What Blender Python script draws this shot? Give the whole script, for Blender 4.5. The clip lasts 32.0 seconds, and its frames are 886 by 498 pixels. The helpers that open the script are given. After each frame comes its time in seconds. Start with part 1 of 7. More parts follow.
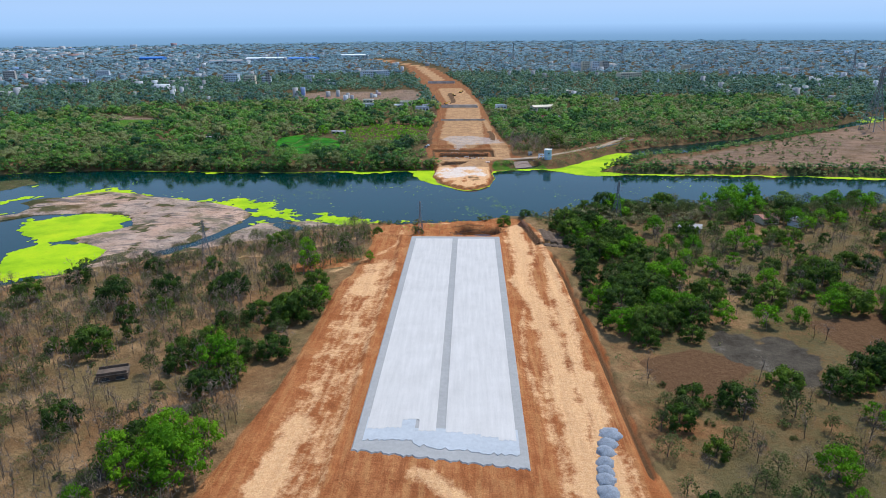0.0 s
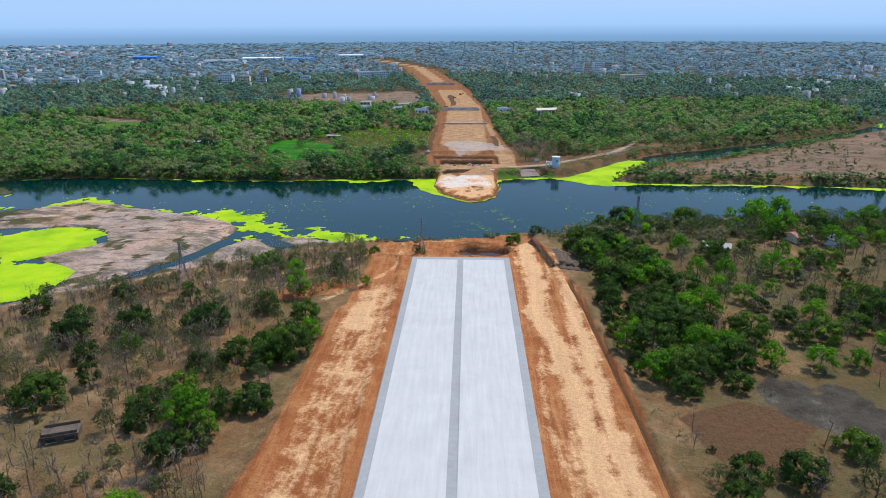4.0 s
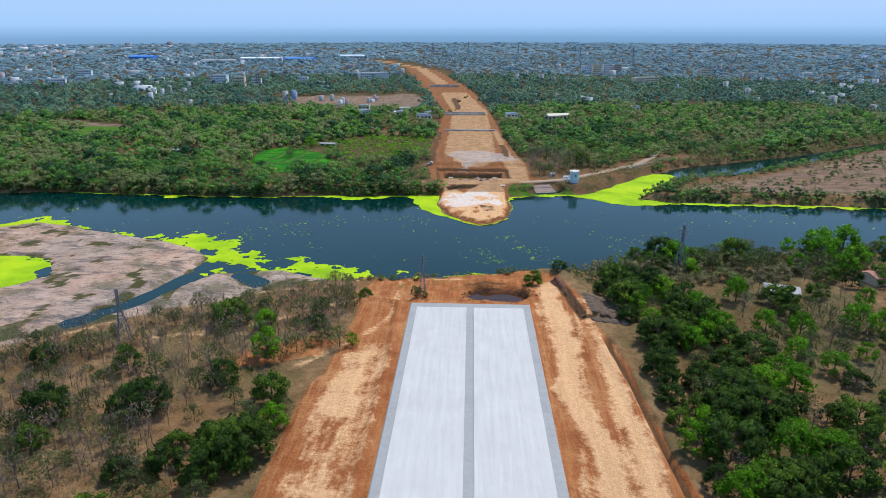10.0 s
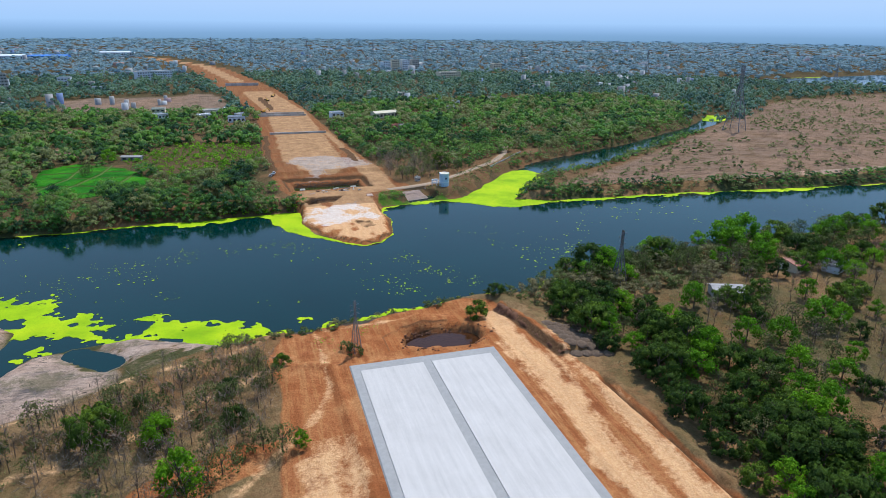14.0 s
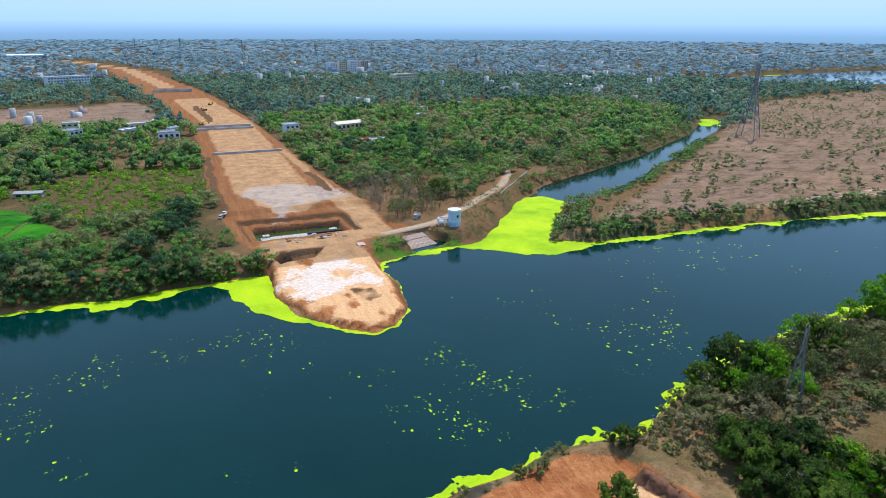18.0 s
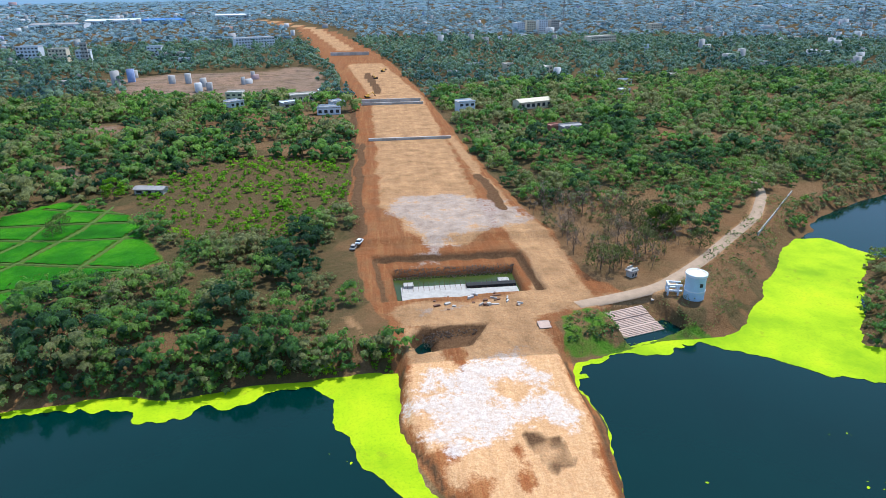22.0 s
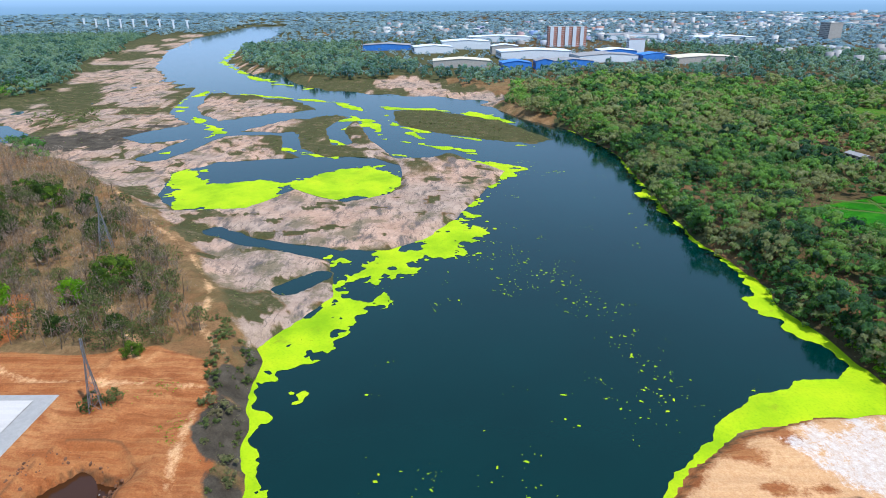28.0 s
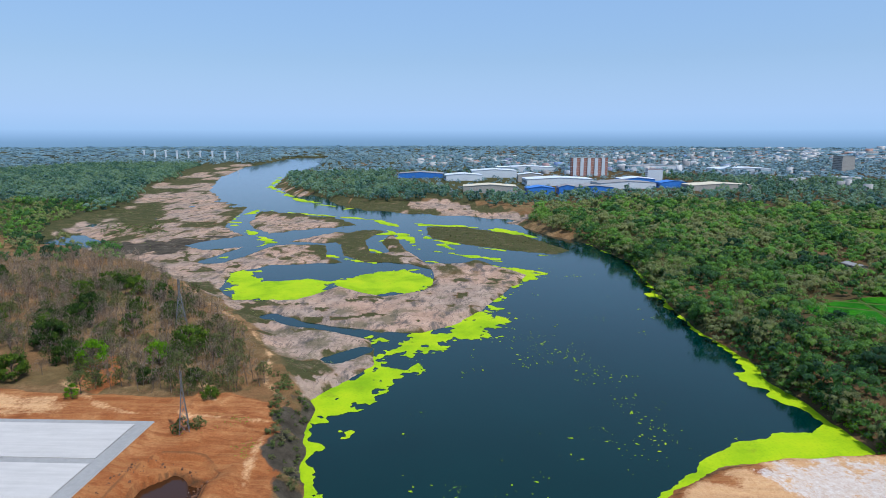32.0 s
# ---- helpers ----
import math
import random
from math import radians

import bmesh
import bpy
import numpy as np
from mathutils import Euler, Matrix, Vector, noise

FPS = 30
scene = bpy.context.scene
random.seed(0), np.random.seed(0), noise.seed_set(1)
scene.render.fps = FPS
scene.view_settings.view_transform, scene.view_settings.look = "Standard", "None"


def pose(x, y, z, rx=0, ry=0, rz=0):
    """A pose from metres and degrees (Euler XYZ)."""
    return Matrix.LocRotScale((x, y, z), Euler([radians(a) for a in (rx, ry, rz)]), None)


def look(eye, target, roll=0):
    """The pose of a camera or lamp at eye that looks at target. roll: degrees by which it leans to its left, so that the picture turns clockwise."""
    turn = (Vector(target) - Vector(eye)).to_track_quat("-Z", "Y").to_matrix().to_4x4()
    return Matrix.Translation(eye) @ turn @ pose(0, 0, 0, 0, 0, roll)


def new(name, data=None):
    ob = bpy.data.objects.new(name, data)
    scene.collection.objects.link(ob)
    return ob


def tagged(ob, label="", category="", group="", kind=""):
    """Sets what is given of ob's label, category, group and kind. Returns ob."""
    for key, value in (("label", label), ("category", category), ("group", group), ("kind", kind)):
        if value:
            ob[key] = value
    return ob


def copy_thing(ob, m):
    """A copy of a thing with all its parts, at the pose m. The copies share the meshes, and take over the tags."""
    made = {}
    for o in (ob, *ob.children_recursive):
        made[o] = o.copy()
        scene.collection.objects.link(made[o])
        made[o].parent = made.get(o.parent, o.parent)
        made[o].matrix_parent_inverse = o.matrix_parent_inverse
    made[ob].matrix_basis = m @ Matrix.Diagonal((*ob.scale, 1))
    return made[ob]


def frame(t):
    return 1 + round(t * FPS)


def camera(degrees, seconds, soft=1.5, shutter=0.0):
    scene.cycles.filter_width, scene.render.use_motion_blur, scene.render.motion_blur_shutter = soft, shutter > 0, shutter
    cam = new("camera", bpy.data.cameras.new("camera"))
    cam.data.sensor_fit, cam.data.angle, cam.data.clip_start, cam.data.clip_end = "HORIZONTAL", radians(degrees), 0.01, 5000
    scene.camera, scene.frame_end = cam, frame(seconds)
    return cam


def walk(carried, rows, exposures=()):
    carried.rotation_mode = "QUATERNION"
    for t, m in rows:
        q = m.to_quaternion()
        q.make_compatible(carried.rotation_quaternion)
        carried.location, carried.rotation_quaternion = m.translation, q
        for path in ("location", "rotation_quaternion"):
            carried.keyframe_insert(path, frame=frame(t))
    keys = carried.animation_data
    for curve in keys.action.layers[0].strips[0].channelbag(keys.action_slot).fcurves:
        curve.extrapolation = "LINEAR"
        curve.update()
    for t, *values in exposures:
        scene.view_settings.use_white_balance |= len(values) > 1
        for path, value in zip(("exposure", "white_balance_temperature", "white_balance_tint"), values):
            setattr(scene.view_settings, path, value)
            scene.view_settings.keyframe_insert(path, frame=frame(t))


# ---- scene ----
cam = camera(69.3, 32.0, 0.8)
PATH = [
    (0, look((6.917, -288.133, 93.245), (6.833, -286.244, 92.593), -0.5)),
    (0.5, look((5.589, -284.379, 93.217), (5.51, -282.49, 92.564), -0.4)),
    (1, look((4.511, -280.611, 93.164), (4.435, -278.722, 92.512), -0.3)),
    (1.5, look((3.701, -276.839, 93.107), (3.627, -274.95, 92.454), -0.3)),
    (2, look((3.174, -273.104, 93.031), (3.1, -271.214, 92.379), -0.2)),
    (2.5, look((2.934, -269.383, 92.926), (2.86, -267.494, 92.274), -0.2)),
    (3, look((2.929, -265.699, 92.793), (2.853, -263.809, 92.142), -0.3)),
    (3.5, look((2.975, -262.016, 92.769), (2.899, -260.127, 92.118), -0.3)),
    (5.5, look((2.816, -247.658, 92.629), (2.734, -245.769, 91.978), -0.3)),
    (6, look((2.662, -244.347, 92.567), (2.578, -242.457, 91.919), -0.5)),
    (6.5, look((2.369, -241.284, 92.428), (2.285, -239.395, 91.779), -0.3)),
    (7, look((2.064, -238.423, 92.24), (1.981, -236.533, 91.591), -0.3)),
    (7.5, look((1.763, -235.525, 92.026), (1.68, -233.635, 91.379), -0.3)),
    (8, look((1.497, -232.267, 91.803), (1.414, -230.377, 91.155), -0.3)),
    (8.5, look((1.234, -228.108, 91.546), (1.151, -226.218, 90.898), -0.2)),
    (9, look((0.918, -222.384, 91.268), (0.833, -220.494, 90.62), -0.5)),
    (9.5, look((0.343, -214.582, 91.076), (0.261, -212.692, 90.427), -0.1)),
    (10, look((-0.54, -205.62, 90.828), (-0.622, -203.73, 90.179), -0.0)),
    (10.5, look((-1.355, -196.492, 90.428), (-1.438, -194.602, 89.778), -0.2)),
    (11, look((-1.928, -188.018, 89.775), (-2.009, -186.13, 89.12), -0.2)),
    (11.5, look((-2.501, -180.56, 88.981), (-2.58, -178.676, 88.316), -0.2)),
    (12, look((-4.129, -174.08, 88.417), (-4.195, -172.193, 87.756), -0.2)),
    (12.5, look((-9.229, -169.186, 87.958), (-9.119, -167.301, 87.299), 0.3)),
    (13, look((-18.243, -164.805, 87.393), (-17.937, -162.942, 86.735), 0.3)),
    (13.5, look((-29.352, -159.391, 86.789), (-28.924, -157.551, 86.133), 0.4)),
    (14, look((-40.946, -152.318, 86.128), (-40.4, -150.509, 85.473), 0.5)),
    (14.5, look((-49.662, -142.774, 85.466), (-49.004, -141.003, 84.809), 0.5)),
    (16.5, look((-56.251, -92.197, 82.758), (-55.538, -90.448, 82.099), 0.3)),
    (17, look((-53.234, -79.631, 82.636), (-52.517, -77.883, 81.979), 0.4)),
    (17.5, look((-48.73, -66.666, 82.547), (-48.015, -64.917, 81.892), 0.3)),
    (18, look((-43.857, -53.668, 82.157), (-43.14, -51.919, 81.504), 0.3)),
    (18.5, look((-39.027, -40.78, 81.754), (-38.331, -39.059, 81.01), 0.3)),
    (19, look((-34.263, -27.994, 81.479), (-33.598, -26.304, 80.642), 0.3)),
    (19.5, look((-30.06, -15.633, 81.415), (-29.449, -13.946, 80.531), 0.3)),
    (20, look((-26.694, -3.466, 81.208), (-26.241, -1.728, 80.327), 0.0)),
    (20.5, look((-24.551, 8.9, 80.931), (-24.321, 10.682, 80.055), -0.3)),
    (21, look((-23.474, 21.001, 80.775), (-23.282, 22.788, 79.897), -0.5)),
    (21.5, look((-23.183, 33.651, 80.854), (-22.982, 35.486, 80.085), -0.5)),
    (22, look((-22.326, 46.179, 81.025), (-22.128, 48.016, 80.261), -0.7)),
    (22.5, look((-19.355, 57.15, 80.938), (-19.157, 58.988, 80.176), -0.7)),
    (23, look((-14.134, 62.957, 80.623), (-14.008, 64.804, 79.866), -1.1)),
    (23.5, look((-5.916, 60.914, 79.992), (-6.096, 62.76, 79.243), -1.5)),
    (24, look((4.27, 55.706, 79.239), (3.702, 57.479, 78.506), -1.8)),
    (24.5, look((15.472, 51.112, 78.569), (14.696, 52.806, 77.843), -1.7)),
    (25, look((27.276, 49.294, 77.751), (26.071, 50.721, 77.035), -1.4)),
    (25.5, look((39.587, 50.224, 76.933), (38.146, 51.414, 76.221), -1.2)),
    (26, look((51.86, 53.674, 76.289), (50.225, 54.583, 75.581), -1.1)),
    (26.5, look((63.03, 59.178, 75.862), (61.251, 59.755, 75.153), -0.8)),
    (28.5, look((99.491, 84.524, 74.632), (97.63, 84.498, 73.901), -0.1)),
    (29, look((105.665, 88.673, 74.161), (103.807, 88.65, 73.422), 0.1)),
    (29.5, look((107.547, 90.931, 73.501), (105.649, 90.925, 72.87), 0.3)),
    (30, look((107.407, 90.244, 73.092), (105.435, 90.224, 72.759), 0.3)),
    (30.5, look((108.796, 86.629, 72.751), (106.83, 86.461, 72.423), -0.2)),
    (31, look((113.887, 82.829, 72.144), (111.926, 82.623, 71.814), -0.3)),
    (31.5, look((120.92, 80.734, 71.27), (118.958, 80.54, 70.933), -0.1)),
    (32, look((127.871, 79.368, 70.436), (125.902, 79.291, 70.09), -0.0)),
]
walk(cam, PATH, [(t, e, 6000, 10) for t, e in ((0, 0.0), (14.5, 0.0), (17, 0.12), (18, 0.3), (19, 1.0), (20, 0.82), (21, 0.55), (22, 0.36), (24, 0.3), (26, 0.28), (28.5, 0.35), (29.2, 0.32), (30, -0.08), (32, -0.1))])

# ---------------------------------------------------------------- light
WATER = -6.85                      # level of the river, the road surface is 0
SUN_TURN, SUN_UP = radians(42), radians(60)   # azimuth from +y towards +x, elevation

world = bpy.data.worlds.new("world")
scene.world = world
world.use_nodes = True
wt = world.node_tree
sky = wt.nodes.new("ShaderNodeTexSky")
sky.sky_type, sky.sun_disc = "NISHITA", False
sky.sun_elevation, sky.sun_rotation = SUN_UP, SUN_TURN
sky.air_density, sky.dust_density, sky.ozone_density = 1.5, 0.3, 5.0
veil = wt.nodes.new("ShaderNodeMix")
veil.data_type = "RGBA"
veil.inputs[0].default_value = 0.72
veil.inputs[7].default_value = (2.35, 3.75, 6.1, 1)
wt.links.new(sky.outputs[0], veil.inputs[6])
wt.links.new(veil.outputs[2], wt.nodes["Background"].inputs[0])
wt.nodes["Background"].inputs[1].default_value = 0.137

lamp = bpy.data.lights.new("sun", "SUN")
lamp.energy, lamp.angle, lamp.color = 3.9, radians(0.6), (1.0, 0.95, 0.87)
sun = new("sun", lamp)
sun.matrix_world = look((0, 0, 0), (-math.sin(SUN_TURN) * math.cos(SUN_UP), -math.cos(SUN_TURN) * math.cos(SUN_UP), -math.sin(SUN_UP)))


rng = np.random.default_rng(7)


# ---------------------------------------------------------------- materials
def material(name, rough=0.8, spec=0.3):
    m = bpy.data.materials.new(name)
    m.use_nodes = True
    b = m.node_tree.nodes["Principled BSDF"]
    b.inputs["Roughness"].default_value = rough
    b.inputs["Specular IOR Level"].default_value = spec
    return m, m.node_tree, b


def node(tree, kind, **values):
    n = tree.nodes.new(kind)
    for key, value in values.items():
        n.inputs[key].default_value = value
    return n


def noise_of(tree, scale, detail=4.0, rough=0.6, coords=None):
    n = node(tree, "ShaderNodeTexNoise", Scale=scale, Detail=detail, Roughness=rough)
    if coords is None:
        coords = tree.nodes.new("ShaderNodeNewGeometry").outputs["Position"]
    tree.links.new(coords, n.inputs["Vector"])
    return n.outputs["Fac"]


def ramp(tree, fac, stops):
    r = tree.nodes.new("ShaderNodeValToRGB")
    tree.links.new(fac, r.inputs[0])
    e = r.color_ramp.elements
    while len(e) < len(stops):
        e.new(0.5)
    for k, (p, c) in zip(e, stops):
        k.position, k.color = p, (*c, 1)
    return r.outputs[0]


def mix(tree, fac, a, b, mode="MIX"):
    n = tree.nodes.new("ShaderNodeMix")
    n.data_type, n.blend_type = "RGBA", mode
    for socket, value in ((n.inputs[0], fac), (n.inputs[6], a), (n.inputs[7], b)):
        if isinstance(value, (int, float)):
            socket.default_value = value
        elif isinstance(value, tuple):
            socket.default_value = (*value, 1)
        else:
            tree.links.new(value, socket)
    return n.outputs[2]


def maths(tree, how, a, b=0.0):
    n = tree.nodes.new("ShaderNodeMath")
    n.operation = how
    for socket, value in ((n.inputs[0], a), (n.inputs[1], b)):
        if isinstance(value, (int, float)):
            socket.default_value = value
        else:
            tree.links.new(value, socket)
    return n.outputs[0]


def bump(tree, b, height, strength=0.5, distance=0.3):
    n = node(tree, "ShaderNodeBump", Strength=strength, Distance=distance)
    tree.links.new(height, n.inputs["Height"])
    tree.links.new(n.outputs[0], b.inputs["Normal"])


def plain(name, color, rough=0.8, vary=0.25, scale=1.5, metal=0.0, relief=0.2):
    """One surface with two scales of variation and a little relief."""
    m, t, b = material(name, rough)
    b.inputs["Metallic"].default_value = metal
    n = noise_of(t, scale)
    f = noise_of(t, scale * 9, 3)
    lo = tuple(c * (1 - vary) for c in color)
    hi = tuple(min(1, c * (1 + vary)) for c in color)
    c = ramp(t, n, [(0.3, lo), (0.7, hi)])
    c = mix(t, 0.35, c, ramp(t, f, [(0.3, lo), (0.7, hi)]))
    t.links.new(c, b.inputs["Base Color"])
    bump(t, b, f, relief, 0.05)
    return m


def leaf_material(name, tones, sheen=0.0, own=0.6):
    """Foliage whose tone wanders from tree to tree and from clump to clump, with lit tops painted in by the crown tint.
    """
    m, t, b = material(name, 0.6, 0.09)
    at = t.nodes.new("ShaderNodeAttribute")
    at.attribute_name = "tint"
    oi = t.nodes.new("ShaderNodeObjectInfo")
    geo = t.nodes.new("ShaderNodeNewGeometry")
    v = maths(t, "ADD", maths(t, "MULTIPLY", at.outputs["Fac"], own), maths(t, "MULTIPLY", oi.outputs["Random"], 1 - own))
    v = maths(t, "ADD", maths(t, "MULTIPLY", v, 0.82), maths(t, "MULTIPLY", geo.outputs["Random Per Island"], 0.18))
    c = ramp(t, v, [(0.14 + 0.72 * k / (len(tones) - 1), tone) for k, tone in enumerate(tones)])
    speck = noise_of(t, 0.9, 6, 0.85)
    c = mix(t, 0.8, c, ramp(t, speck, [(0.34, (0.25, 0.25, 0.25)), (0.62, (0.97, 0.97, 0.97))]), "OVERLAY")
    t.links.new(c, b.inputs["Base Color"])
    bump(t, b, speck, 1.0, 1.6)
    # blue-tinted sheen stands in for haze over the woodland
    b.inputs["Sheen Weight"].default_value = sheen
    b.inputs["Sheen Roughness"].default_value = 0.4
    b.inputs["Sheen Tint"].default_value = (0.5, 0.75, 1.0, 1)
    tr = t.nodes.new("ShaderNodeBsdfTranslucent")
    t.links.new(c, tr.inputs[0])
    mx = node(t, "ShaderNodeMixShader", Fac=0.25)
    t.links.new(b.outputs[0], mx.inputs[1])
    t.links.new(tr.outputs[0], mx.inputs[2])
    t.links.new(mx.outputs[0], t.nodes["Material Output"].inputs[0])
    return m


def ground_material():
    m, t, b = material("ground", 0.95, 0.04)
    ma, mb = t.nodes.new("ShaderNodeAttribute"), t.nodes.new("ShaderNodeAttribute")
    ma.attribute_name, mb.attribute_name = "cover_a", "cover_b"
    sa, sb = t.nodes.new("ShaderNodeSeparateColor"), t.nodes.new("ShaderNodeSeparateColor")
    t.links.new(ma.outputs["Color"], sa.inputs[0])
    t.links.new(mb.outputs["Color"], sb.inputs[0])
    big, mid, fine = noise_of(t, 0.018, 6), noise_of(t, 0.13, 8, 0.72), noise_of(t, 0.8, 7, 0.78)
    grit = noise_of(t, 2.6, 4, 0.8)

    def edge(mask, amount=0.7):
        v = maths(t, "ADD", mask, maths(t, "MULTIPLY", maths(t, "SUBTRACT", maths(t, "ADD", mid, maths(t, "MULTIPLY", fine, 0.5)), 0.75), amount))
        n = node(t, "ShaderNodeMapRange")
        n.inputs["From Min"].default_value, n.inputs["From Max"].default_value = 0.36, 0.64
        t.links.new(v, n.inputs["Value"])
        return maths(t, "MULTIPLY", n.outputs[0], maths(t, "MINIMUM", maths(t, "MULTIPLY", mask, 5.0), 1.0))

    c = ramp(t, mid, [(0.27, (0.098, 0.056, 0.026)), (0.42, (0.175, 0.104, 0.048)), (0.56, (0.265, 0.163, 0.078)), (0.74, (0.40, 0.255, 0.13))])
    c = mix(t, maths(t, "MULTIPLY", ramp(t, big, [(0.44, (0, 0, 0)), (0.64, (1, 1, 1))]), 0.5), c, (0.24, 0.100, 0.036))
    c = mix(t, maths(t, "MULTIPLY", ramp(t, fine, [(0.5, (0, 0, 0)), (0.66, (1, 1, 1))]), 0.5), c, (0.060, 0.046, 0.020))
    grass = ramp(t, fine, [(0.3, (0.060, 0.058, 0.020)), (0.7, (0.15, 0.125, 0.052))])
    c = mix(t, maths(t, "MULTIPLY", ramp(t, noise_of(t, 0.05, 6, 0.7), [(0.48, (0, 0, 0)), (0.58, (1, 1, 1))]), 0.5), c, grass)
    wood = ramp(t, mid, [(0.3, (0.045, 0.050, 0.018)), (0.52, (0.085, 0.080, 0.034)), (0.75, (0.19, 0.13, 0.07))])
    wood = mix(t, maths(t, "MULTIPLY", ramp(t, fine, [(0.35, (1, 1, 1)), (0.55, (0, 0, 0))]), 0.6), wood, (0.035, 0.05, 0.014))
    c = mix(t, edge(mb.outputs["Alpha"]), c, wood)
    geo = t.nodes.new("ShaderNodeNewGeometry")
    lengthwise = t.nodes.new("ShaderNodeMapping")
    t.links.new(geo.outputs["Position"], lengthwise.inputs[0])
    lengthwise.inputs["Scale"].default_value = (1.0, 0.06, 1.0)
    ruts = noise_of(t, 0.55, 5, 0.7, lengthwise.outputs[0])
    soil = ramp(t, mid, [(0.28, (0.19, 0.062, 0.023)), (0.43, (0.335, 0.116, 0.040)), (0.57, (0.445, 0.180, 0.068)), (0.72, (0.57, 0.29, 0.12))])
    soil = mix(t, maths(t, "MULTIPLY", ramp(t, ruts, [(0.50, (0, 0, 0)), (0.60, (1, 1, 1))]), 0.5), soil, (0.56, 0.29, 0.115))
    soil = mix(t, maths(t, "MULTIPLY", ramp(t, ruts, [(0.36, (1, 1, 1)), (0.46, (0, 0, 0))]), 0.65), soil, (0.22, 0.072, 0.025))
    soil = mix(t, maths(t, "MULTIPLY", ramp(t, big, [(0.40, (1, 1, 1)), (0.56, (0, 0, 0))]), 0.4), soil, (0.36, 0.115, 0.032))
    soil = mix(t, maths(t, "MULTIPLY", ramp(t, fine, [(0.35, (1, 1, 1)), (0.6, (0, 0, 0))]), 0.5), soil, (0.24, 0.08, 0.03))
    c = mix(t, edge(sa.outputs[0]), c, soil)
    pale = ramp(t, fine, [(0.3, (0.66, 0.345, 0.148)), (0.7, (0.80, 0.51, 0.27))])
    pale = mix(t, maths(t, "MULTIPLY", ramp(t, ruts, [(0.35, (1, 1, 1)), (0.6, (0, 0, 0))]), 0.28), pale, (0.42, 0.22, 0.105))
    c = mix(t, maths(t, "MULTIPLY", edge(sa.outputs[1], 1.3), 0.88), c, pale)
    powder = ramp(t, fine, [(0.3, (0.60, 0.52, 0.45)), (0.7, (0.80, 0.76, 0.72))])
    c = mix(t, maths(t, "MULTIPLY", edge(sa.outputs[2], 2.2), maths(t, "ADD", maths(t, "MULTIPLY", fine, 0.9), 0.22)), c, powder)
    slant = t.nodes.new("ShaderNodeMapping")
    t.links.new(geo.outputs["Position"], slant.inputs[0])
    slant.inputs["Rotation"].default_value = (0, 0, radians(32))
    slant.inputs["Scale"].default_value = (0.35, 1.0, 1.0)
    strata = noise_of(t, 0.16, 8, 0.68, slant.outputs[0])
    vor = node(t, "ShaderNodeTexVoronoi", Scale=0.11)
    vor.feature = "DISTANCE_TO_EDGE"
    warp = mix(t, 0.12, slant.outputs[0], noise_of(t, 0.2, 4), "ADD")
    t.links.new(warp, vor.inputs["Vector"])
    stone = ramp(t, mid, [(0.25, (0.30, 0.185, 0.125)), (0.45, (0.46, 0.29, 0.20)), (0.62, (0.56, 0.37, 0.265)), (0.8, (0.66, 0.47, 0.36))])
    stone = mix(t, maths(t, "MULTIPLY", ramp(t, big, [(0.42, (0, 0, 0)), (0.56, (1, 1, 1))]), 0.7), stone, ramp(t, mid, [(0.3, (0.25, 0.185, 0.145)), (0.7, (0.46, 0.355, 0.28))]))
    stone = mix(t, maths(t, "MULTIPLY", ramp(t, strata, [(0.38, (1, 1, 1)), (0.49, (0, 0, 0))]), 0.85), stone, (0.115, 0.10, 0.092))
    stone = mix(t, maths(t, "MULTIPLY", ramp(t, vor.outputs[0], [(0.0, (1, 1, 1)), (0.03, (0, 0, 0))]), 0.22), stone, (0.11, 0.09, 0.08))
    stone = mix(t, maths(t, "MULTIPLY", ramp(t, fine, [(0.3, (1, 1, 1)), (0.48, (0, 0, 0))]), 0.25), stone, (0.16, 0.13, 0.115))
    # broken dark lines at ledge steps: undercut shade put into the stone colour
    shelf = maths(t, "FRACT", maths(t, "MULTIPLY", noise_of(t, 0.045, 7, 0.62, slant.outputs[0]), 11.0))
    broken = maths(t, "MULTIPLY", ramp(t, shelf, [(0.0, (1, 1, 1)), (0.16, (0, 0, 0))]), ramp(t, mid, [(0.42, (0, 0, 0)), (0.52, (1, 1, 1))]))
    stone = mix(t, maths(t, "MULTIPLY", broken, 0.8), stone, (0.075, 0.066, 0.058))
    stone = mix(t, maths(t, "MULTIPLY", ramp(t, noise_of(t, 0.07, 6, 0.75), [(0.52, (0, 0, 0)), (0.60, (1, 1, 1))]), 0.6), stone, (0.115, 0.105, 0.05))
    c = mix(t, edge(ma.outputs["Alpha"]), c, stone)
    crop = ramp(t, fine, [(0.3, (0.012, 0.125, 0.001)), (0.7, (0.032, 0.27, 0.002))])
    crop = mix(t, maths(t, "MULTIPLY", ramp(t, mid, [(0.42, (0, 0, 0)), (0.62, (1, 1, 1))]), 0.6), crop, (0.055, 0.34, 0.003))
    c = mix(t, edge(sb.outputs[0], 0.6), c, crop)
    dark_soil_tone = ramp(t, fine, [(0.3, (0.085, 0.045, 0.022)), (0.7, (0.165, 0.090, 0.045))])
    c = mix(t, edge(sb.outputs[1], 0.4), c, dark_soil_tone)
    ash = ramp(t, mid, [(0.35, (0.045, 0.036, 0.026)), (0.6, (0.100, 0.082, 0.060)), (0.74, (0.24, 0.21, 0.17))])
    c = mix(t, edge(sb.outputs[2], 1.3), c, ash)
    c = mix(t, 0.45, c, ramp(t, grit, [(0.3, (0.25, 0.25, 0.25)), (0.7, (0.75, 0.75, 0.75))]), "OVERLAY")
    t.links.new(c, b.inputs["Base Color"])
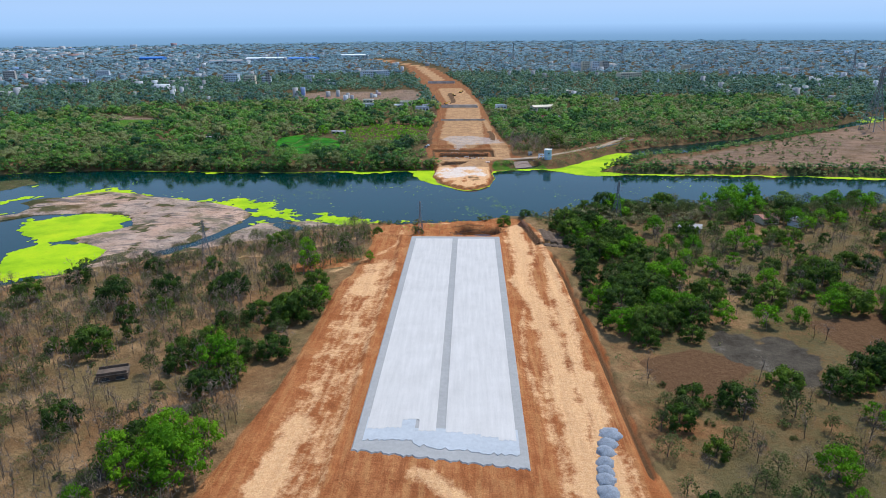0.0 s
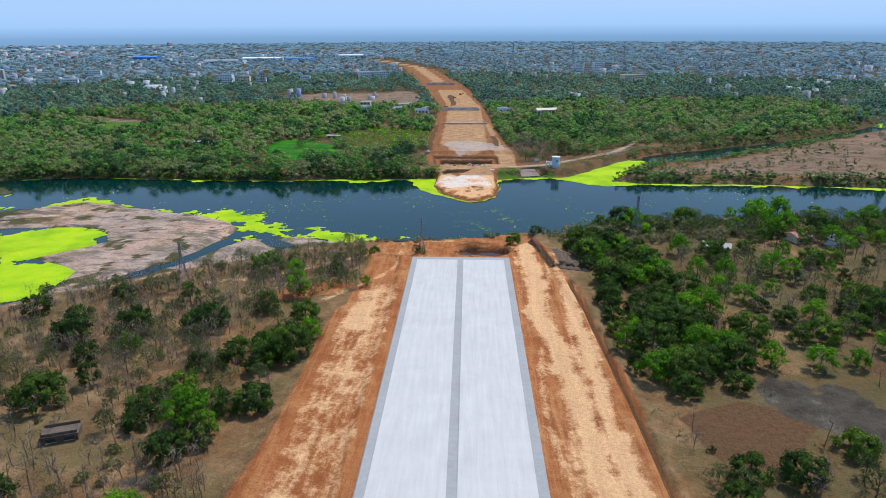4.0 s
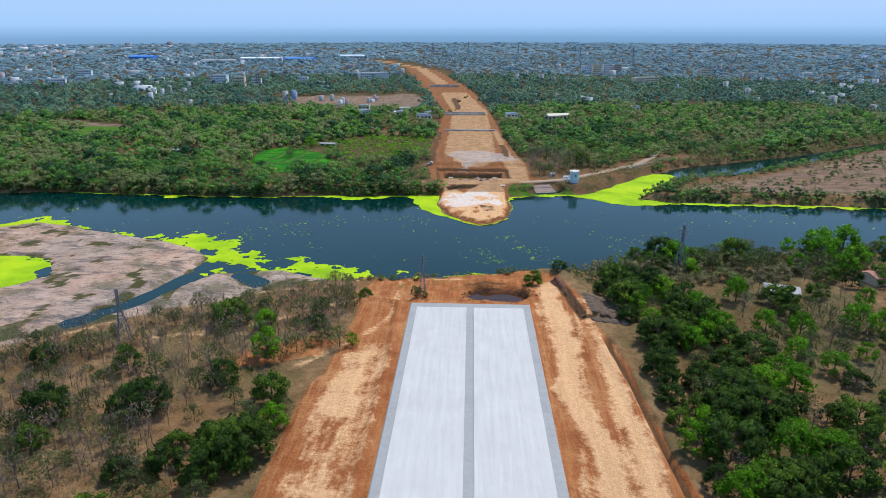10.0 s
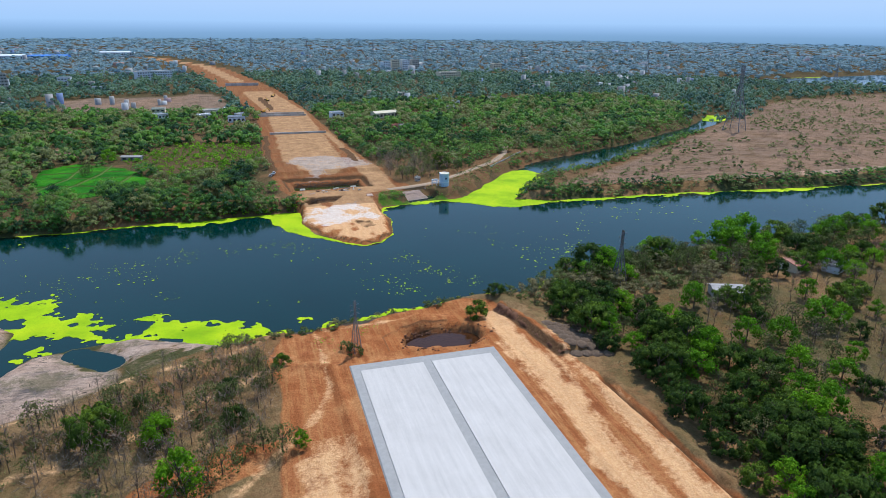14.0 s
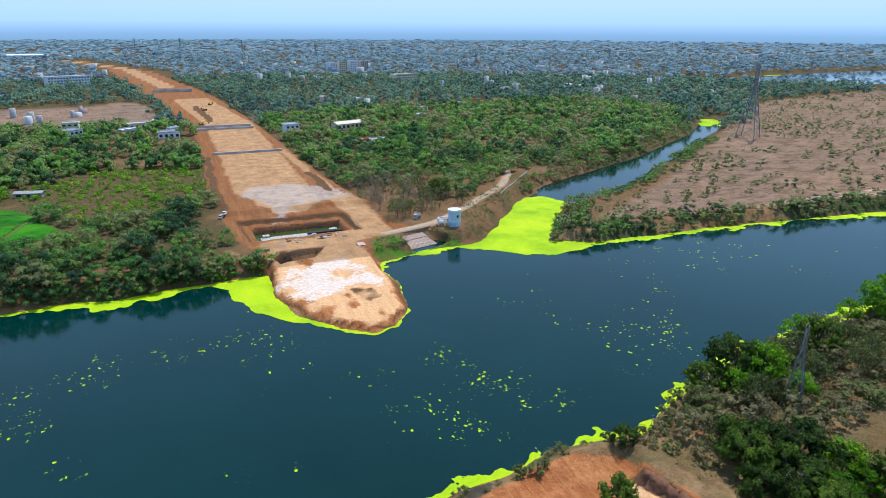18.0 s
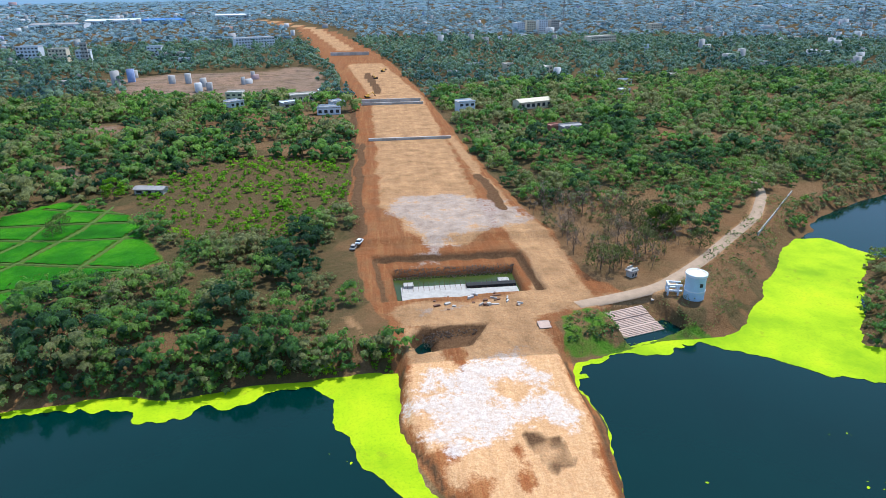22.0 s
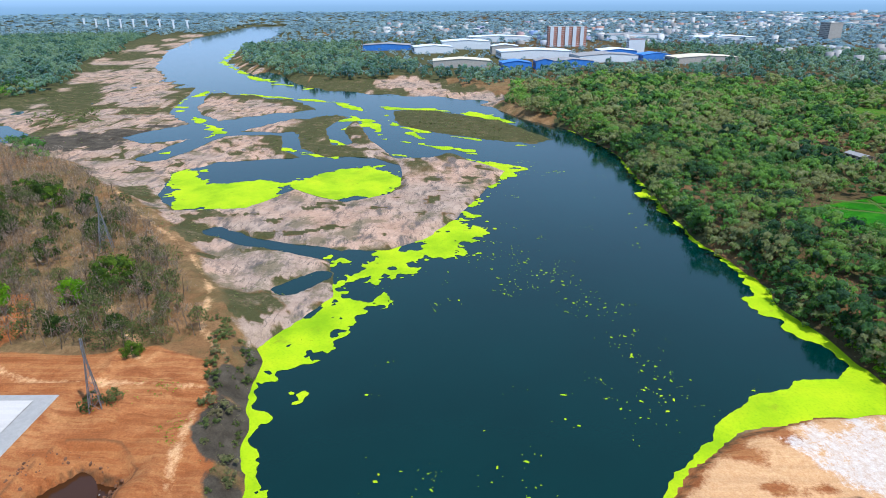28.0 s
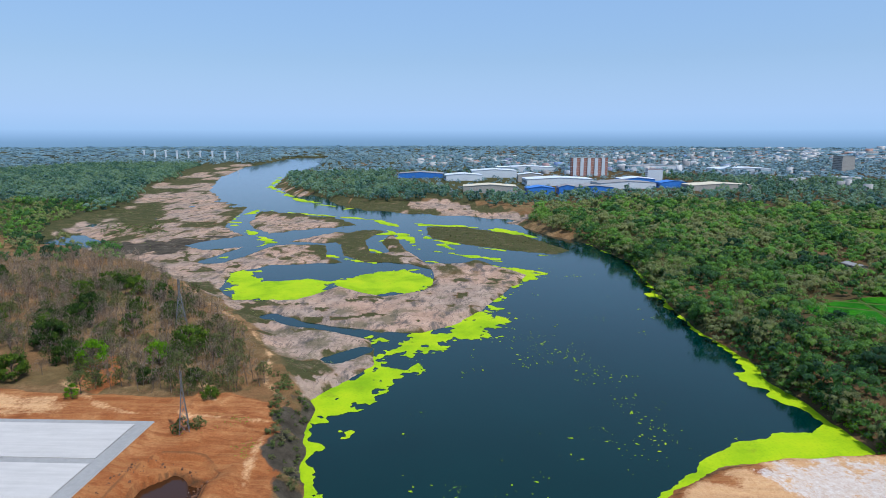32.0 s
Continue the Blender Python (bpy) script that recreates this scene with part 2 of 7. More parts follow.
    bump(t, b, maths(t, "ADD", maths(t, "ADD", mid, maths(t, "MULTIPLY", shelf, maths(t, "MULTIPLY", ma.outputs["Alpha"], 0.35))), maths(t, "MULTIPLY", fine, 0.4)), 0.9, 1.2)
    return m


GROUND = ground_material()


def water_material(name, deep, rough=0.06):
    m, t, b = material(name, rough, 0.42)
    b.inputs["IOR"].default_value = 1.33
    n = noise_of(t, 0.012, 5)
    c = ramp(t, n, [(0.3, tuple(v * 0.8 for v in deep)), (0.7, tuple(v * 1.25 for v in deep))])
    t.links.new(c, b.inputs["Base Color"])
    bump(t, b, noise_of(t, 0.9, 4), 0.12, 0.12)
    return m


RIVER = water_material("river_water", (0.0003, 0.0195, 0.0170), 0.08)
MUD_WATER = water_material("muddy_water", (0.05, 0.02, 0.008))


def weed_material():
    m, t, b = material("duckweed", 0.8, 0.08)
    n, f = noise_of(t, 0.06, 5), noise_of(t, 1.6, 4)
    c = ramp(t, n, [(0.3, (0.21, 0.36, 0.002)), (0.5, (0.35, 0.50, 0.003)), (0.72, (0.48, 0.55, 0.006))])
    stain = ramp(t, noise_of(t, 0.028, 7, 0.7), [(0.50, (0, 0, 0)), (0.66, (1, 1, 1))])
    c = mix(t, maths(t, "MULTIPLY", stain, 0.55), c, (0.17, 0.30, 0.004))
    rot = ramp(t, noise_of(t, 0.22, 7, 0.72), [(0.60, (0, 0, 0)), (0.70, (1, 1, 1))])
    c = mix(t, maths(t, "MULTIPLY", rot, 0.45), c, (0.20, 0.20, 0.02))
    c = mix(t, maths(t, "MULTIPLY", ramp(t, f, [(0.32, (1, 1, 1)), (0.5, (0, 0, 0))]), 0.4), c, (0.16, 0.33, 0.01))
    t.links.new(c, b.inputs["Base Color"])
    bump(t, b, f, 0.3, 0.1)
    return m


WEED = weed_material()
MANGO = leaf_material("mango_leaves", [(0.018, 0.042, 0.010), (0.042, 0.080, 0.014), (0.085, 0.150, 0.016), (0.18, 0.27, 0.020)])
BRIGHT = leaf_material("fresh_leaves", [(0.055, 0.16, 0.006), (0.11, 0.27, 0.008), (0.21, 0.42, 0.012)])
SCRUB = leaf_material("scrub_leaves", [(0.040, 0.060, 0.018), (0.080, 0.112, 0.030), (0.140, 0.178, 0.050), (0.22, 0.19, 0.092)])
DRYLEAF = leaf_material("dry_twigs", [(0.17, 0.13, 0.10), (0.26, 0.20, 0.155), (0.36, 0.28, 0.21)])
WOODS = leaf_material("woodland_leaves", [(0.015, 0.045, 0.012), (0.037, 0.097, 0.018), (0.074, 0.172, 0.024), (0.14, 0.28, 0.030), (0.19, 0.205, 0.066)], 0.1, 1.0)
# haze put into these two sets of leaf colours: bluer and paler
FARWOODS = leaf_material("haze_tinted_leaves", [(0.085, 0.150, 0.165), (0.125, 0.200, 0.205), (0.19, 0.265, 0.25)], 1.0, 1.0)
MIDWOODS = leaf_material("haze_tinted_mid_leaves", [(0.020, 0.060, 0.034), (0.042, 0.100, 0.046), (0.075, 0.145, 0.060), (0.13, 0.20, 0.085)], 0.5, 1.0)
BARK = plain("bark", (0.13, 0.095, 0.07), 0.9)


# ---------------------------------------------------------------- geometry helpers
def part(name, bm, mat, parent=None, label=""):
    mesh = bpy.data.meshes.new(name)
    bm.to_mesh(mesh)
    bm.free()
    mesh.materials.append(mat)
    ob = new(name, mesh)
    if parent:
        ob.parent = parent
    return tagged(ob, label)


def sheet(name, verts, faces, mat, parent=None, tint=None, smooth=False):
    """A mesh from numpy arrays; all faces have the same number of corners."""
    verts, faces = np.asarray(verts, float), np.asarray(faces, int)
    mesh = bpy.data.meshes.new(name)
    k = faces.shape[1]
    mesh.vertices.add(len(verts))
    mesh.vertices.foreach_set("co", verts.ravel())
    mesh.loops.add(faces.size)
    mesh.loops.foreach_set("vertex_index", faces.ravel())
    mesh.polygons.add(len(faces))
    mesh.polygons.foreach_set("loop_start", np.arange(0, faces.size, k))
    if smooth:
        mesh.polygons.foreach_set("use_smooth", np.ones(len(faces), bool))
    if tint is not None:
        mesh.attributes.new("tint", "FLOAT", "POINT").data.foreach_set("value", np.asarray(tint, float))
    mesh.update(calc_edges=True)
    mesh.materials.append(mat)
    ob = new(name, mesh)
    if parent:
        ob.parent = parent
    return ob


def add_box(bm, x0, x1, y0, y1, z0, z1, m=None):
    r = bmesh.ops.create_cube(bm, size=1.0, matrix=Matrix.Translation(((x0 + x1) / 2, (y0 + y1) / 2, (z0 + z1) / 2)) @ Matrix.Diagonal((x1 - x0, y1 - y0, z1 - z0, 1)))
    if m:
        bmesh.ops.transform(bm, matrix=m, verts=r["verts"])
    return r["verts"]


def box(name, x0, x1, y0, y1, z0, z1, mat, parent=None, label="", bevel=0.0):
    bm = bmesh.new()
    add_box(bm, x0, x1, y0, y1, z0, z1)
    if bevel:
        bmesh.ops.bevel(bm, geom=bm.edges[:], offset=bevel, segments=1, affect="EDGES")
    return part(name, bm, mat, parent, label)


def add_rod(bm, a, b, r0, r1=None, sides=5):
    a, b = Vector(a), Vector(b)
    d = b - a
    r = bmesh.ops.create_cone(bm, cap_ends=True, segments=sides, radius1=r0, radius2=r0 if r1 is None else r1, depth=d.length)
    bmesh.ops.transform(bm, matrix=Matrix.Translation((a + b) / 2) @ d.to_track_quat("Z", "Y").to_matrix().to_4x4(), verts=r["verts"])


def thing(name, x, y, z, label, category, group="", turn=0.0):
    e = new(name)
    e.matrix_basis = pose(x, y, z, 0, 0, turn)
    return tagged(e, label, category, group)


# ---------------------------------------------------------------- plan
LATTICE = np.random.default_rng(3).random((512, 512))


def vnoise(x, y, size, shift=0):
    u, v = np.asarray(x) / size + 37.1 * shift + 1000, np.asarray(y) / size + 11.7 * shift + 1000
    i, j = np.floor(u).astype(int), np.floor(v).astype(int)
    f, g = u - i, v - j
    f, g = f * f * (3 - 2 * f), g * g * (3 - 2 * g)
    L = lambda a, b: LATTICE[a % 512, b % 512]
    return (L(i, j) * (1 - f) + L(i + 1, j) * f) * (1 - g) + (L(i, j + 1) * (1 - f) + L(i + 1, j + 1) * f) * g


def fbm(x, y, size, shift=0, octaves=4):
    s, a, n = 0.0, 0.5, 0.0
    for k in range(octaves):
        s, n = s + a * vnoise(x, y, size / 2 ** k, shift + 5 * k), n + a
        a *= 0.5
    return s / n


def inside(poly, x, y, reach=40.0):
    """Signed distance to a polygon's outline, positive inside, cut off at -reach."""
    p = np.array(poly, float)
    x, y = np.asarray(x, float), np.asarray(y, float)
    out = np.full(x.shape, -reach)
    near = (x > p[:, 0].min() - reach) & (x < p[:, 0].max() + reach) & (y > p[:, 1].min() - reach) & (y < p[:, 1].max() + reach)
    u, v = x[near], y[near]
    best, odd = np.full(u.shape, 1e9), np.zeros(u.shape, bool)
    for (ax, ay), (bx, by) in zip(p, np.roll(p, -1, 0)):
        dx, dy = bx - ax, by - ay
        s = np.clip(((u - ax) * dx + (v - ay) * dy) / (dx * dx + dy * dy + 1e-9), 0, 1)
        best = np.minimum(best, (u - ax - s * dx) ** 2 + (v - ay - s * dy) ** 2)
        odd ^= ((ay > v) != (by > v)) & (u < dx * (v - ay) / (dy if dy else 1e-9) + ax)
    out[near] = np.maximum(np.where(odd, 1, -1) * np.sqrt(best), -reach)
    return out


def along(line, x, y, reach=40.0):
    """Distance to a polyline."""
    p = np.array(line, float)
    out = np.full(np.shape(x), reach)
    near = (x > p[:, 0].min() - reach) & (x < p[:, 0].max() + reach) & (y > p[:, 1].min() - reach) & (y < p[:, 1].max() + reach)
    u, v = x[near], y[near]
    best = np.full(u.shape, reach * reach)
    for (ax, ay), (bx, by) in zip(p[:-1], p[1:]):
        dx, dy = bx - ax, by - ay
        s = np.clip(((u - ax) * dx + (v - ay) * dy) / (dx * dx + dy * dy), 0, 1)
        best = np.minimum(best, (u - ax - s * dx) ** 2 + (v - ay - s * dy) ** 2)
    out[near] = np.sqrt(best)
    return out


def step(a, b, v):
    s = np.clip((v - a) / (b - a), 0, 1)
    return s * s * (3 - 2 * s)


# the river with its branches
MAIN_RIVER = [(1600, 40), (700, 60), (400, 75), (250, 80), (162, 74), (106, 68), (86, 62), (58, 53), (47, 47), (22, 48), (-8, 42), (-31, 38),
              (-50, 34), (-64, 40), (-80, 48), (-100, 44), (-109, 42), (-112, 44), (-118, 46), (-117, 60),
              (-128, 74), (-152, 86), (-200, 104.1), (-229, 114.3), (-262, 90), (-285, 66), (-300, 46), (-358, 30), (-400, 12), (-420, 40),
              (-446, 120), (-379, 142), (-345, 164), (-271, 180), (-201, 175.5), (-151, 171.5), (-117, 173), (-92, 176.5), (-70, 175.5), (-54, 178.5), (-38, 179.5), (-18, 179)]
EAST_SHORE = [(-20.5, 156), (-13.8, 140), (-4.8, 124.6), (4, 118.6), (13.2, 120.6), (20.4, 130), (23.3, 154), (24, 178), (42, 184.5), (60, 185.5), (73, 188), (92, 206), (120, 242), (140, 254), (153, 270),
              (188, 287), (263, 323), (383, 399), (483, 492), (474, 444), (341, 349), (238, 277), (181, 238), (154, 230), (140, 228), (118, 200), (100, 178), (115, 169), (142, 169),
              (176, 167), (229, 162), (330, 153), (520, 160), (900, 182), (1600, 222)]
RIVER_OUTLINE = MAIN_RIVER + EAST_SHORE
UPSTREAM = [(-400, 12), (-424, 100), (-471, 124), (-504, 50), (-544, -29), (-618, -108), (-845, -219), (-1097, -274), (-1521, -309), (-2200, -420), (-2200, -560),
            (-1516, -486), (-1092, -395), (-793, -295), (-643, -219), (-536, -135), (-504, -79), (-472, -17)]
ISLET = [(-430, 42), (-423, 78), (-378, 123), (-306, 151), (-292, 137), (-308, 106.8), (-327, 80), (-359, 50)]
LAGOONS = [(-228, -56), (-250, -40), (-262, 0), (-262, 40), (-244, 58), (-205, 62), (-188, 57), (-176, 38), (-196, 10), (-169, -2), (-164, -31), (-190, -48)]
STRAND_POOL = [(-337, -246), (-365, -227), (-330, -190), (-300, -185), (-304, -219)]
ROCK_CREEK = [(-300, -100), (-330, -60), (-380, -30), (-410, 10), (-430, -10), (-400, -60), (-350, -110), (-320, -125)]
FAR_WATER = [(760, 952), (827, 854), (1000, 752), (1180, 632), (1600, 552), (1600, 992), (1214, 977), (950, 922)]
WATERS = [RIVER_OUTLINE, UPSTREAM, LAGOONS, STRAND_POOL, ROCK_CREEK, FAR_WATER]
ROCKS = [(-45, 34), (-58, 26), (-72, 20), (-90, 8), (-117, -6), (-140, -22), (-163, -44), (-192, -72), (-237, -111), (-277, -170), (-341, -240), (-434, -268), (-572, -294), (-841, -410), (-1600, -560),
         (-1500, -300), (-1097, -262), (-845, -200), (-640, -90), (-600, -20), (-640, 60), (-560, 106.8), (-470, 142), (-430, 120), (-446, 20), (-380, 20), (-300, 60), (-229, 127), (-130, 106.8), (-90, 70), (-60, 48)]
# bare soil of the works
SITE_NEAR = [(-56, -215), (-50, -160), (-47, -130), (-45, -98), (-44, -55), (-40, -34), (-38, -4), (-43, 12), (-36, 26), (-22, 34), (-6, 37), (24, 42), (34, 36), (40, 4), (46, -40), (48, -108), (48, -140), (50, -176), (52, -215)]
PENINSULA = [(-19, 198), (-18.5, 156), (-11.8, 140), (-3.8, 126.6), (4, 120.6), (12, 122.6), (18.4, 131), (21.3, 154), (22, 182), (20, 198)]
SITE_FAR = [(-17, 188), (-19, 196), (-24, 204), (-27, 214), (-30, 242), (-30, 277), (-34, 299), (-33, 352), (-33, 412), (-36, 537), (-52, 692), (-70, 812), (-95, 982), (-180, 1552),
            (-330, 1872), (-262, 1852), (-84, 1362), (-18, 972), (4, 807), (22, 553), (27, 411), (32, 322), (36, 282), (40, 254), (40, 224), (50, 206), (36, 198), (20, 190)]
LANE = [(32, 201), (58, 207.5), (80, 224), (99, 242), (121, 262), (138, 286)]
PIT = [(-25, 244), (25, 243), (26, 213), (-22, 211)]
PIT_FLOOR = [(-18.5, 235), (20.5, 234.5), (20.5, 216), (-17.5, 214.5)]
SMALL_PIT = [(-16.5, 190), (-12, 195), (5, 194), (0, 185), (-14, 183)]
CUT_LINE = [(32.5, 29), (34, 22), (35, 14), (36, 5), (38, -7)]
CUT_LEDGE = CUT_LINE + [(66, -6), (66, 20), (56, 40), (40, 44)]
BANK_PIT = [(-2.5, 14), (-0.5, 22), (4, 23.5), (13, 22.5), (21, 19.5), (21.5, 12), (16, 8.5), (4, 9.5)]
DIGGING = [(-8, 9), (-8, 19), (-1, 25), (14, 25), (20, 21), (24, 12), (17, 6), (4, 6)]
MARSH = [[(-202, -70), (-203, -50), (-172, -43), (-170, -56)], [(-84, 18), (-86, 34), (-68, 35), (-64, 22)], [(-150, -31), (-142, -3), (-122, 2), (-124, -21)], [(-310, -57), (-352, -21), (-378, 14), (-300, 41), (-262, 30), (-262, -40), (-287, -63)], [(-400, -226), (-430, -192), (-352, -156), (-348, -200)]]
LEDGES = [(-315, -180), (-375, -100), (-324, -84), (-280, -117), (-270, -152)]
PADDY = [(-150, 224), (-165, 262), (-170, 303), (-153, 321), (-120, 299), (-93, 250), (-107, 239), (-126, 223)]
MEADOW = [(-410, 372), (-378, 428), (-318, 418), (-335, 376)]
GARDEN = [(-128, 330), (-98, 378), (-68, 384), (-36, 364), (-34, 322), (-40, 276), (-62, 264), (-98, 268), (-112, 292)]
KNOLL = [(-40, 186), (-20, 182), (-18, 198), (-26, 210), (-34, 198)]
FIELD_WEST = [(-470, 454), (-430, 482), (-350, 444), (-318, 410), (-400, 424)]
FIELD_ROAD = [(-240, 682), (-70, 692), (-56, 632), (-60, 585), (-120, 572), (-210, 590), (-250, 640)]
FIELD_RIGHT = [(36, 424), (84, 432), (90, 450), (40, 444)]
FIELD_MID = [(-215, 484), (-196, 494), (-168, 466), (-188, 454)]
FIELD_SMALL = [(-188, 382), (-174, 384), (-156, 352), (-170, 346)]
FIELD_FAR = [(-380, 727), (-248, 747), (-84, 792), (-60, 692), (-105, 676), (-250, 682)]
TILLED = [(58, -114), (76, -106), (93, -113), (84, -128), (72, -135), (62, -131)]
TILLED_EAST = [(120, -84), (152, -78), (140, -108), (124, -108)]
ASH = [(88, -97), (112, -93), (124, -112), (101, -130), (87, -114)]


def wobble(x, y, size, amount, shift=0):
    return x + amount * (fbm(x, y, size, 40 + shift, 3) - 0.5) * 2, y + amount * (fbm(x, y, size, 60 + shift, 3) - 0.5) * 2


def wetness(x, y):
    """Positive in the water, in metres from its edge."""
    u, v = wobble(x, y, 14, 2.5)
    w = np.full(np.shape(x), -40.0)
    for poly in WATERS:
        w = np.maximum(w, inside(poly, u, v))
    w = np.maximum.reduce([w, 9 - along([(-800, -205), (-538, -149), (-425, -124), (-335, -66), (-262, -80)], u, v), 15 - along([(-708, -132), (-588, -80), (-497, -38), (-440, -5), (-390, 32), (-310, 52), (-270, 66)], u, v),
                           4.5 - along([(-140, -6), (-128, 8), (-121, 26), (-112, 44), (-102, 56)], u, v), 4 - along([(-86, 33), (-96, 40)], u, v), 5 - along([(-335, -66), (-330, -20), (-282, -6), (-262, 10)], u, v), 6 - along([(-300, 20), (-345, 8), (-380, 12), (-420, 30)], u, v)])
    return np.minimum(w, -inside(ISLET, u, v))


def terrain(x, y):
    """Height of the ground."""
    wet = wetness(x, y)
    rock = inside(ROCKS, *wobble(x, y, 30, 6))
    land = -2.3 + 2.2 * (fbm(x, y, 160, 1) - 0.5) + 0.9 * (fbm(x, y, 22, 2) - 0.5)
    ridges = np.abs(fbm(x * 0.55 + y * 0.25, y - x * 0.35, 26, 3) - 0.5) * 2
    terrace = fbm(x * 0.8 + y * 0.5, y * 1.3 - x * 0.7, 20, 27)
    shelf = WATER + 0.6 + 2.4 * (fbm(x, y, 60, 4) - 0.38) + 1.5 * (0.35 - ridges) + 1.4 * (np.floor(terrace * 7) / 7 - 0.5) + 0.5 * (fbm(x, y, 5, 5) - 0.5)
    r = step(-6, 8, rock)
    land = land * (1 - r) + shelf * r
    land = np.where(inside(ISLET, x, y) > -3, WATER + 0.8, land)
    site = np.maximum(inside(SITE_NEAR, x, y), inside(SITE_FAR, x, y))
    s = step(-3, 3, site)
    level = -1.3 + 0.7 * (fbm(x, y, 18, 6) - 0.5) + 0.35 * (fbm(x, y, 4, 7) - 0.5)
    level = level - 2.0 * step(8, 30, y) * (y < 60)
    level = np.where(y > 254, -0.9 + 0.25 * (fbm(x, y, 12, 8) - 0.5), level)
    level = np.where((y > 187) & (y < 254), -2.6 + 0.5 * (fbm(x, y, 9, 8) - 0.5), level)
    land = land * (1 - s) + level * s
    # bed of the slab, banks beside it
    bed = np.maximum(np.abs(x) - 20.6, np.maximum(y - 0.8, -170.5 - y))
    land = np.where(y < 60, land * step(0, 4, bed) + -0.45 * (1 - step(0, 4, bed)), land)
    # low soil bank west of the slab, tipped mounds at the river end
    bank = along([(-24.6, -172), (-24.2, -110), (-24.0, -40), (-25.0, 3), (-32, 6), (-41, 4)], x, y)
    land = land + 1.1 * np.exp(-(bank / 1.1) ** 2) * (0.6 + 0.8 * fbm(x, y, 7, 91))
    land = land + 0.5 * np.exp(-((np.abs(x - 25.0)) / 1.0) ** 2) * (y < 0) * (y > -168) * s
    tipped = step(3, 9, y) * step(44, 36, y) * s
    land = land + tipped * (2.4 * (fbm(x, y, 8, 92, 3) - 0.45) + 1.7 * np.exp(-((x - 8) / 9) ** 2 - ((y - 28) / 3.0) ** 2))
    # trench east of the slab, spoil heaps
    trench = along([(48, -168), (47, -112), (46, -83), (45, -49), (43, -22)], x, y)
    land = land - 2.4 * np.exp(-(trench / 0.9) ** 2) + 0.5 * np.exp(-((trench - 2.6) / 1.2) ** 2)
    ledge = step(-0.4, 1.2, inside(CUT_LEDGE, x, y)) * step(15, 1, along(CUT_LINE, x, y))
    land = land + 2.3 * ledge
    pen = inside(PENINSULA, *wobble(x, y, 10, 1.2))
    top = -4.9 + 0.5 * (fbm(x, y, 9, 9) - 0.5) + 2.2 * step(157, 198, y)
    p = step(-2, 1.5, pen)
    land = land * (1 - p) + top * p
    # shore
    h = np.where(wet > 0, WATER - np.minimum(0.35 * wet + 0.1, 3.0), WATER + (land - WATER) * step(0, 9 - 5 * r, -wet) + 0.05)
    h = np.where((p > 0.01) & (wet > -12), np.maximum(h, WATER - 3 + (land - WATER + 3) * p), h)
    # bathing steps and hollow of the round well
    u, v = (x - 38.4) * 0.965 + (y - 198.6) * 0.26, (x - 38.4) * 0.30 - (y - 198.6) * 0.95
    ghat = step(-1.5, 0.5, u) * step(19.0, 17.0, u) * step(-2, 0, v) * step(15, 13, v)
    h = np.where(ghat > 0, np.minimum(h, h * (1 - ghat) + (-3.7 - 0.33 * np.clip(v, 0, 12) - 1.0) * ghat), h)
    # excavations
    d = inside(PIT, *wobble(x, y, 6, 0.8))
    k = step(-0.8, 1.2, d)
    h = h * (1 - k) + (-4.6 + 0.25 * np.sin(x * 0.7)) * k
    k = step(-1.0, 1.0, inside(PIT_FLOOR, x, y))
    h = h * (1 - k) - 8.6 * k
    k = step(-0.4, 1.6, inside(DIGGING, *wobble(x, y, 5, 0.7)))
    h = h - 1.4 * k
    for poly, low, slope in ((SMALL_PIT, -8.2 + 3.6 * step(-12, -8, x), 2.0), (BANK_PIT, -7.2, 1.0)):
        k = step(-0.5, slope, inside(poly, *wobble(x, y, 4, 0.6)))
        h = h * (1 - k) + low * k
    return h


# ---------------------------------------------------------------- ground
def axis(lo, hi, fine, end, dense):
    mid = sorted(set(np.round(np.concatenate([np.arange(lo, hi + 0.1, fine), *[np.arange(a, b, fine / 2) for a, b in dense]]), 2)))
    out, gap, v = [], fine, hi
    while v < end:
        gap *= 1.072
        v += gap
        out.append(v)
    low, gap, v = [], fine, lo
    while v > -end:
        gap *= 1.072
        v -= gap
        low.append(v)
    return np.array(low[::-1] + mid + out)


def soft(d, width=1.2):
    return np.clip(0.5 + d / (2 * width), 0, 1)


def fringe(x, y):
    """Where plants grow between rock and water."""
    return (inside(ROCKS, x, y) > -2) * step(-5, -1, wetness(x, y)) * step(0.48, 0.54, fbm(x, y, 7, 26))


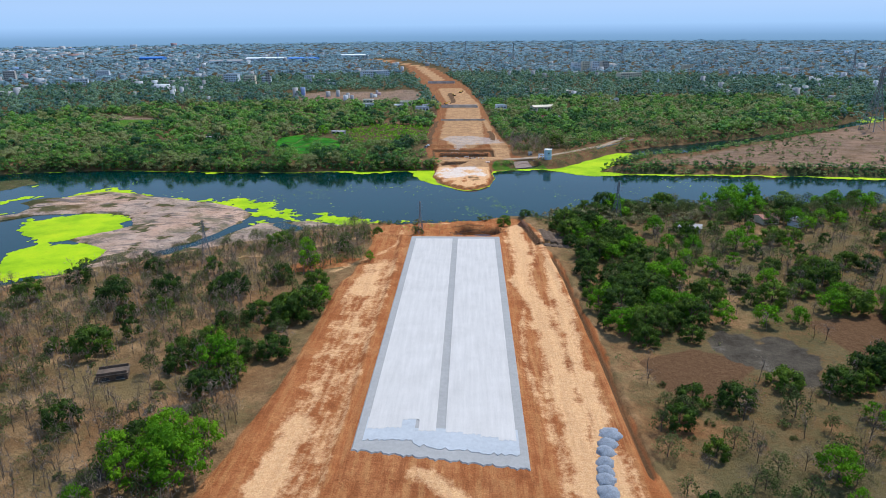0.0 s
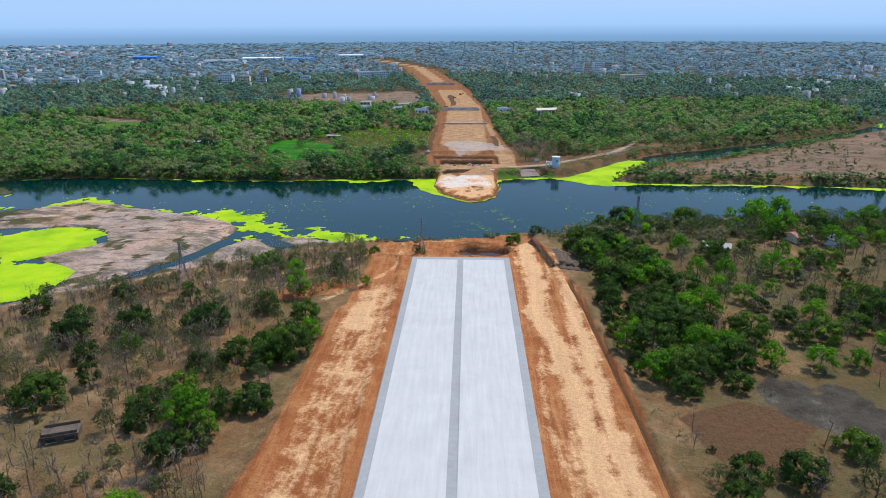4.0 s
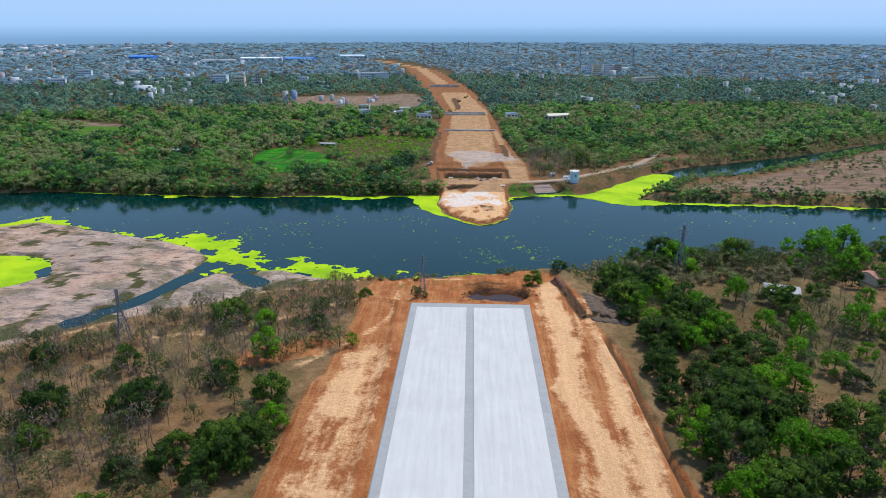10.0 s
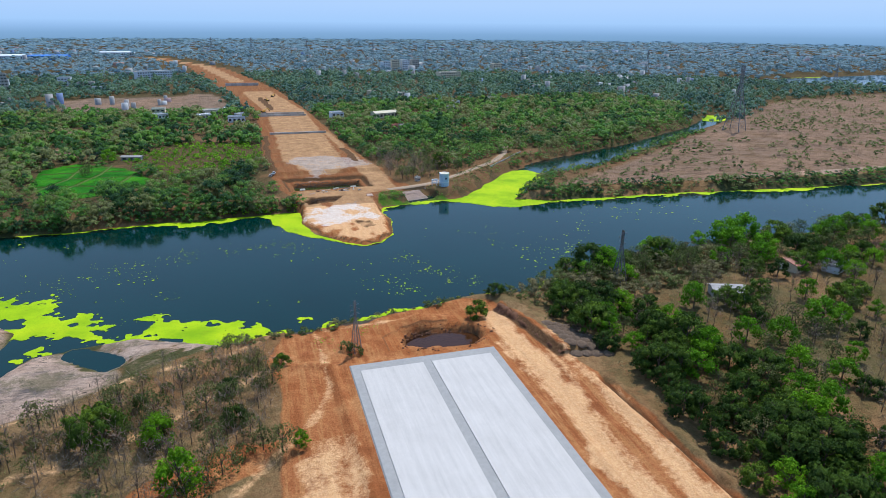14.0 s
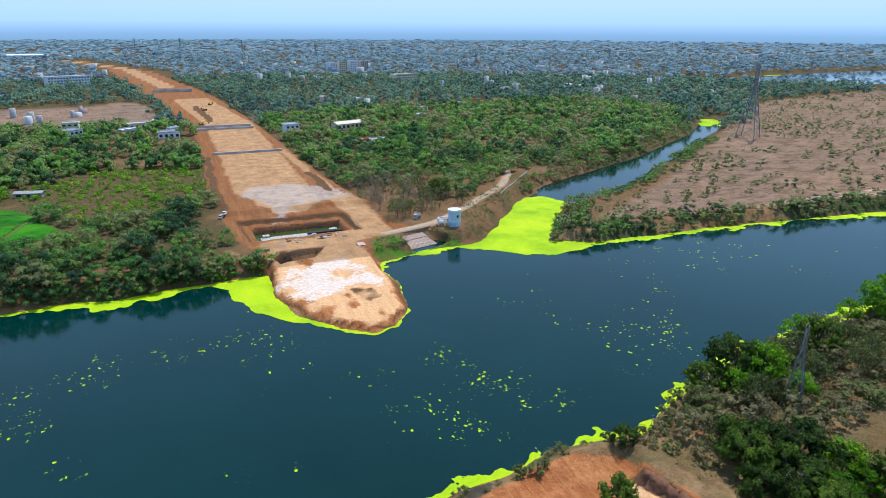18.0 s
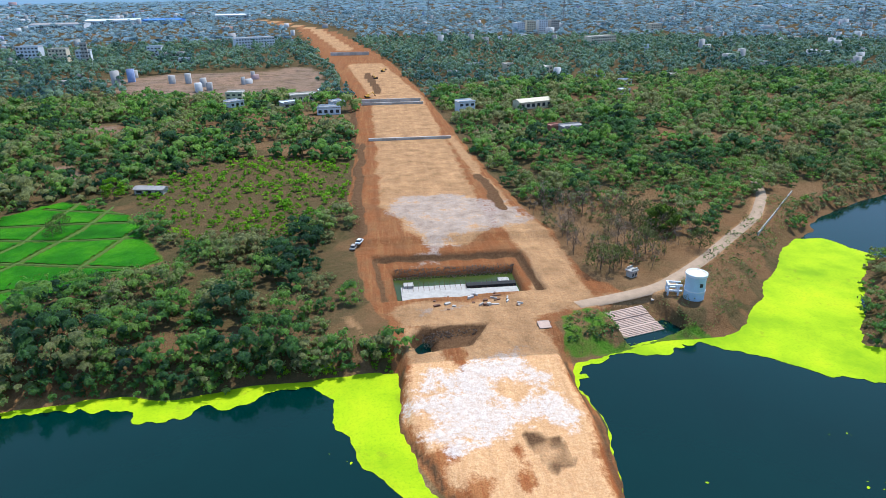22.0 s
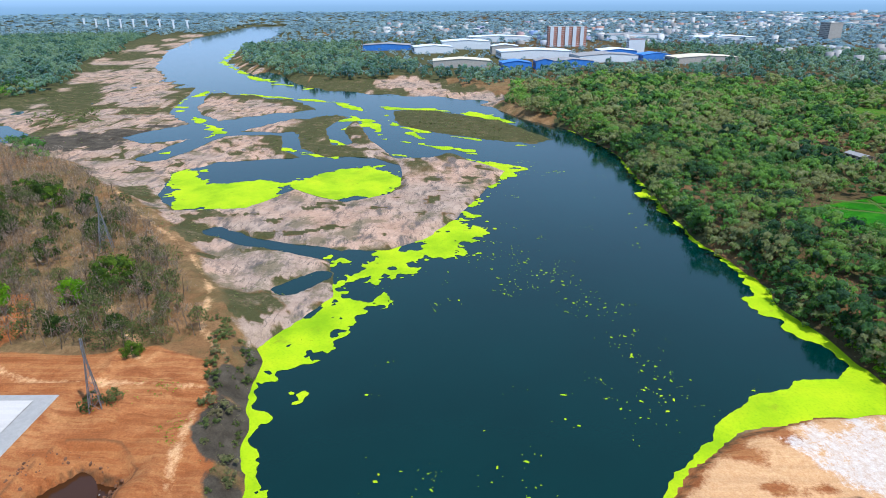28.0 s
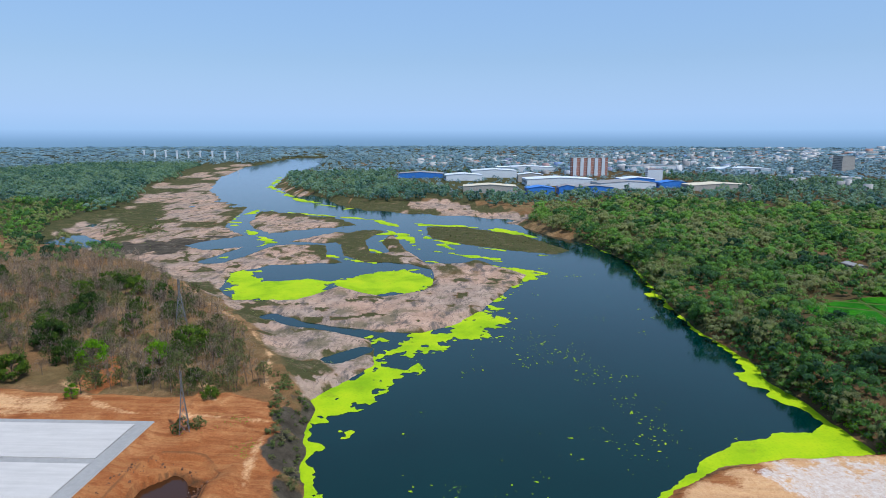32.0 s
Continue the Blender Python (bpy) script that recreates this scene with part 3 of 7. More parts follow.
def build_ground():
    xs, ys = axis(-240, 150, 2.0, 5200, [(-38, 70)]), axis(-205, 330, 2.0, 5200, [(-14, 38), (180, 254)])
    X, Y = np.meshgrid(xs, ys)
    x, y = X.ravel(), Y.ravel()
    z = terrain(x, y)
    n, m = len(xs), len(ys)
    i = (np.arange(m - 1)[:, None] * n + np.arange(n - 1)[None, :]).ravel()
    ob = sheet("ground", np.stack([x, y, z], 1), np.stack([i, i + 1, i + n + 1, i + n], 1), GROUND, smooth=True)
    u, v = wobble(x, y, 9, 2.0, 3)
    dirt = np.maximum.reduce([inside(SITE_NEAR, u, v), inside(SITE_FAR, u, v), inside(PENINSULA, x, y) + 2, inside([(-72, -46), (-75, -37), (-52, -24), (-40, -26), (-44, -34)], u, v)])
    pale = np.maximum.reduce([
        3.4 - along([(34, -190), (33, -120), (32, -90), (30, -70), (27, -54), (30, -27), (29, 9), (31, 26)], u, v), 2.4 - along([(40, -200), (39, -120), (40, -70), (41, -30)], u, v),
        2.2 - along([(-4, -170), (6, -178), (14, -200)], u, v), 3.2 - along([(-36, -150), (-38, -175), (-36, -215)], u, v), np.minimum(inside([(-41, -70), (-27, -70), (-28, -32), (-38, -32)], u, v) - 1.5, 1.2),
        1.0 - along([(-34, -200), (-36, -130), (-31, -90), (-30, -40)], u, v),
        2.5 - along([(-10, 191), (20, 198), (36, 206), (36, 232), (30, 262), (26, 322), (22, 412)], u, v),
        np.minimum(inside(PENINSULA, u, v) - 1.2, 40 * (fbm(x, y * 0.6, 13, 81) - 0.42)), 1.6 - along([(-16, 197), (-10, 182), (-4, 164), (2, 142)], u, v), 2.2 - along([(12, 197), (6, 182), (4, 164), (8, 132)], u, v), 1.8 - along([(14, 196), (17, 177), (15, 152)], u, v),
        20.0 - along([(-1, 294), (-2, 552), (-27, 792)], u, v), 7.0 - along([(-12, 202), (4, 200), (16, 203), (30, 212), (33, 240), (28, 270)], u, v), 9.0 - along([(4, 198), (6, 182), (4, 160)], u, v), 16.0 - along([(2, 266), (0, 300)], u, v),
        12.0 - along([(6, 268), (6, 292)], u, v),
        12.0 - along([(-55, 982), (-130, 1452), (-290, 1862)], u, v),
        0.2 - along([(-200, -76), (-147, -38), (-109, -5), (-77, 13), (-52, 19), (-36, 31), (-22, 29), (-6, 30), (4, 32)], x, y), 0.1 - along([(-52, -44), (-32, -20), (-27, -8), (-27, 9), (-27, 29)], x, y), 0.4 - along([(-105, -25), (-79, -21), (-38, 10)], u, v), 0.4 - along([(-32, 202), (-27, 192), (-22, 188)], u, v),
        2.4 - along(LANE, x, y)])
    for k in range(5):
        pale = np.maximum(pale, 0.45 - along([(26 + 4 * k + 2.5 * math.sin(1.7 * k + j * 0.9), -200 + 17 * j) for j in range(13)], x, y))
    for k in range(7):
        pale = np.maximum(pale, 0.3 - along([(-26 - 2.4 * k, -190), (-25 - 2.2 * k, -100 + 6 * k), (-24 - 1.5 * k, -30)], u, v))
    white = np.maximum(inside([(-18, 301), (6, 303), (27, 292), (34, 280), (32, 265), (14, 260), (2, 256), (-4, 240), (-10, 238), (-8, 257), (-16, 279)], *wobble(x, y, 9, 4, 8)) + 1.0,
                       np.minimum(inside([(-11, 146), (-16, 158), (-17, 170), (-12, 180), (-7, 176), (-2, 180), (10, 182), (16, 168), (19, 156), (17, 150), (12, 154), (4, 157), (-1, 148)], *wobble(x, y, 6, 3, 8)) + 1.2, np.hypot((x - 7) / 1.3, y - 166) - 3.4))
    white = np.maximum.reduce([white, inside([(24, 288), (31, 282), (29, 270), (22, 272)], u, v) - 1])
    white = np.maximum(white, inside([(-8, 254), (5, 258), (7, 248), (-3, 246)], u, v) - 0.5)
    white = np.maximum(white, inside([(-16, 206), (6, 209), (10, 204), (-12, 199)], u, v) - 2)
    rock = inside(ROCKS, u, v)
    bunds = np.minimum.reduce([along(line, x, y) for line in ([(-148, 224), (-138, 254), (-128, 310)], [(-160, 254), (-135, 254), (-100, 244)], [(-155, 282), (-136, 276), (-108, 276)], [(-122, 232), (-116, 254), (-110, 282)])])
    green = np.maximum.reduce([np.minimum(inside([(23, 179), (27, 195), (40, 200), (43, 190), (62, 191), (64, 185), (42, 184)], u, v), 0.25) + 4 * (fbm(x, y, 4, 86) - 0.50), np.minimum(inside(PADDY, x, y), 1.6 * (bunds - 0.45)), inside([(-408, 383), (-390, 437), (-336, 427), (-361, 384)], u, v), inside([(-282, 362), (-255, 400), (-236, 394), (-252, 352)], u, v), inside(MEADOW, x, y), inside([(-520, 422), (-470, 462), (-380, 452), (-430, 432)], u, v), inside([(-150, 552), (-100, 632), (-80, 612), (-120, 537)], u, v)])
    bank = step(-16, -4, wetness(x, y)) * step(0.40, 0.52, fbm(x, y, 16, 21)) * (rock < 0) * (dirt < 0) * ((y > 96) | (x > 60))
    marsh = (rock > -4) * step(0.50, 0.57, fbm(x * 0.6 + y * 0.3, y - 0.5 * x, 46, 24)) * step(-170, -250, x)
    marsh = np.maximum(marsh, (rock > -2) * step(0.60, 0.66, fbm(x, y, 8, 25)))
    marsh = np.maximum.reduce([marsh, fringe(x, y), *[soft(inside(m, *wobble(x, y, 12, 6, 5)), 3) * (0.35 + 0.65 * step(0.42, 0.54, fbm(x * 0.6 + y * 0.4, y * 1.5 - x, 13, 97))) for m in MARSH]])
    marsh = np.clip(np.maximum(marsh, 1.0 * (inside(ISLET, x, y) > -4)), 0, 1)
    dark_soil = np.maximum(inside(TILLED, u, v), inside(TILLED_EAST, u, v))
    dark_soil = np.maximum(dark_soil, inside([(-111, 205), (-106, 218), (-101, 211), (-106, 201)], x, y))
    # darker tone along spoil edges, the trench and the cut line
    dark_soil = np.maximum.reduce([dark_soil, 2.0 - along([(-29, 260), (-30.5, 322), (-29, 397)], u, v),
                                2.2 - along([(27, 282), (25, 328)], u, v), 3.0 - along([(-16, 592), (-24, 692)], u, v), 2.0 - along([(-33, 397), (-36, 512), (-44, 632)], u, v), 0.8 - along([(48, -168), (47, -112), (46, -83), (45, -49), (43, -22)], x, y), 1.3 - along(CUT_LINE, x, y)])
    dark_soil = np.maximum(dark_soil, np.minimum(inside([(7, 139), (4, 150), (7, 154), (14, 148), (16, 138)], *wobble(x, y, 6, 4, 8)) - 0.5, 0.15) + 1.6 * (fbm(x, y, 4, 94) - 0.5))
    dark_soil = np.maximum(dark_soil, np.minimum(0.7 - np.abs(inside(PENINSULA, u, v) + 0.6), 0.4) * (y < 178))
    # darker tone just inside the outlines of the pits
    for poly, wide in ((PIT, 2.2), (PIT_FLOOR, 3.0), (SMALL_PIT, 9.0), (BANK_PIT, 1.0), (DIGGING, 0.5)):
        rim = inside(poly, x, y)
        dark_soil = np.maximum(dark_soil, np.minimum(rim + 0.6, wide - rim) - 0.4)
    ash = np.maximum.reduce([np.minimum(inside([(-52, 35), (-43, 28), (-25, 31), (-11, 32), (1, 37), (9, 44), (-7, 44), (-26, 41)], u, v), 1.0) + 7 * (fbm(x, y, 7, 95) - 0.5), inside(LEDGES, u, v) * 0.1 + 9 * (fbm(x * 0.7 + y * 0.5, y * 1.6 - x, 9, 96) - 0.52) - 30 * (inside(LEDGES, x, y) < -3), inside(ASH, *wobble(x, y, 16, 8, 5)) + 14 * (fbm(x, y, 9, 85) - 0.55), inside([(-86, -174), (-78, -165), (-73, -172), (-80, -179)], u, v), inside([(-78, -142), (-67, -139), (-65, -148)], u, v)])
    wood = step(182, 207, y) * (dirt < 0) * step(0.28, 0.38, fbm(x, y, 55, 22) - 0.10 * step(372, 392, y)) * (1 - step(26, 34, x) * step(322, 282, y)) + ((x < -330) & (y < -230))
    wood = np.where((np.hypot(x, y) > 620) & (rock < -5), np.maximum(wood, fbm(x, y, 160, 23) > 0.22), wood)
    wood = np.maximum(wood, 0.5 * step(48, 64, x) * (y < 44) * (dirt < 0) * step(0.30, 0.42, fbm(x, y, 30, 98)))
    flat = inside([(118, 182), (300, 164), (900, 192), (1500, 292), (900, 612), (620, 552), (500, 462), (340, 337), (200, 232)], x, y)
    wood = np.maximum(wood * (1 - soft(flat, 6)) * (1 - 0.35 * soft(inside(GARDEN, x, y), 4)) * (1 - soft(inside(KNOLL, x, y), 2)), 0.66 * marsh)
    fields = np.maximum.reduce([inside(f, u, v) for f in (FIELD_WEST, FIELD_MID, FIELD_SMALL, FIELD_RIGHT, FIELD_FAR, FIELD_ROAD)])
    a = np.stack([soft(dirt), soft(pale, 3.0), 0.40 * soft(white, 3) + 0.50 * np.clip(soft(white, 6) - 0.35, 0, 1), np.maximum.reduce([soft(rock, 3) * (1 - 0.7 * marsh), 0.56 * soft(flat, 6) * (rock < -5), 0.62 * soft(fields, 3)])], 1)
    b = np.stack([soft(green), soft(dark_soil), soft(ash), np.clip(np.maximum(wood, 0.9 * bank), 0, 1)], 1)
    for name, values in (("cover_a", a), ("cover_b", b)):
        ob.data.attributes.new(name, "FLOAT_COLOR", "POINT").data.foreach_set("color", values.ravel())
    return tagged(ob, "dry reddish brown ground with bare soil, rock and scrub", "ground", kind="structure")


build_ground()
bm = bmesh.new()
bmesh.ops.create_grid(bm, x_segments=8, y_segments=8, size=1.0, matrix=Matrix.Translation((-300, 200, WATER)) @ Matrix.Diagonal((2000, 900, 1, 1)))
tagged(part("water", bm, RIVER), "dark teal river water with fine ripples", "water", kind="structure")


# ---------------------------------------------------------------- backdrop of hazy distance
def haze_material():
    m = bpy.data.materials.new("distant_haze")
    m.use_nodes = True
    t = m.node_tree
    t.nodes.remove(t.nodes["Principled BSDF"])
    geo = t.nodes.new("ShaderNodeNewGeometry")
    sep = t.nodes.new("ShaderNodeSeparateXYZ")
    t.links.new(geo.outputs["Position"], sep.inputs[0])
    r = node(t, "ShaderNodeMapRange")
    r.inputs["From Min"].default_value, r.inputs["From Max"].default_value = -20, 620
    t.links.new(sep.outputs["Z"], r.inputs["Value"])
    # haze painted as a glowing ramp that thins out upward
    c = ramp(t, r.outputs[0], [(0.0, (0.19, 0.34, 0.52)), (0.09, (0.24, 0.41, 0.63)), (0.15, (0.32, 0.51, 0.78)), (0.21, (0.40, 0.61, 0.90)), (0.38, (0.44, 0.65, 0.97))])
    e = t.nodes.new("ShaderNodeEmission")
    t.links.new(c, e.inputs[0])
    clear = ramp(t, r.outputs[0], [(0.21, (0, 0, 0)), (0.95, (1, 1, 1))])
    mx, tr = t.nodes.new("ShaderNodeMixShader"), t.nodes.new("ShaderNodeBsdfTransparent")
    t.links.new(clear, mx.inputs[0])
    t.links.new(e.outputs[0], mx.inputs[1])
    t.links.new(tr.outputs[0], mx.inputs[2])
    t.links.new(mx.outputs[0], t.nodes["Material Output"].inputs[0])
    return m


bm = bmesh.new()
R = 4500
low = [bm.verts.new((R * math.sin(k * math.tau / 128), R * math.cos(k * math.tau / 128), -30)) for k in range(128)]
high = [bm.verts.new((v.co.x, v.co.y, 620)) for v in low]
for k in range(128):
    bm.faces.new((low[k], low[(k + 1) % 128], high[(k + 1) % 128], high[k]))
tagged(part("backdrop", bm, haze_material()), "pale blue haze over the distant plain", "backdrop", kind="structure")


# ---------------------------------------------------------------- slab of the new road
def concrete_material(name, lo, hi, streaks=True):
    m, t, b = material(name, 0.85, 0.3)
    geo = t.nodes.new("ShaderNodeNewGeometry")
    mp = t.nodes.new("ShaderNodeMapping")
    t.links.new(geo.outputs["Position"], mp.inputs[0])
    mp.inputs["Scale"].default_value = (1.0, 0.07, 1.0) if streaks else (1, 1, 1)
    n = noise_of(t, 0.8, 5, 0.6, mp.outputs[0])
    f = noise_of(t, 0.12, 5)
    g = noise_of(t, 6.0, 4)
    c = ramp(t, n, [(0.3, lo), (0.7, hi)])
    c = mix(t, 0.4, c, ramp(t, f, [(0.3, lo), (0.65, hi)]))
    c = mix(t, 0.25, c, ramp(t, g, [(0.3, tuple(v * 0.8 for v in lo)), (0.7, hi)]))
    t.links.new(c, b.inputs["Base Color"])
    bump(t, b, g, 0.2, 0.02)
    return m


PALE_SLAB = concrete_material("pale_concrete", (0.43, 0.395, 0.36), (0.60, 0.555, 0.51))
GREY_BASE = concrete_material("grey_gravel_base", (0.27, 0.258, 0.24), (0.38, 0.362, 0.34), False)
END_CONCRETE = concrete_material("fresh_grey_concrete", (0.33, 0.34, 0.35), (0.48, 0.49, 0.50), False)


def near_end(x):
    return -162.0 - 6.0 * (x + 20.5) / 41 + 0.35 * math.sin(x * 1.7) + 0.25 * math.sin(x * 4.1 + 1)


def build_slab():
    road = tagged(new("road"), "new pale concrete carriageways on a grey gravel base", "road", kind="structure")
    bm = bmesh.new()
    # gravel base with ragged near end and battered sides
    n = 60
    top = [bm.verts.new((-20.5 + 41 * k / n, near_end(-20.5 + 41 * k / n), -0.12)) for k in range(n + 1)]
    far = [bm.verts.new((-20.5 + 41 * k / n, 0.6, -0.12)) for k in range(n + 1)]
    for k in range(n):
        bm.faces.new((top[k], top[k + 1], far[k + 1], far[k]))
    out = bmesh.ops.extrude_edge_only(bm, edges=[e for e in bm.edges if e.is_boundary])
    for v in (g for g in out["geom"] if isinstance(g, bmesh.types.BMVert)):
        v.co.z = -0.9
        v.co.x += 0.8 * (1 if v.co.x > 20 else -1 if v.co.x < -20 else 0)
        v.co.y += 0.7 * (1 if v.co.y > 0 else -1 if v.co.y < -160 else 0)
    part("gravel_base", bm, GREY_BASE, road, "grey crushed gravel base course")
    rag = random.Random(14)

    def strip(name, x0, x1, far, ends, z0, z1, mat, label):
        """A slab with a straight far edge and a ragged near end."""
        bm = bmesh.new()
        n = len(ends)
        rows = []
        for z in (z1, z0):
            rows.append([bm.verts.new((x0 + (x1 - x0) * k / (n - 1), far, z)) for k in range(n)])
            rows.append([bm.verts.new((x0 + (x1 - x0) * k / (n - 1), ends[k], z)) for k in range(n)])
        for k in range(n - 1):
            bm.faces.new((rows[1][k], rows[1][k + 1], rows[0][k + 1], rows[0][k]))
            bm.faces.new((rows[3][k], rows[3][k + 1], rows[1][k + 1], rows[1][k]))
        for k in (0, n - 1):
            bm.faces.new((rows[0][k], rows[1][k], rows[3][k], rows[2][k]))
        bmesh.ops.recalc_face_normals(bm, faces=bm.faces[:])
        part(name, bm, mat, road, label)

    for x0, x1, low in ((-18.3, -1.2, (-154.0, -153.4, -149.8, -154.6)), (1.2, 18.3, (-154.8, -155.6, -156.6, -157.8))):
        for k in range(4):
            a, b = x0 + (x1 - x0) * k / 4, x0 + (x1 - x0) * (k + 1) / 4
            strip("lane", a + 0.004, b - 0.004, -3.0, [low[k] + rag.uniform(-0.35, 0.35) for _ in range(12)], -0.11, 0.06, PALE_SLAB, "pale dry concrete lane")
    strip("end_strip", -18.6, -6.4, -149.0, [-158.5 + rag.uniform(-0.7, 0.7) for _ in range(22)], -0.11, 0.03, END_CONCRETE, "rough fresh grey concrete strip")
    strip("end_strip", -6.38, 18.8, -153.5, [-160.2 - 0.12 * k + rag.uniform(-0.9, 0.9) for k in range(30)], -0.11, 0.025, END_CONCRETE, "rough fresh grey concrete strip")


build_slab()


# ---------------------------------------------------------------- floating weed
def contour_mesh(name, field, x0, x1, y0, y1, cell, z, mat, label):
    """Flat mats where the field is positive, with cut outlines."""
    xs, ys = np.arange(x0, x1, cell), np.arange(y0, y1, cell)
    X, Y = np.meshgrid(xs, ys)
    F = field(X, Y)
    index, verts, tris = {}, [], []

    def corner(i, j):
        if (i, j) not in index:
            index[i, j] = len(verts)
            verts.append((xs[i], ys[j], z))
        return index[i, j]

    def cut(i, j, k, l):
        key = (i, j, k, l) if (i, j) < (k, l) else (k, l, i, j)
        if key not in index:
            f, g = F[j, i], F[l, k]
            s = f / (f - g)
            index[key] = len(verts)
            verts.append((xs[i] + (xs[k] - xs[i]) * s, ys[j] + (ys[l] - ys[j]) * s, z))
        return index[key]

    P = F > 0
    some = P[:-1, :-1] | P[1:, :-1] | P[:-1, 1:] | P[1:, 1:]
    for j, i in zip(*np.nonzero(some)):
        ring = []
        loop = [(i, j), (i + 1, j), (i + 1, j + 1), (i, j + 1)]
        for a, b in zip(loop, loop[1:] + loop[:1]):
            if P[a[1], a[0]]:
                ring.append(corner(*a))
            if P[a[1], a[0]] != P[b[1], b[0]]:
                ring.append(cut(*a, *b))
        for k in range(1, len(ring) - 1):
            tris.append((ring[0], ring[k], ring[k + 1]))
    ob = sheet(name, verts, tris, mat)
    return tagged(ob, label, "water weed", kind="stuff")


WEED_MATS = [
    [(-54, 32), (-66, 30), (-76, 38), (-90, 48), (-90, 54), (-78, 56), (-84, 62), (-76, 64), (-66, 58), (-58, 63), (-52, 54), (-46, 51), (-40, 46), (-30, 47), (-31, 40), (-40, 34)],
    [(-86, 50), (-92, 62), (-94, 71), (-106, 78), (-112, 88), (-128, 96), (-144, 101), (-141, 92), (-148, 82), (-146, 76), (-121, 67), (-112, 59), (-116, 38), (-108, 40), (-103, 50), (-97, 46)],
    [(-156, 90), (-181, 99), (-207, 110), (-216, 119), (-238, 119), (-251, 100), (-262, 84), (-250, 78), (-222, 84), (-206, 76), (-210, 92), (-222, 104), (-206, 106), (-186, 96)],
    [(-131, 92), (-117, 86), (-108, 72), (-98, 68), (-97, 60), (-108, 52), (-118, 60)],
    [(-44, 181), (-16, 187), (-17.5, 156), (-10.8, 140), (-2.8, 126.6), (3, 121.6), (1.5, 119.9), (-3.6, 122.8), (-11.3, 129.7), (-22.8, 142), (-28.8, 149.2), (-32, 160.5), (-35, 170.5)],
    [(57, 188), (68, 179), (82, 166), (95, 161), (118, 165), (104, 182), (120, 200), (146, 230), (140, 250), (122, 249), (94, 214), (78, 198)],
    [(484, 494), (468, 441), (440, 422), (425, 430), (450, 472)],
    [(-164, -33), (-200, -46), (-233, -56), (-246, -50), (-222, -40), (-206, -22), (-214, 0), (-190, 8), (-169, 6), (-167, -12)],
    [(-210, 5), (-235, 30), (-247, 42), (-214, 60), (-195, 62), (-184, 50), (-176, 29), (-190, 10)],
]
# stretches of shore with a fringe of weed: x0, x1, y0, y1, width
FRINGES = [(-36, 58, 28, 60, 2.6), (58, 112, 48, 90, 7), (112, 262, 60, 100, 5), (-94, -20, 162, 197, 8), (-152, -94, 162, 192, 3), (-206, -152, 160, 192, 7), (-335, -206, 152, 192, 1.6),
           (26, 76, 172, 198, 4), (-4, 26, 117, 182, 0.6), (100, 332, 142, 182, 5), (332, 720, 137, 182, 3.5)]
EDGE_LINES = [
    ([(-300, 154), (-286, 138), (-292, 124)], 2.4),
    ([(-432, 42), (-425, 80), (-396, 112.2), (-370, 128)], 7.7),
    ([(-400, 40), (-359, 47), (-325, 78), (-305, 105.4)], 2.4),
    ([(-300, 60), (-285, 84), (-270, 96)], 4.2),
    ([(-330, 60), (-312, 70)], 2.4),
    ([(-404, 10), (-360, 34), (-310, 46)], 2.4),
    ([(1210, 977), (950, 922), (830, 872), (1000, 757)], 8.4),
    ([(-1090, -280), (-850, -225), (-640, -120), (-560, -50)], 5.4),
    ([(-540, -130), (-500, -70), (-470, -10), (-420, 20)], 3.6),
    ([(-563, -41), (-564, 38)], 5.4),
    ([(-378, -5), (-379, 31), (-347, 18)], 4.8),
    ([(-283, -16), (-270, 6), (-262, 20)], 3.6),
    ([(-562, -142), (-476, -146), (-425, -126)], 4.2),
    ([(-396, -105), (-335, -68), (-265, -78)], 4.2),
    ([(-310, 7), (-287, 28), (-262, 60)], 3.0),
    ([(-440, 36), (-398, 60), (-372, 54)], 3.6),
]


def weed_field(x, y):
    f = np.full(x.shape, -40.0)
    u, v = wobble(x, y, 11, 4.0, 11)
    calm_u, calm_v = wobble(x, y, 8, 1.2, 12)
    ragged = 22.0 * (fbm(x, y, 10, 14, 4) - 0.50) + 14.0 * (fbm(x, y, 2.6, 19, 3) - 0.52)
    for n, poly in enumerate(WEED_MATS):
        f = np.maximum(f, inside(poly, u, v) + 1.1 * ragged - 1.9 if n < 4 else inside(poly, u, v) + 0.55 * ragged if n > 6 else inside(poly, calm_u, calm_v) + 0.14 * ragged)
    for line, width in EDGE_LINES:
        thin = min(1.0, width / 4)
        f = np.maximum(f, width * (3.4 * fbm(x, y, 16, 13, 4) - 1.1) - along(line, calm_u + (u - calm_u) * thin, calm_v + (v - calm_v) * thin) + 0.45 * ragged * thin)
    wet = wetness(x, y)
    patchy = 1.9 * fbm(x, y, 13, 13, 4) - 0.35
    for x0, x1, y0, y1, width in FRINGES:
        near = (x > x0 - 6) & (x < x1 + 6) & (y > y0) & (y < y1)
        share = np.clip((x - x0 + 6) / 12, 0, 1) * np.clip((x1 + 6 - x) / 12, 0, 1)
        patches = 5.0 * (fbm(x, y, 4, 16, 3) - 0.46) if width < 1 else 4.6 * (fbm(x, y, 6, 16, 4) - 0.34) if width == 2.6 else patchy
        f = np.where(near, np.maximum(f, width * share * patches - wet + min(0.28, 0.10 * width) * ragged), f)
    return np.minimum(f, np.minimum(wet + 1.5, 30))


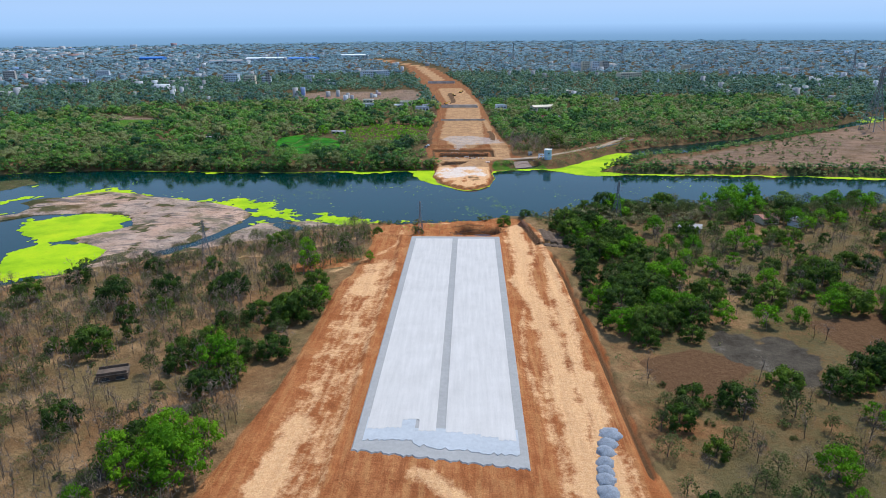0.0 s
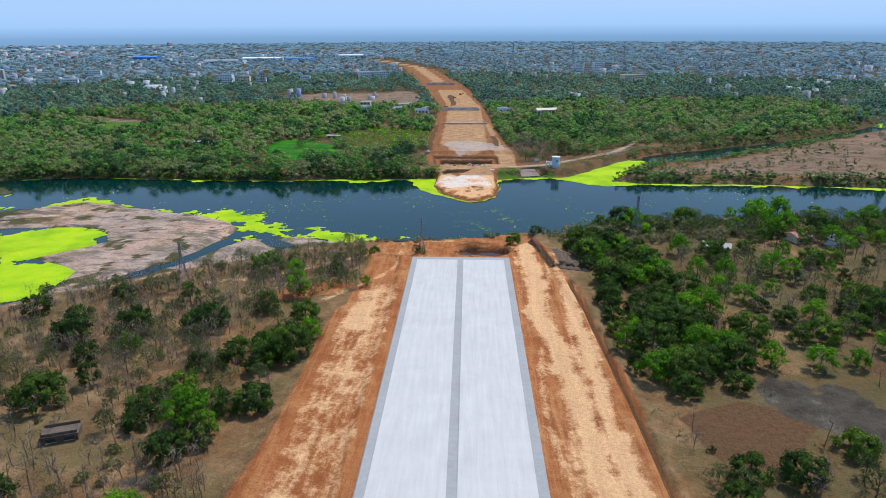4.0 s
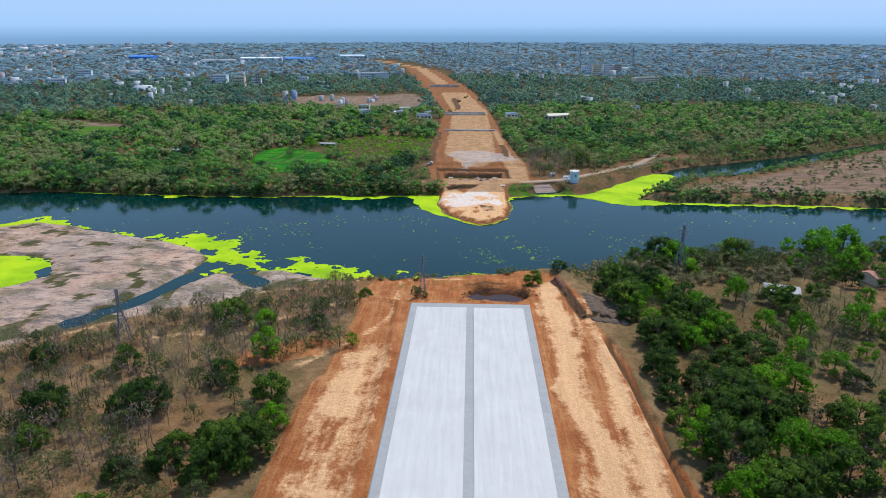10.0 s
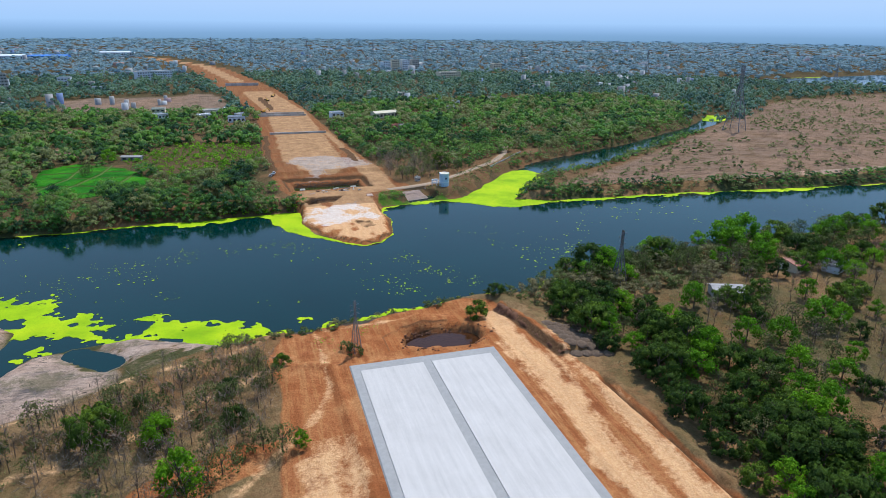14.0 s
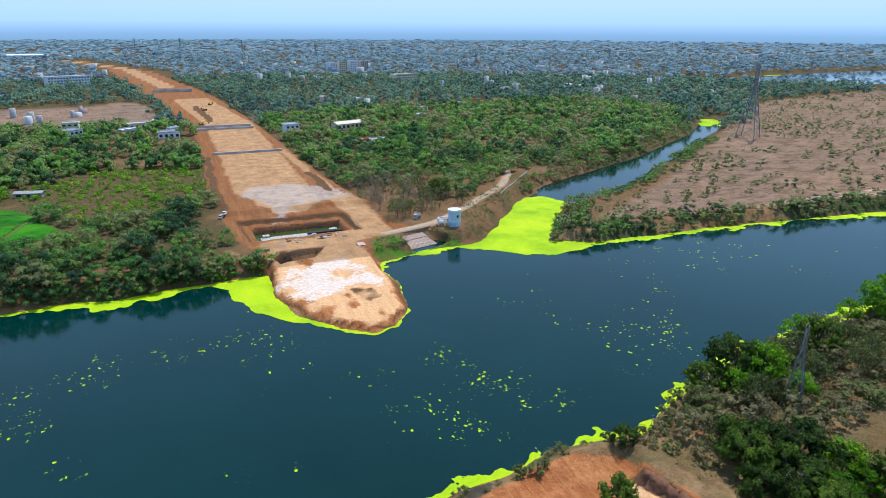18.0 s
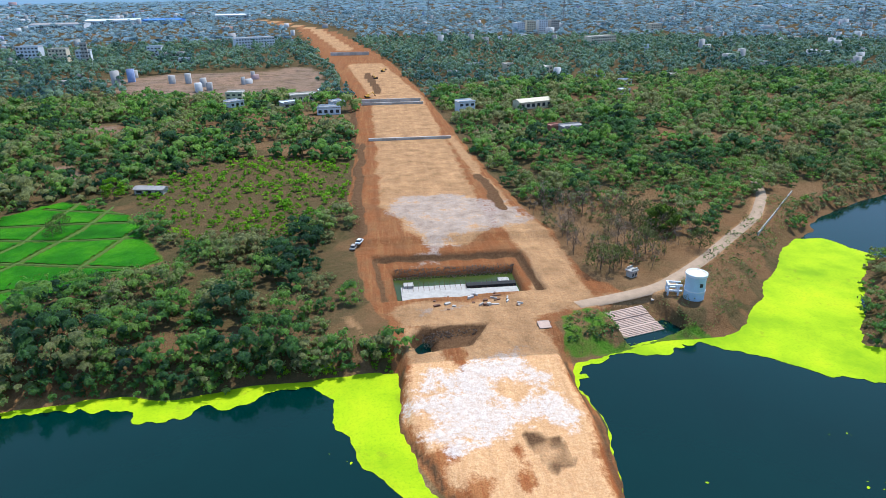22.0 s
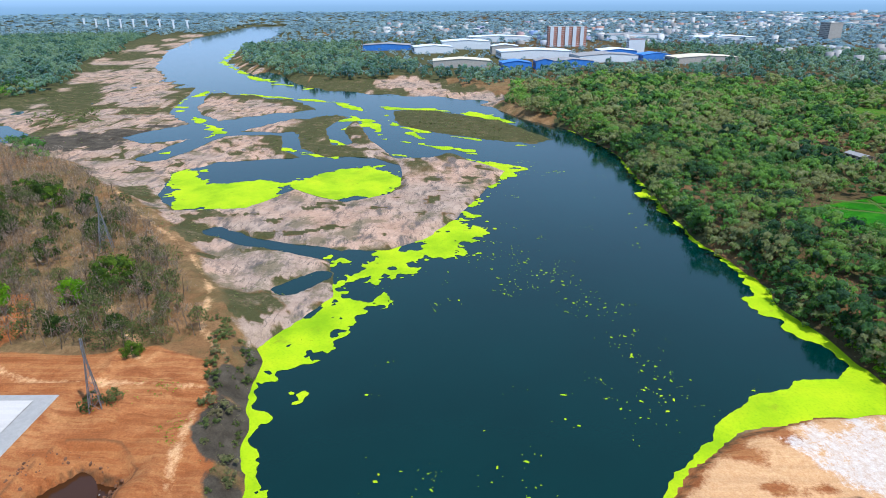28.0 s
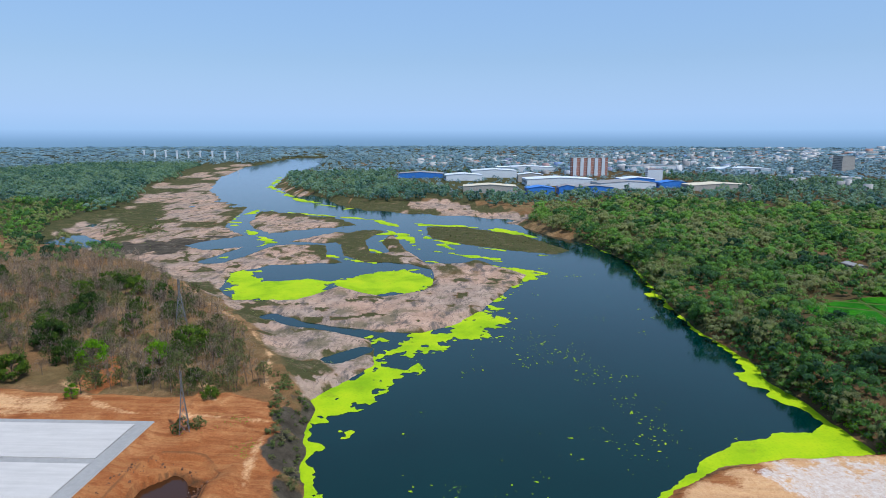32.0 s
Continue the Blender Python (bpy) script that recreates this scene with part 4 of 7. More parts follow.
contour_mesh("duckweed", weed_field, -270, 270, -60, 260, 0.6, WATER + 0.06, WEED, "bright yellow-green duckweed mat floating on the river")
contour_mesh("duckweed", weed_field, -1100, -270, -320, 200, 3.0, WATER + 0.06, WEED, "bright green duckweed drifts on the upstream channels")
contour_mesh("duckweed", weed_field, 270, 1300, 60, 1000, 4.0, WATER + 0.06, WEED, "yellow-green duckweed fringe along the far shore")


# ---------------------------------------------------------------- trees
def icosahedron():
    bm = bmesh.new()
    bmesh.ops.create_icosphere(bm, subdivisions=1, radius=1.0)
    bm.verts.index_update()
    out = np.array([v.co for v in bm.verts]), np.array([[v.index for v in f.verts] for f in bm.faces if f.calc_center_median().z > -0.1])
    bm.free()
    return out


ICO, ICO_FACES = icosahedron()


def crown_cloud(seed, count, radius, height, lobes, leaf, low=0.25, loose=0.12, filled=0.0):
    """Leaves of a crown as loose quads on the upper skin of many overlapping boughs."""
    r = np.random.default_rng(seed)
    base, rise = height * low, height * (1 - low)
    a = np.arange(lobes) * 2.39996 + r.normal(size=lobes) * 0.35
    up = np.clip((np.arange(lobes) + 0.5) / lobes + r.normal(size=lobes) * 0.08, 0.03, 0.97)
    wide = np.sqrt(np.clip(1 - (up * 1.05 - 0.22) ** 2, 0.05, 1)) * (0.55 + 0.3 * r.random(lobes)) * radius * np.where(up > 0.85, 0.5, 1.0)
    centre = np.stack([np.cos(a) * wide, np.sin(a) * wide, base + rise * (0.12 + 0.70 * up)], 1)
    size = radius * (0.27 + 0.20 * r.random(lobes)) * (12 / max(lobes, 6)) ** 0.25
    k = r.choice(lobes, count, p=size ** 2 / (size ** 2).sum())
    v = r.normal(size=(count, 3)) + np.array([0, 0, 0.55])
    out = centre[k] - np.array([0, 0, base + rise * 0.35])
    v += 0.7 * out / (np.linalg.norm(out, axis=1)[:, None] + 0.01)
    v /= np.linalg.norm(v, axis=1)[:, None]
    depth = 1 - 0.35 * r.random(count) ** 2 + loose * np.abs(r.normal(size=count))
    c = centre[k] + v * (size[k] * depth)[:, None] * np.array([1, 1, 0.85])
    nrm = v + r.normal(size=(count, 3)) * 0.5
    nrm /= np.linalg.norm(nrm, axis=1)[:, None]
    t = np.cross(nrm, r.normal(size=(count, 3)))
    t /= np.linalg.norm(t, axis=1)[:, None]
    b = np.cross(nrm, t)
    s = leaf * (0.55 + 0.8 * r.random(count))[:, None]
    q = np.stack([c - t * s - b * s * 0.35, c + t * s * 0.5 - b * s * 0.75, c + t * s * 1.1 + b * s * 0.3, c - t * s * 0.5 + b * s * 0.8], 1).reshape(-1, 3)
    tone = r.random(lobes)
    # upward leaves get a lighter tone, top light put into the tint
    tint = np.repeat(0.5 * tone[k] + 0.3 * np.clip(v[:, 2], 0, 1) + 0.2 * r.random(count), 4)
    i = np.arange(count)[:, None] * 4
    faces = np.concatenate([i + [0, 1, 2], i + [0, 2, 3]])
    if filled:
        swell = 0.72 + 0.3 * r.random((lobes, 12))
        hull = centre[:, None, :] + ICO[None] * (size[:, None] * swell * filled)[:, :, None] * np.array([1, 1, 0.85])
        faces = np.concatenate([faces, (len(q) + 12 * np.arange(lobes)[:, None, None] + ICO_FACES[None]).reshape(-1, 3)])
        # bough tops are painted lighter in the same way
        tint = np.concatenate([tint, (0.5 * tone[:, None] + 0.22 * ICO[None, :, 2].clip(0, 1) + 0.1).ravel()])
        q = np.concatenate([q, hull.reshape(-1, 3)])
    return q, faces, tint


def quads(n):
    return np.arange(n * 4).reshape(n, 4)


def limbs(seed, height, reach, girth, count, low=0.35):
    r = random.Random(seed)
    bm = bmesh.new()
    add_rod(bm, (0, 0, -0.5), (0, 0, height * low), girth, girth * 0.7, 6)
    add_rod(bm, (0, 0, height * low), (r.uniform(-0.3, 0.3), r.uniform(-0.3, 0.3), height * 0.8), girth * 0.7, girth * 0.25, 5)
    for k in range(count):
        t = k * 2.4 + r.random()
        z = height * r.uniform(low * 0.9, 0.62)
        e = reach * r.uniform(0.5, 1.0)
        tip = Vector((math.cos(t) * e, math.sin(t) * e, min(height, z + height * r.uniform(0.2, 0.42))))
        add_rod(bm, (0, 0, z), tip, girth * 0.42, girth * 0.12, 4)
        if count > 6:
            for j in range(3):
                p = tip * r.uniform(0.5, 0.9) + Vector((0, 0, z * 0.3))
                q = p + Vector((r.uniform(-1, 1), r.uniform(-1, 1), r.uniform(0.5, 1.4))) * reach * 0.4
                add_rod(bm, p, q, girth * 0.16, girth * 0.04, 3)
    return bm


KINDS = {}


def tree_kind(key, name, label, leaves, shapes):
    """Several models of one kind of tree, kept far below until they are copied into place."""
    models = []
    for n, (seed, count, radius, height, lobes, leaf, low, girth, arms, *loose) in enumerate(shapes):
        e = thing(name, 0, 0, 0, label, "tree" if "bush" not in name else "bush", name.replace("_", " ") + "s")
        part("trunk", limbs(seed, height, radius * 0.6, girth, arms, 0.3), BARK, e)
        q, faces, tint = crown_cloud(seed, count, radius, height, lobes, leaf, low, *loose)
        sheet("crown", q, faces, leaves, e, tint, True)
        models.append(e)
    KINDS[key] = [models, 0, [False] * len(models)]


def plant(key, x, y, size=1.0, turn=None):
    models, n, used = KINDS[key]
    k = n % len(models)
    KINDS[key][1] += 1
    z = float(terrain(np.array([x]), np.array([y]))[0]) - 0.05
    m = pose(x, y, z, 0, 0, random.uniform(0, 360) if turn is None else turn)
    if not used[k]:
        used[k] = True
        models[k].matrix_basis = m
        models[k].scale = (size, size, size * random.uniform(0.9, 1.1))
    else:
        c = copy_thing(models[k], m)
        c.scale = (size, size, size * random.uniform(0.9, 1.1))


tree_kind("mango", "mango_tree", "dense dark green mango tree with a round crown", MANGO,
          [(11, 900, 5.6, 8.8, 30, 0.29, 0.05, 0.28, 5, 0.1, 0.85), (12, 720, 4.7, 7.4, 24, 0.28, 0.05, 0.25, 5, 0.1, 0.85), (13, 1000, 6.4, 9.4, 36, 0.30, 0.05, 0.3, 5, 0.1, 0.85), (14, 620, 3.8, 8.4, 22, 0.25, 0.08, 0.22, 4, 0.1, 0.85), (15, 760, 5.2, 6.6, 26, 0.27, 0.04, 0.25, 5, 0.1, 0.85)])
tree_kind("bright", "leafy_tree", "fresh bright green broadleaf tree", BRIGHT,
          [(21, 800, 4.4, 8.5, 24, 0.26, 0.12, 0.24, 5, 0.15, 0.7), (22, 640, 3.2, 7.2, 18, 0.24, 0.18, 0.2, 5, 0.15, 0.7), (23, 1000, 5.2, 9.5, 30, 0.27, 0.12, 0.3, 6, 0.15, 0.7)])
tree_kind("olive", "scrub_tree", "olive green thorny tree with thin foliage", SCRUB,
          [(31, 560, 3.4, 6.4, 22, 0.20, 0.22, 0.16, 8, 0.35), (32, 460, 2.8, 5.6, 18, 0.19, 0.22, 0.14, 8, 0.35), (33, 640, 4.0, 7.0, 26, 0.21, 0.2, 0.18, 8, 0.35), (34, 520, 2.6, 7.6, 20, 0.20, 0.25, 0.15, 8, 0.35)])
tree_kind("bush", "bush", "low olive green bush on dry soil", SCRUB,
          [(41, 230, 1.6, 1.9, 9, 0.19, 0.0, 0.06, 3), (42, 180, 1.2, 1.5, 7, 0.18, 0.0, 0.05, 3), (43, 280, 2.1, 2.4, 11, 0.20, 0.0, 0.07, 3)])
tree_kind("dry", "bare_tree", "leafless grey-brown dry tree with thin twigs", DRYLEAF,
          [(51, 240, 2.4, 7.4, 12, 0.12, 0.3, 0.13, 10, 0.5), (52, 190, 2.0, 6.6, 10, 0.12, 0.3, 0.11, 9, 0.5), (53, 280, 2.8, 8.2, 14, 0.13, 0.3, 0.14, 11, 0.5), (54, 300, 3.0, 6.6, 14, 0.14, 0.25, 0.12, 9, 0.5)])


def scatter(area, gap, rate, seed, holes=(), margin=1.0):
    """Points in an outline, at least a gap apart, thinned by a rate that may be a function of place."""
    r = np.random.default_rng(seed)
    p = np.array(area, float)
    lo, hi = p.min(0), p.max(0)
    n = int((hi[0] - lo[0]) * (hi[1] - lo[1]) / gap ** 2 * 2.2)
    q = lo + r.random((n, 2)) * (hi - lo)
    keep = inside(area, q[:, 0], q[:, 1]) > 0
    for hole in holes:
        keep &= inside(hole, q[:, 0], q[:, 1]) < -margin
    q = q[keep]
    q = q[wetness(q[:, 0], q[:, 1]) < -1.5]
    chance = rate(q[:, 0], q[:, 1]) if callable(rate) else np.full(len(q), rate)
    q = q[r.random(len(q)) < chance]
    out, cells = [], {}
    for x, y in q:
        i, j = int(x // gap), int(y // gap)
        if any((x - u) ** 2 + (y - v) ** 2 < gap * gap for a in (-1, 0, 1) for b in (-1, 0, 1) for u, v in cells.get((i + a, j + b), ())):
            continue
        cells.setdefault((i, j), []).append((x, y))
        out.append((x, y))
    return out


WORKS = [(-690, 60), (-660, 142), (-690, 272), (-730, 472), (-960, 432), (-1140, 372), (-1140, -60), (-960, -60), (-760, 50)]
CLEAR = [SITE_NEAR, SITE_FAR, PENINSULA, TILLED, ASH, TILLED_EAST, PADDY, MEADOW, FIELD_FAR, FIELD_WEST, FIELD_RIGHT, FIELD_ROAD]
# east of the slab: mango wood, scattered trees, belt on the river bank
GROVE = [(47, 14), (54, -20), (51, -60), (53, -100), (62, -106), (90, -96), (96, -70), (88, -40), (82, -10), (74, 18), (58, 30), (48, 28)]
for n, (x, y) in enumerate(scatter(GROVE, 5.3, lambda x, y: np.where(fbm(x, y, 30, 31) > 0.36, 1.0, 0.15), 1, CLEAR)):
    plant("bright" if n % 4 == 2 else "olive" if n % 7 == 4 else "dry" if n % 13 == 7 else "mango", x, y, random.uniform(0.7, 1.2))
BELT = [(50, 44), (60, 36), (100, 40), (160, 44), (250, 46), (330, 40), (330, 72), (250, 74), (162, 69), (106, 63), (70, 53)]
for n, (x, y) in enumerate(scatter(BELT, 5.4, 0.9, 2, CLEAR)):
    plant(("olive", "mango", "olive", "bush", "olive", "bright")[n % 6], x, y, random.uniform(0.8, 1.3))
EAST = [(84, -130), (210, -150), (280, -40), (260, 40), (140, 42), (100, 30), (90, -10), (100, -70), (88, -96)]
for n, (x, y) in enumerate(scatter(EAST, 6.3, lambda x, y: np.where(fbm(x, y, 45, 32) > 0.43, 0.95, 0.5) * np.where((y < 24) & (y > -30) & (x > 96), 0.5, 1.0), 3, CLEAR + [[(104, 8), (122, 8), (130, 40), (100, 36)]])):
    plant(("mango", "dry", "bright", "mango", "olive", "dry")[n % 6], x, y, random.uniform(0.7, 1.15))
SOUTH_EAST = [(53, -118), (70, -136), (100, -133), (130, -118), (150, -150), (130, -215), (54, -215)]
for n, (x, y) in enumerate(scatter(SOUTH_EAST, 5.2, 0.8, 4, CLEAR)):
    plant(("dry", "olive", "bush", "olive", "mango", "dry", "bush", "bright")[n % 8], x, y, random.uniform(0.6, 1.05))
# west of the slab: dry teak wood with dark clumps
CLUMPS = [(-49, -98), (-47, -60), (-50, -36), (-60, -42), (-75, -70), (-72, -110), (-82, -122), (-74, -138), (-56, -126)]
for n, (x, y) in enumerate(scatter(CLUMPS, 4.9, lambda x, y: np.where(fbm(x, y, 22, 33) > 0.40, 1.0, 0.2), 5, CLEAR)):
    plant(("olive", "mango", "olive", "mango", "dry")[n % 5], x, y, random.uniform(0.65, 1.0))
TEAK = [(-52, -215), (-52, -150), (-60, -125), (-78, -70), (-44, -24), (-38, 8), (-50, 22), (-62, 12), (-92, -4), (-125, -24), (-175, -60), (-230, -110), (-260, -160), (-230, -215)]
for n, (x, y) in enumerate(scatter(TEAK, 5.0, lambda x, y: (0.4 + 0.5 * (fbm(x, y, 40, 34) > 0.46)) * (x > -190) * (1 - 0.75 * (y < -116)), 6, CLEAR)):
    if n < 620:
        plant(("dry", "olive", "bush", "olive", "mango", "dry", "olive", "dry", "olive", "bush")[n % 10], x, y, random.uniform(0.7, 1.15))
for key, x, y, size in (("mango", 24, 25, 0.72), ("mango", 36, 39, 0.62), ("bright", -60, -38, 1.45), ("bright", -68, -121, 1.2), ("bright", -66, -20, 0.9), ("olive", -56, -100, 1.0), ("bright", -48, -72, 1.1), ("bright", -58, -172, 1.3), ("bright", -75, -165, 1.1), ("mango", -52, -84, 1.2), ("mango", -58, -92, 1.2), ("bright", -62, -124, 0.95), ("bright", -63, -167, 1.25), ("bright", -66, -159, 1.2), ("bright", -69, -173, 1.3),
                        ("bright", -57, -160, 0.9), ("bright", -76, -181, 0.7), ("mango", -38, 8, 0.5), ("mango", -52, -2, 0.55), ("mango", -67, -15, 0.6), ("mango", -50, -16, 0.5), ("olive", -40, -30, 1.0),
                        ("bright", -36, -30, 0.6), ("mango", -72, -3, 0.5), ("olive", -44, -28, 0.9), ("bright", 150, 62, 1.5), ("bright", 162, 66, 1.6), ("mango", 108, 10, 1.1), ("bush", -18, 9, 1.2), ("bush", -20, 12, 1.2),
                        ("olive", 46, 222, 1.3), ("olive", 53, 223, 1.1), ("olive", 65, 233, 1.3), ("mango", 79, 252, 1.2), ("dry", 46, 292, 1.3), ("dry", 53, 284, 1.2), ("dry", 56, 272, 1.4), ("dry", 44, 254, 1.2), ("olive", 60, 254, 1.2), ("dry", 48, 264, 1.1), ("dry", 42, 238, 1.0), ("olive", 85, 235, 1.0), ("olive", 68, 246, 1.2), ("dry", 58, 240, 1.2), ("olive", 72, 264, 1.4), ("olive", -139, 276, 1.0), ("olive", -139, 283, 1.0), ("bright", -134, 323, 1.4), ("olive", -142, 214, 0.9),
                        ("mango", 50, 16, 0.9), ("mango", 58, 12, 1.0), ("mango", 67, 14, 1.1), ("mango", 72, 0, 1.1), ("bush", 61, -128, 0.9)):
    plant(key, x, y, size)


def dry_wood(name, spots, seed, label, twigs=34):
    """Thin leafless trees as one mesh: three-sided stems and slivers for twigs."""
    r = np.random.default_rng(seed)
    spots, V, F, T = np.array(spots), [], [], []
    ground = terrain(spots[:, 0], spots[:, 1])
    for (x, y), z in zip(spots, ground):
        h, tone = r.uniform(4.0, 8.0), r.random()
        lean = r.normal(size=2) * 0.4
        stems = [((x, y, z - 0.3), (x + lean[0], y + lean[1], z + h), 0.13)]
        for _ in range(5):
            t, a, e = r.uniform(0.3, 0.75), r.random() * math.tau, r.uniform(0.8, 2.0)
            p = (x + lean[0] * t, y + lean[1] * t, z + h * t)
            stems.append((p, (p[0] + e * math.cos(a), p[1] + e * math.sin(a), min(z + h, p[2] + r.uniform(1.0, 2.4))), 0.06))
        for p, q, g in stems:
            b = len(V)
            for c, s in ((p, g), (q, g * 0.3)):
                for k in range(3):
                    V.append((c[0] + s * math.cos(k * 2.094), c[1] + s * math.sin(k * 2.094), c[2]))
            F += [(b + k, b + (k + 1) % 3, b + 3 + (k + 1) % 3, b + 3 + k) for k in range(3)]
            T += [tone * 0.6] * 6
        for _ in range(twigs):
            p = np.array(stems[r.integers(0, 6)][1]) + r.normal(size=3) * (0.7, 0.7, 0.8)
            d = r.normal(size=3) * 0.5 + (0, 0, 0.45)
            w = r.normal(size=3) * 0.05
            b = len(V)
            V += [tuple(p - w), tuple(p + w), tuple(p + d + w * 0.5), tuple(p + d - w * 0.5)]
            F.append((b, b + 1, b + 2, b + 3))
            T += [0.3 + 0.7 * tone] * 4
    return tagged(sheet(name, V, F, DRYLEAF, None, T), label, "trees", kind="stuff")


dry_wood("dry_woodland", scatter(TEAK, 3.1, lambda x, y: 0.15 + 0.75 * step(0.40, 0.55, fbm(x, y, 40, 34)), 21, CLEAR), 22, "leafless grey-brown dry woodland on a slope")
dry_wood("dry_woodland", scatter([(36, 216), (60, 218), (88, 240), (70, 292), (38, 292)], 3.6, 0.35, 39, [SITE_FAR]), 40, "leafless grey thorn scrub beside the earthworks", 46)
dry_wood("dry_woodland", scatter(EAST + SOUTH_EAST[::-1], 7.0, 0.6, 23, CLEAR), 24, "leafless thin dry trees between the green ones")


def woodland(name, spots, sizes, count, leaf, mat, seed, label, squash=1.0, spread=4.2, lobes=10, filled=0.0):
    """Many far trees as one mesh of boughs and leaf clumps."""
    models = [crown_cloud(seed + k, count, spread + 0.45 * (k % 3), 6.4 + 0.6 * (k % 4), lobes, leaf, 0.0, 0.1, filled) for k in range(6)]
    r = np.random.default_rng(seed)
    spots, V, F, T, base = np.array(spots), [], [], [], 0
    ground = terrain(spots[:, 0], spots[:, 1])
    patch = fbm(spots[:, 0], spots[:, 1], 38, 71, 3)
    for n, (x, y) in enumerate(spots):
        q, faces, tint = models[n % 6]
        a, s = r.random() * math.tau, sizes[0] + (sizes[1] - sizes[0]) * r.random() ** 1.3
        c, d = math.cos(a) * s, math.sin(a) * s
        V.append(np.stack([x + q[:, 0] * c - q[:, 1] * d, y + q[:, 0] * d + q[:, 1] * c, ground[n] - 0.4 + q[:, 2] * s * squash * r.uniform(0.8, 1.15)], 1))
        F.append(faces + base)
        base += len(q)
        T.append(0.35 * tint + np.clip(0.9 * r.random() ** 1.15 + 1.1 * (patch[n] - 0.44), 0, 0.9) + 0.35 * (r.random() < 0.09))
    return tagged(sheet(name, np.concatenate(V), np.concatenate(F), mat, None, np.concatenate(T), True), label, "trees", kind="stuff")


woodland("undergrowth", scatter(TEAK, 3.0, lambda x, y: (0.08 + 0.55 * step(0.42, 0.62, fbm(x, y, 24, 36))) * (1 - 0.6 * (y < -116)), 25, CLEAR), (0.12, 0.36), 26, 0.66, SCRUB, 26, "low olive undergrowth between dry trees", 0.7, 4.2, 6)
woodland("undergrowth", scatter([(48, 40), (54, -215), (180, -215), (260, 40), (120, 44)], 3.6, lambda x, y: 0.5 + 0.45 * step(0.40, 0.55, fbm(x, y, 26, 37)), 27, CLEAR), (0.12, 0.42), 26, 0.66, SCRUB, 28, "low olive undergrowth on dry brown soil", 0.7, 4.2, 6)
woodland("bank_scrub", scatter([(-60, 20), (-8, 34), (30, 42), (60, 40), (110, 58), (250, 70), (250, 84), (100, 72), (50, 52), (-10, 46), (-50, 40)], 2.6, 0.6, 29, [ROCKS]), (0.16, 0.5), 60, 0.5, SCRUB, 30, "low green scrub on the river bank", 0.8, 4.0, 7, 0.8)
woodland("bank_scrub", scatter([(39, 38), (58, 48), (74, 54), (99, 58), (179, 70), (150, 46), (112, 30), (85, 27), (58, 28), (40, 28)], 3.1, 0.95, 44, [[(30, 30), (36, -8), (43, -8), (43, 24), (40, 32)]]), (0.4, 1.05), 110, 0.42, SCRUB, 45, "dense olive scrub on the river bank", 0.85, 4.0, 8, 0.7)
woodland("undergrowth", scatter([(40, 30), (43, 12), (54, 12), (66, 0), (70, -8), (82, 0), (84, 26), (58, 28)], 2.4, 0.6, 51, [[(36, 12), (40, 14), (56, 13), (56, -14), (36, -14)]]), (0.1, 0.4), 40, 0.55, SCRUB, 52, "olive and brown undergrowth above the cutting", 0.7, 4.0, 6)
woodland("grass_tufts", scatter([(-29, 4), (-28, 22), (-15, 29), (-6, 28), (-12, 14), (-20, 2)], 1.5, lambda x, y: 0.1 + 0.65 * step(0.45, 0.57, fbm(x, y, 6, 46)), 46), (0.07, 0.24), 30, 0.6, BRIGHT, 47, "small green tufts on bare soil round the pylon", 0.6, 4.0, 5)
woodland("bank_scrub", scatter([(-54, 36), (-45, 27), (-25, 30), (-11, 31), (1, 36), (9, 43), (26, 44), (26, 48), (-7, 46), (-26, 43)], 2.0, 0.55, 48), (0.06, 0.24), 30, 0.6, SCRUB, 49, "dry and green tufts on the scorched river bank", 0.6, 4.0, 5)
for k, m in enumerate(MARSH):
    woodland("marsh_plants", scatter(m, 2.6 if k < 3 else 5.0, 0.75, 50 + k), (0.10, 0.26) if k < 4 else (0.5, 1.0), 24, 0.8, SCRUB, 55 + k, "olive marsh plants in a hollow of the rocks" if k < 4 else "clump of olive bushes on bare rock", 0.6, 4.2, 5)
woodland("bank_scrub", scatter([(24, 178), (62, 186), (76, 196), (120, 246), (150, 277), (140, 284), (110, 254), (80, 224), (60, 204), (36, 197)], 2.4, 0.75, 31, CLEAR), (0.14, 0.48), 44, 0.6, WOODS, 32, "low green scrub on the river bank", 0.7)
woodland("marsh_plants", scatter(ROCKS, 5.0, lambda x, y: 0.55 * step(0.50, 0.57, fbm(x * 0.6 + y * 0.3, y - 0.5 * x, 46, 24)) * step(-230, -290, x) * (x > -900), 33), (0.10, 0.22), 20, 1.6, SCRUB, 34, "low olive marsh plants between the rocks", 0.6)
woodland("marsh_plants", scatter(ROCKS, 2.6, lambda x, y: (x > -320) * fringe(x, y), 38), (0.08, 0.22), 24, 0.8, SCRUB, 38, "olive tufts between the rocks and the water", 0.5, 4.2, 5)
woodland("marsh_plants", scatter(ISLET, 3.0, 0.9, 35), (0.10, 0.22), 24, 1.4, SCRUB, 36, "olive marsh plants on a flat river islet", 0.6)
NORTH_WEST = [(-27, 185), (-60, 180), (-95, 180), (-140, 174), (-182, 176), (-270, 180), (-345, 166), (-385, 147), (-440, 132), (-520, 152), (-600, 252), (-560, 412), (-420, 552), (-200, 592), (-60, 582), (-38, 532), (-36, 292), (-32, 222)]
glades = lambda x, y: np.where((fbm(x, y, 55, 22) > np.where((y > 382) | ((x > 0) & (y > 322)), 0.46, 0.38)) | (wetness(x, y) > -16), 1.0, 0.18)
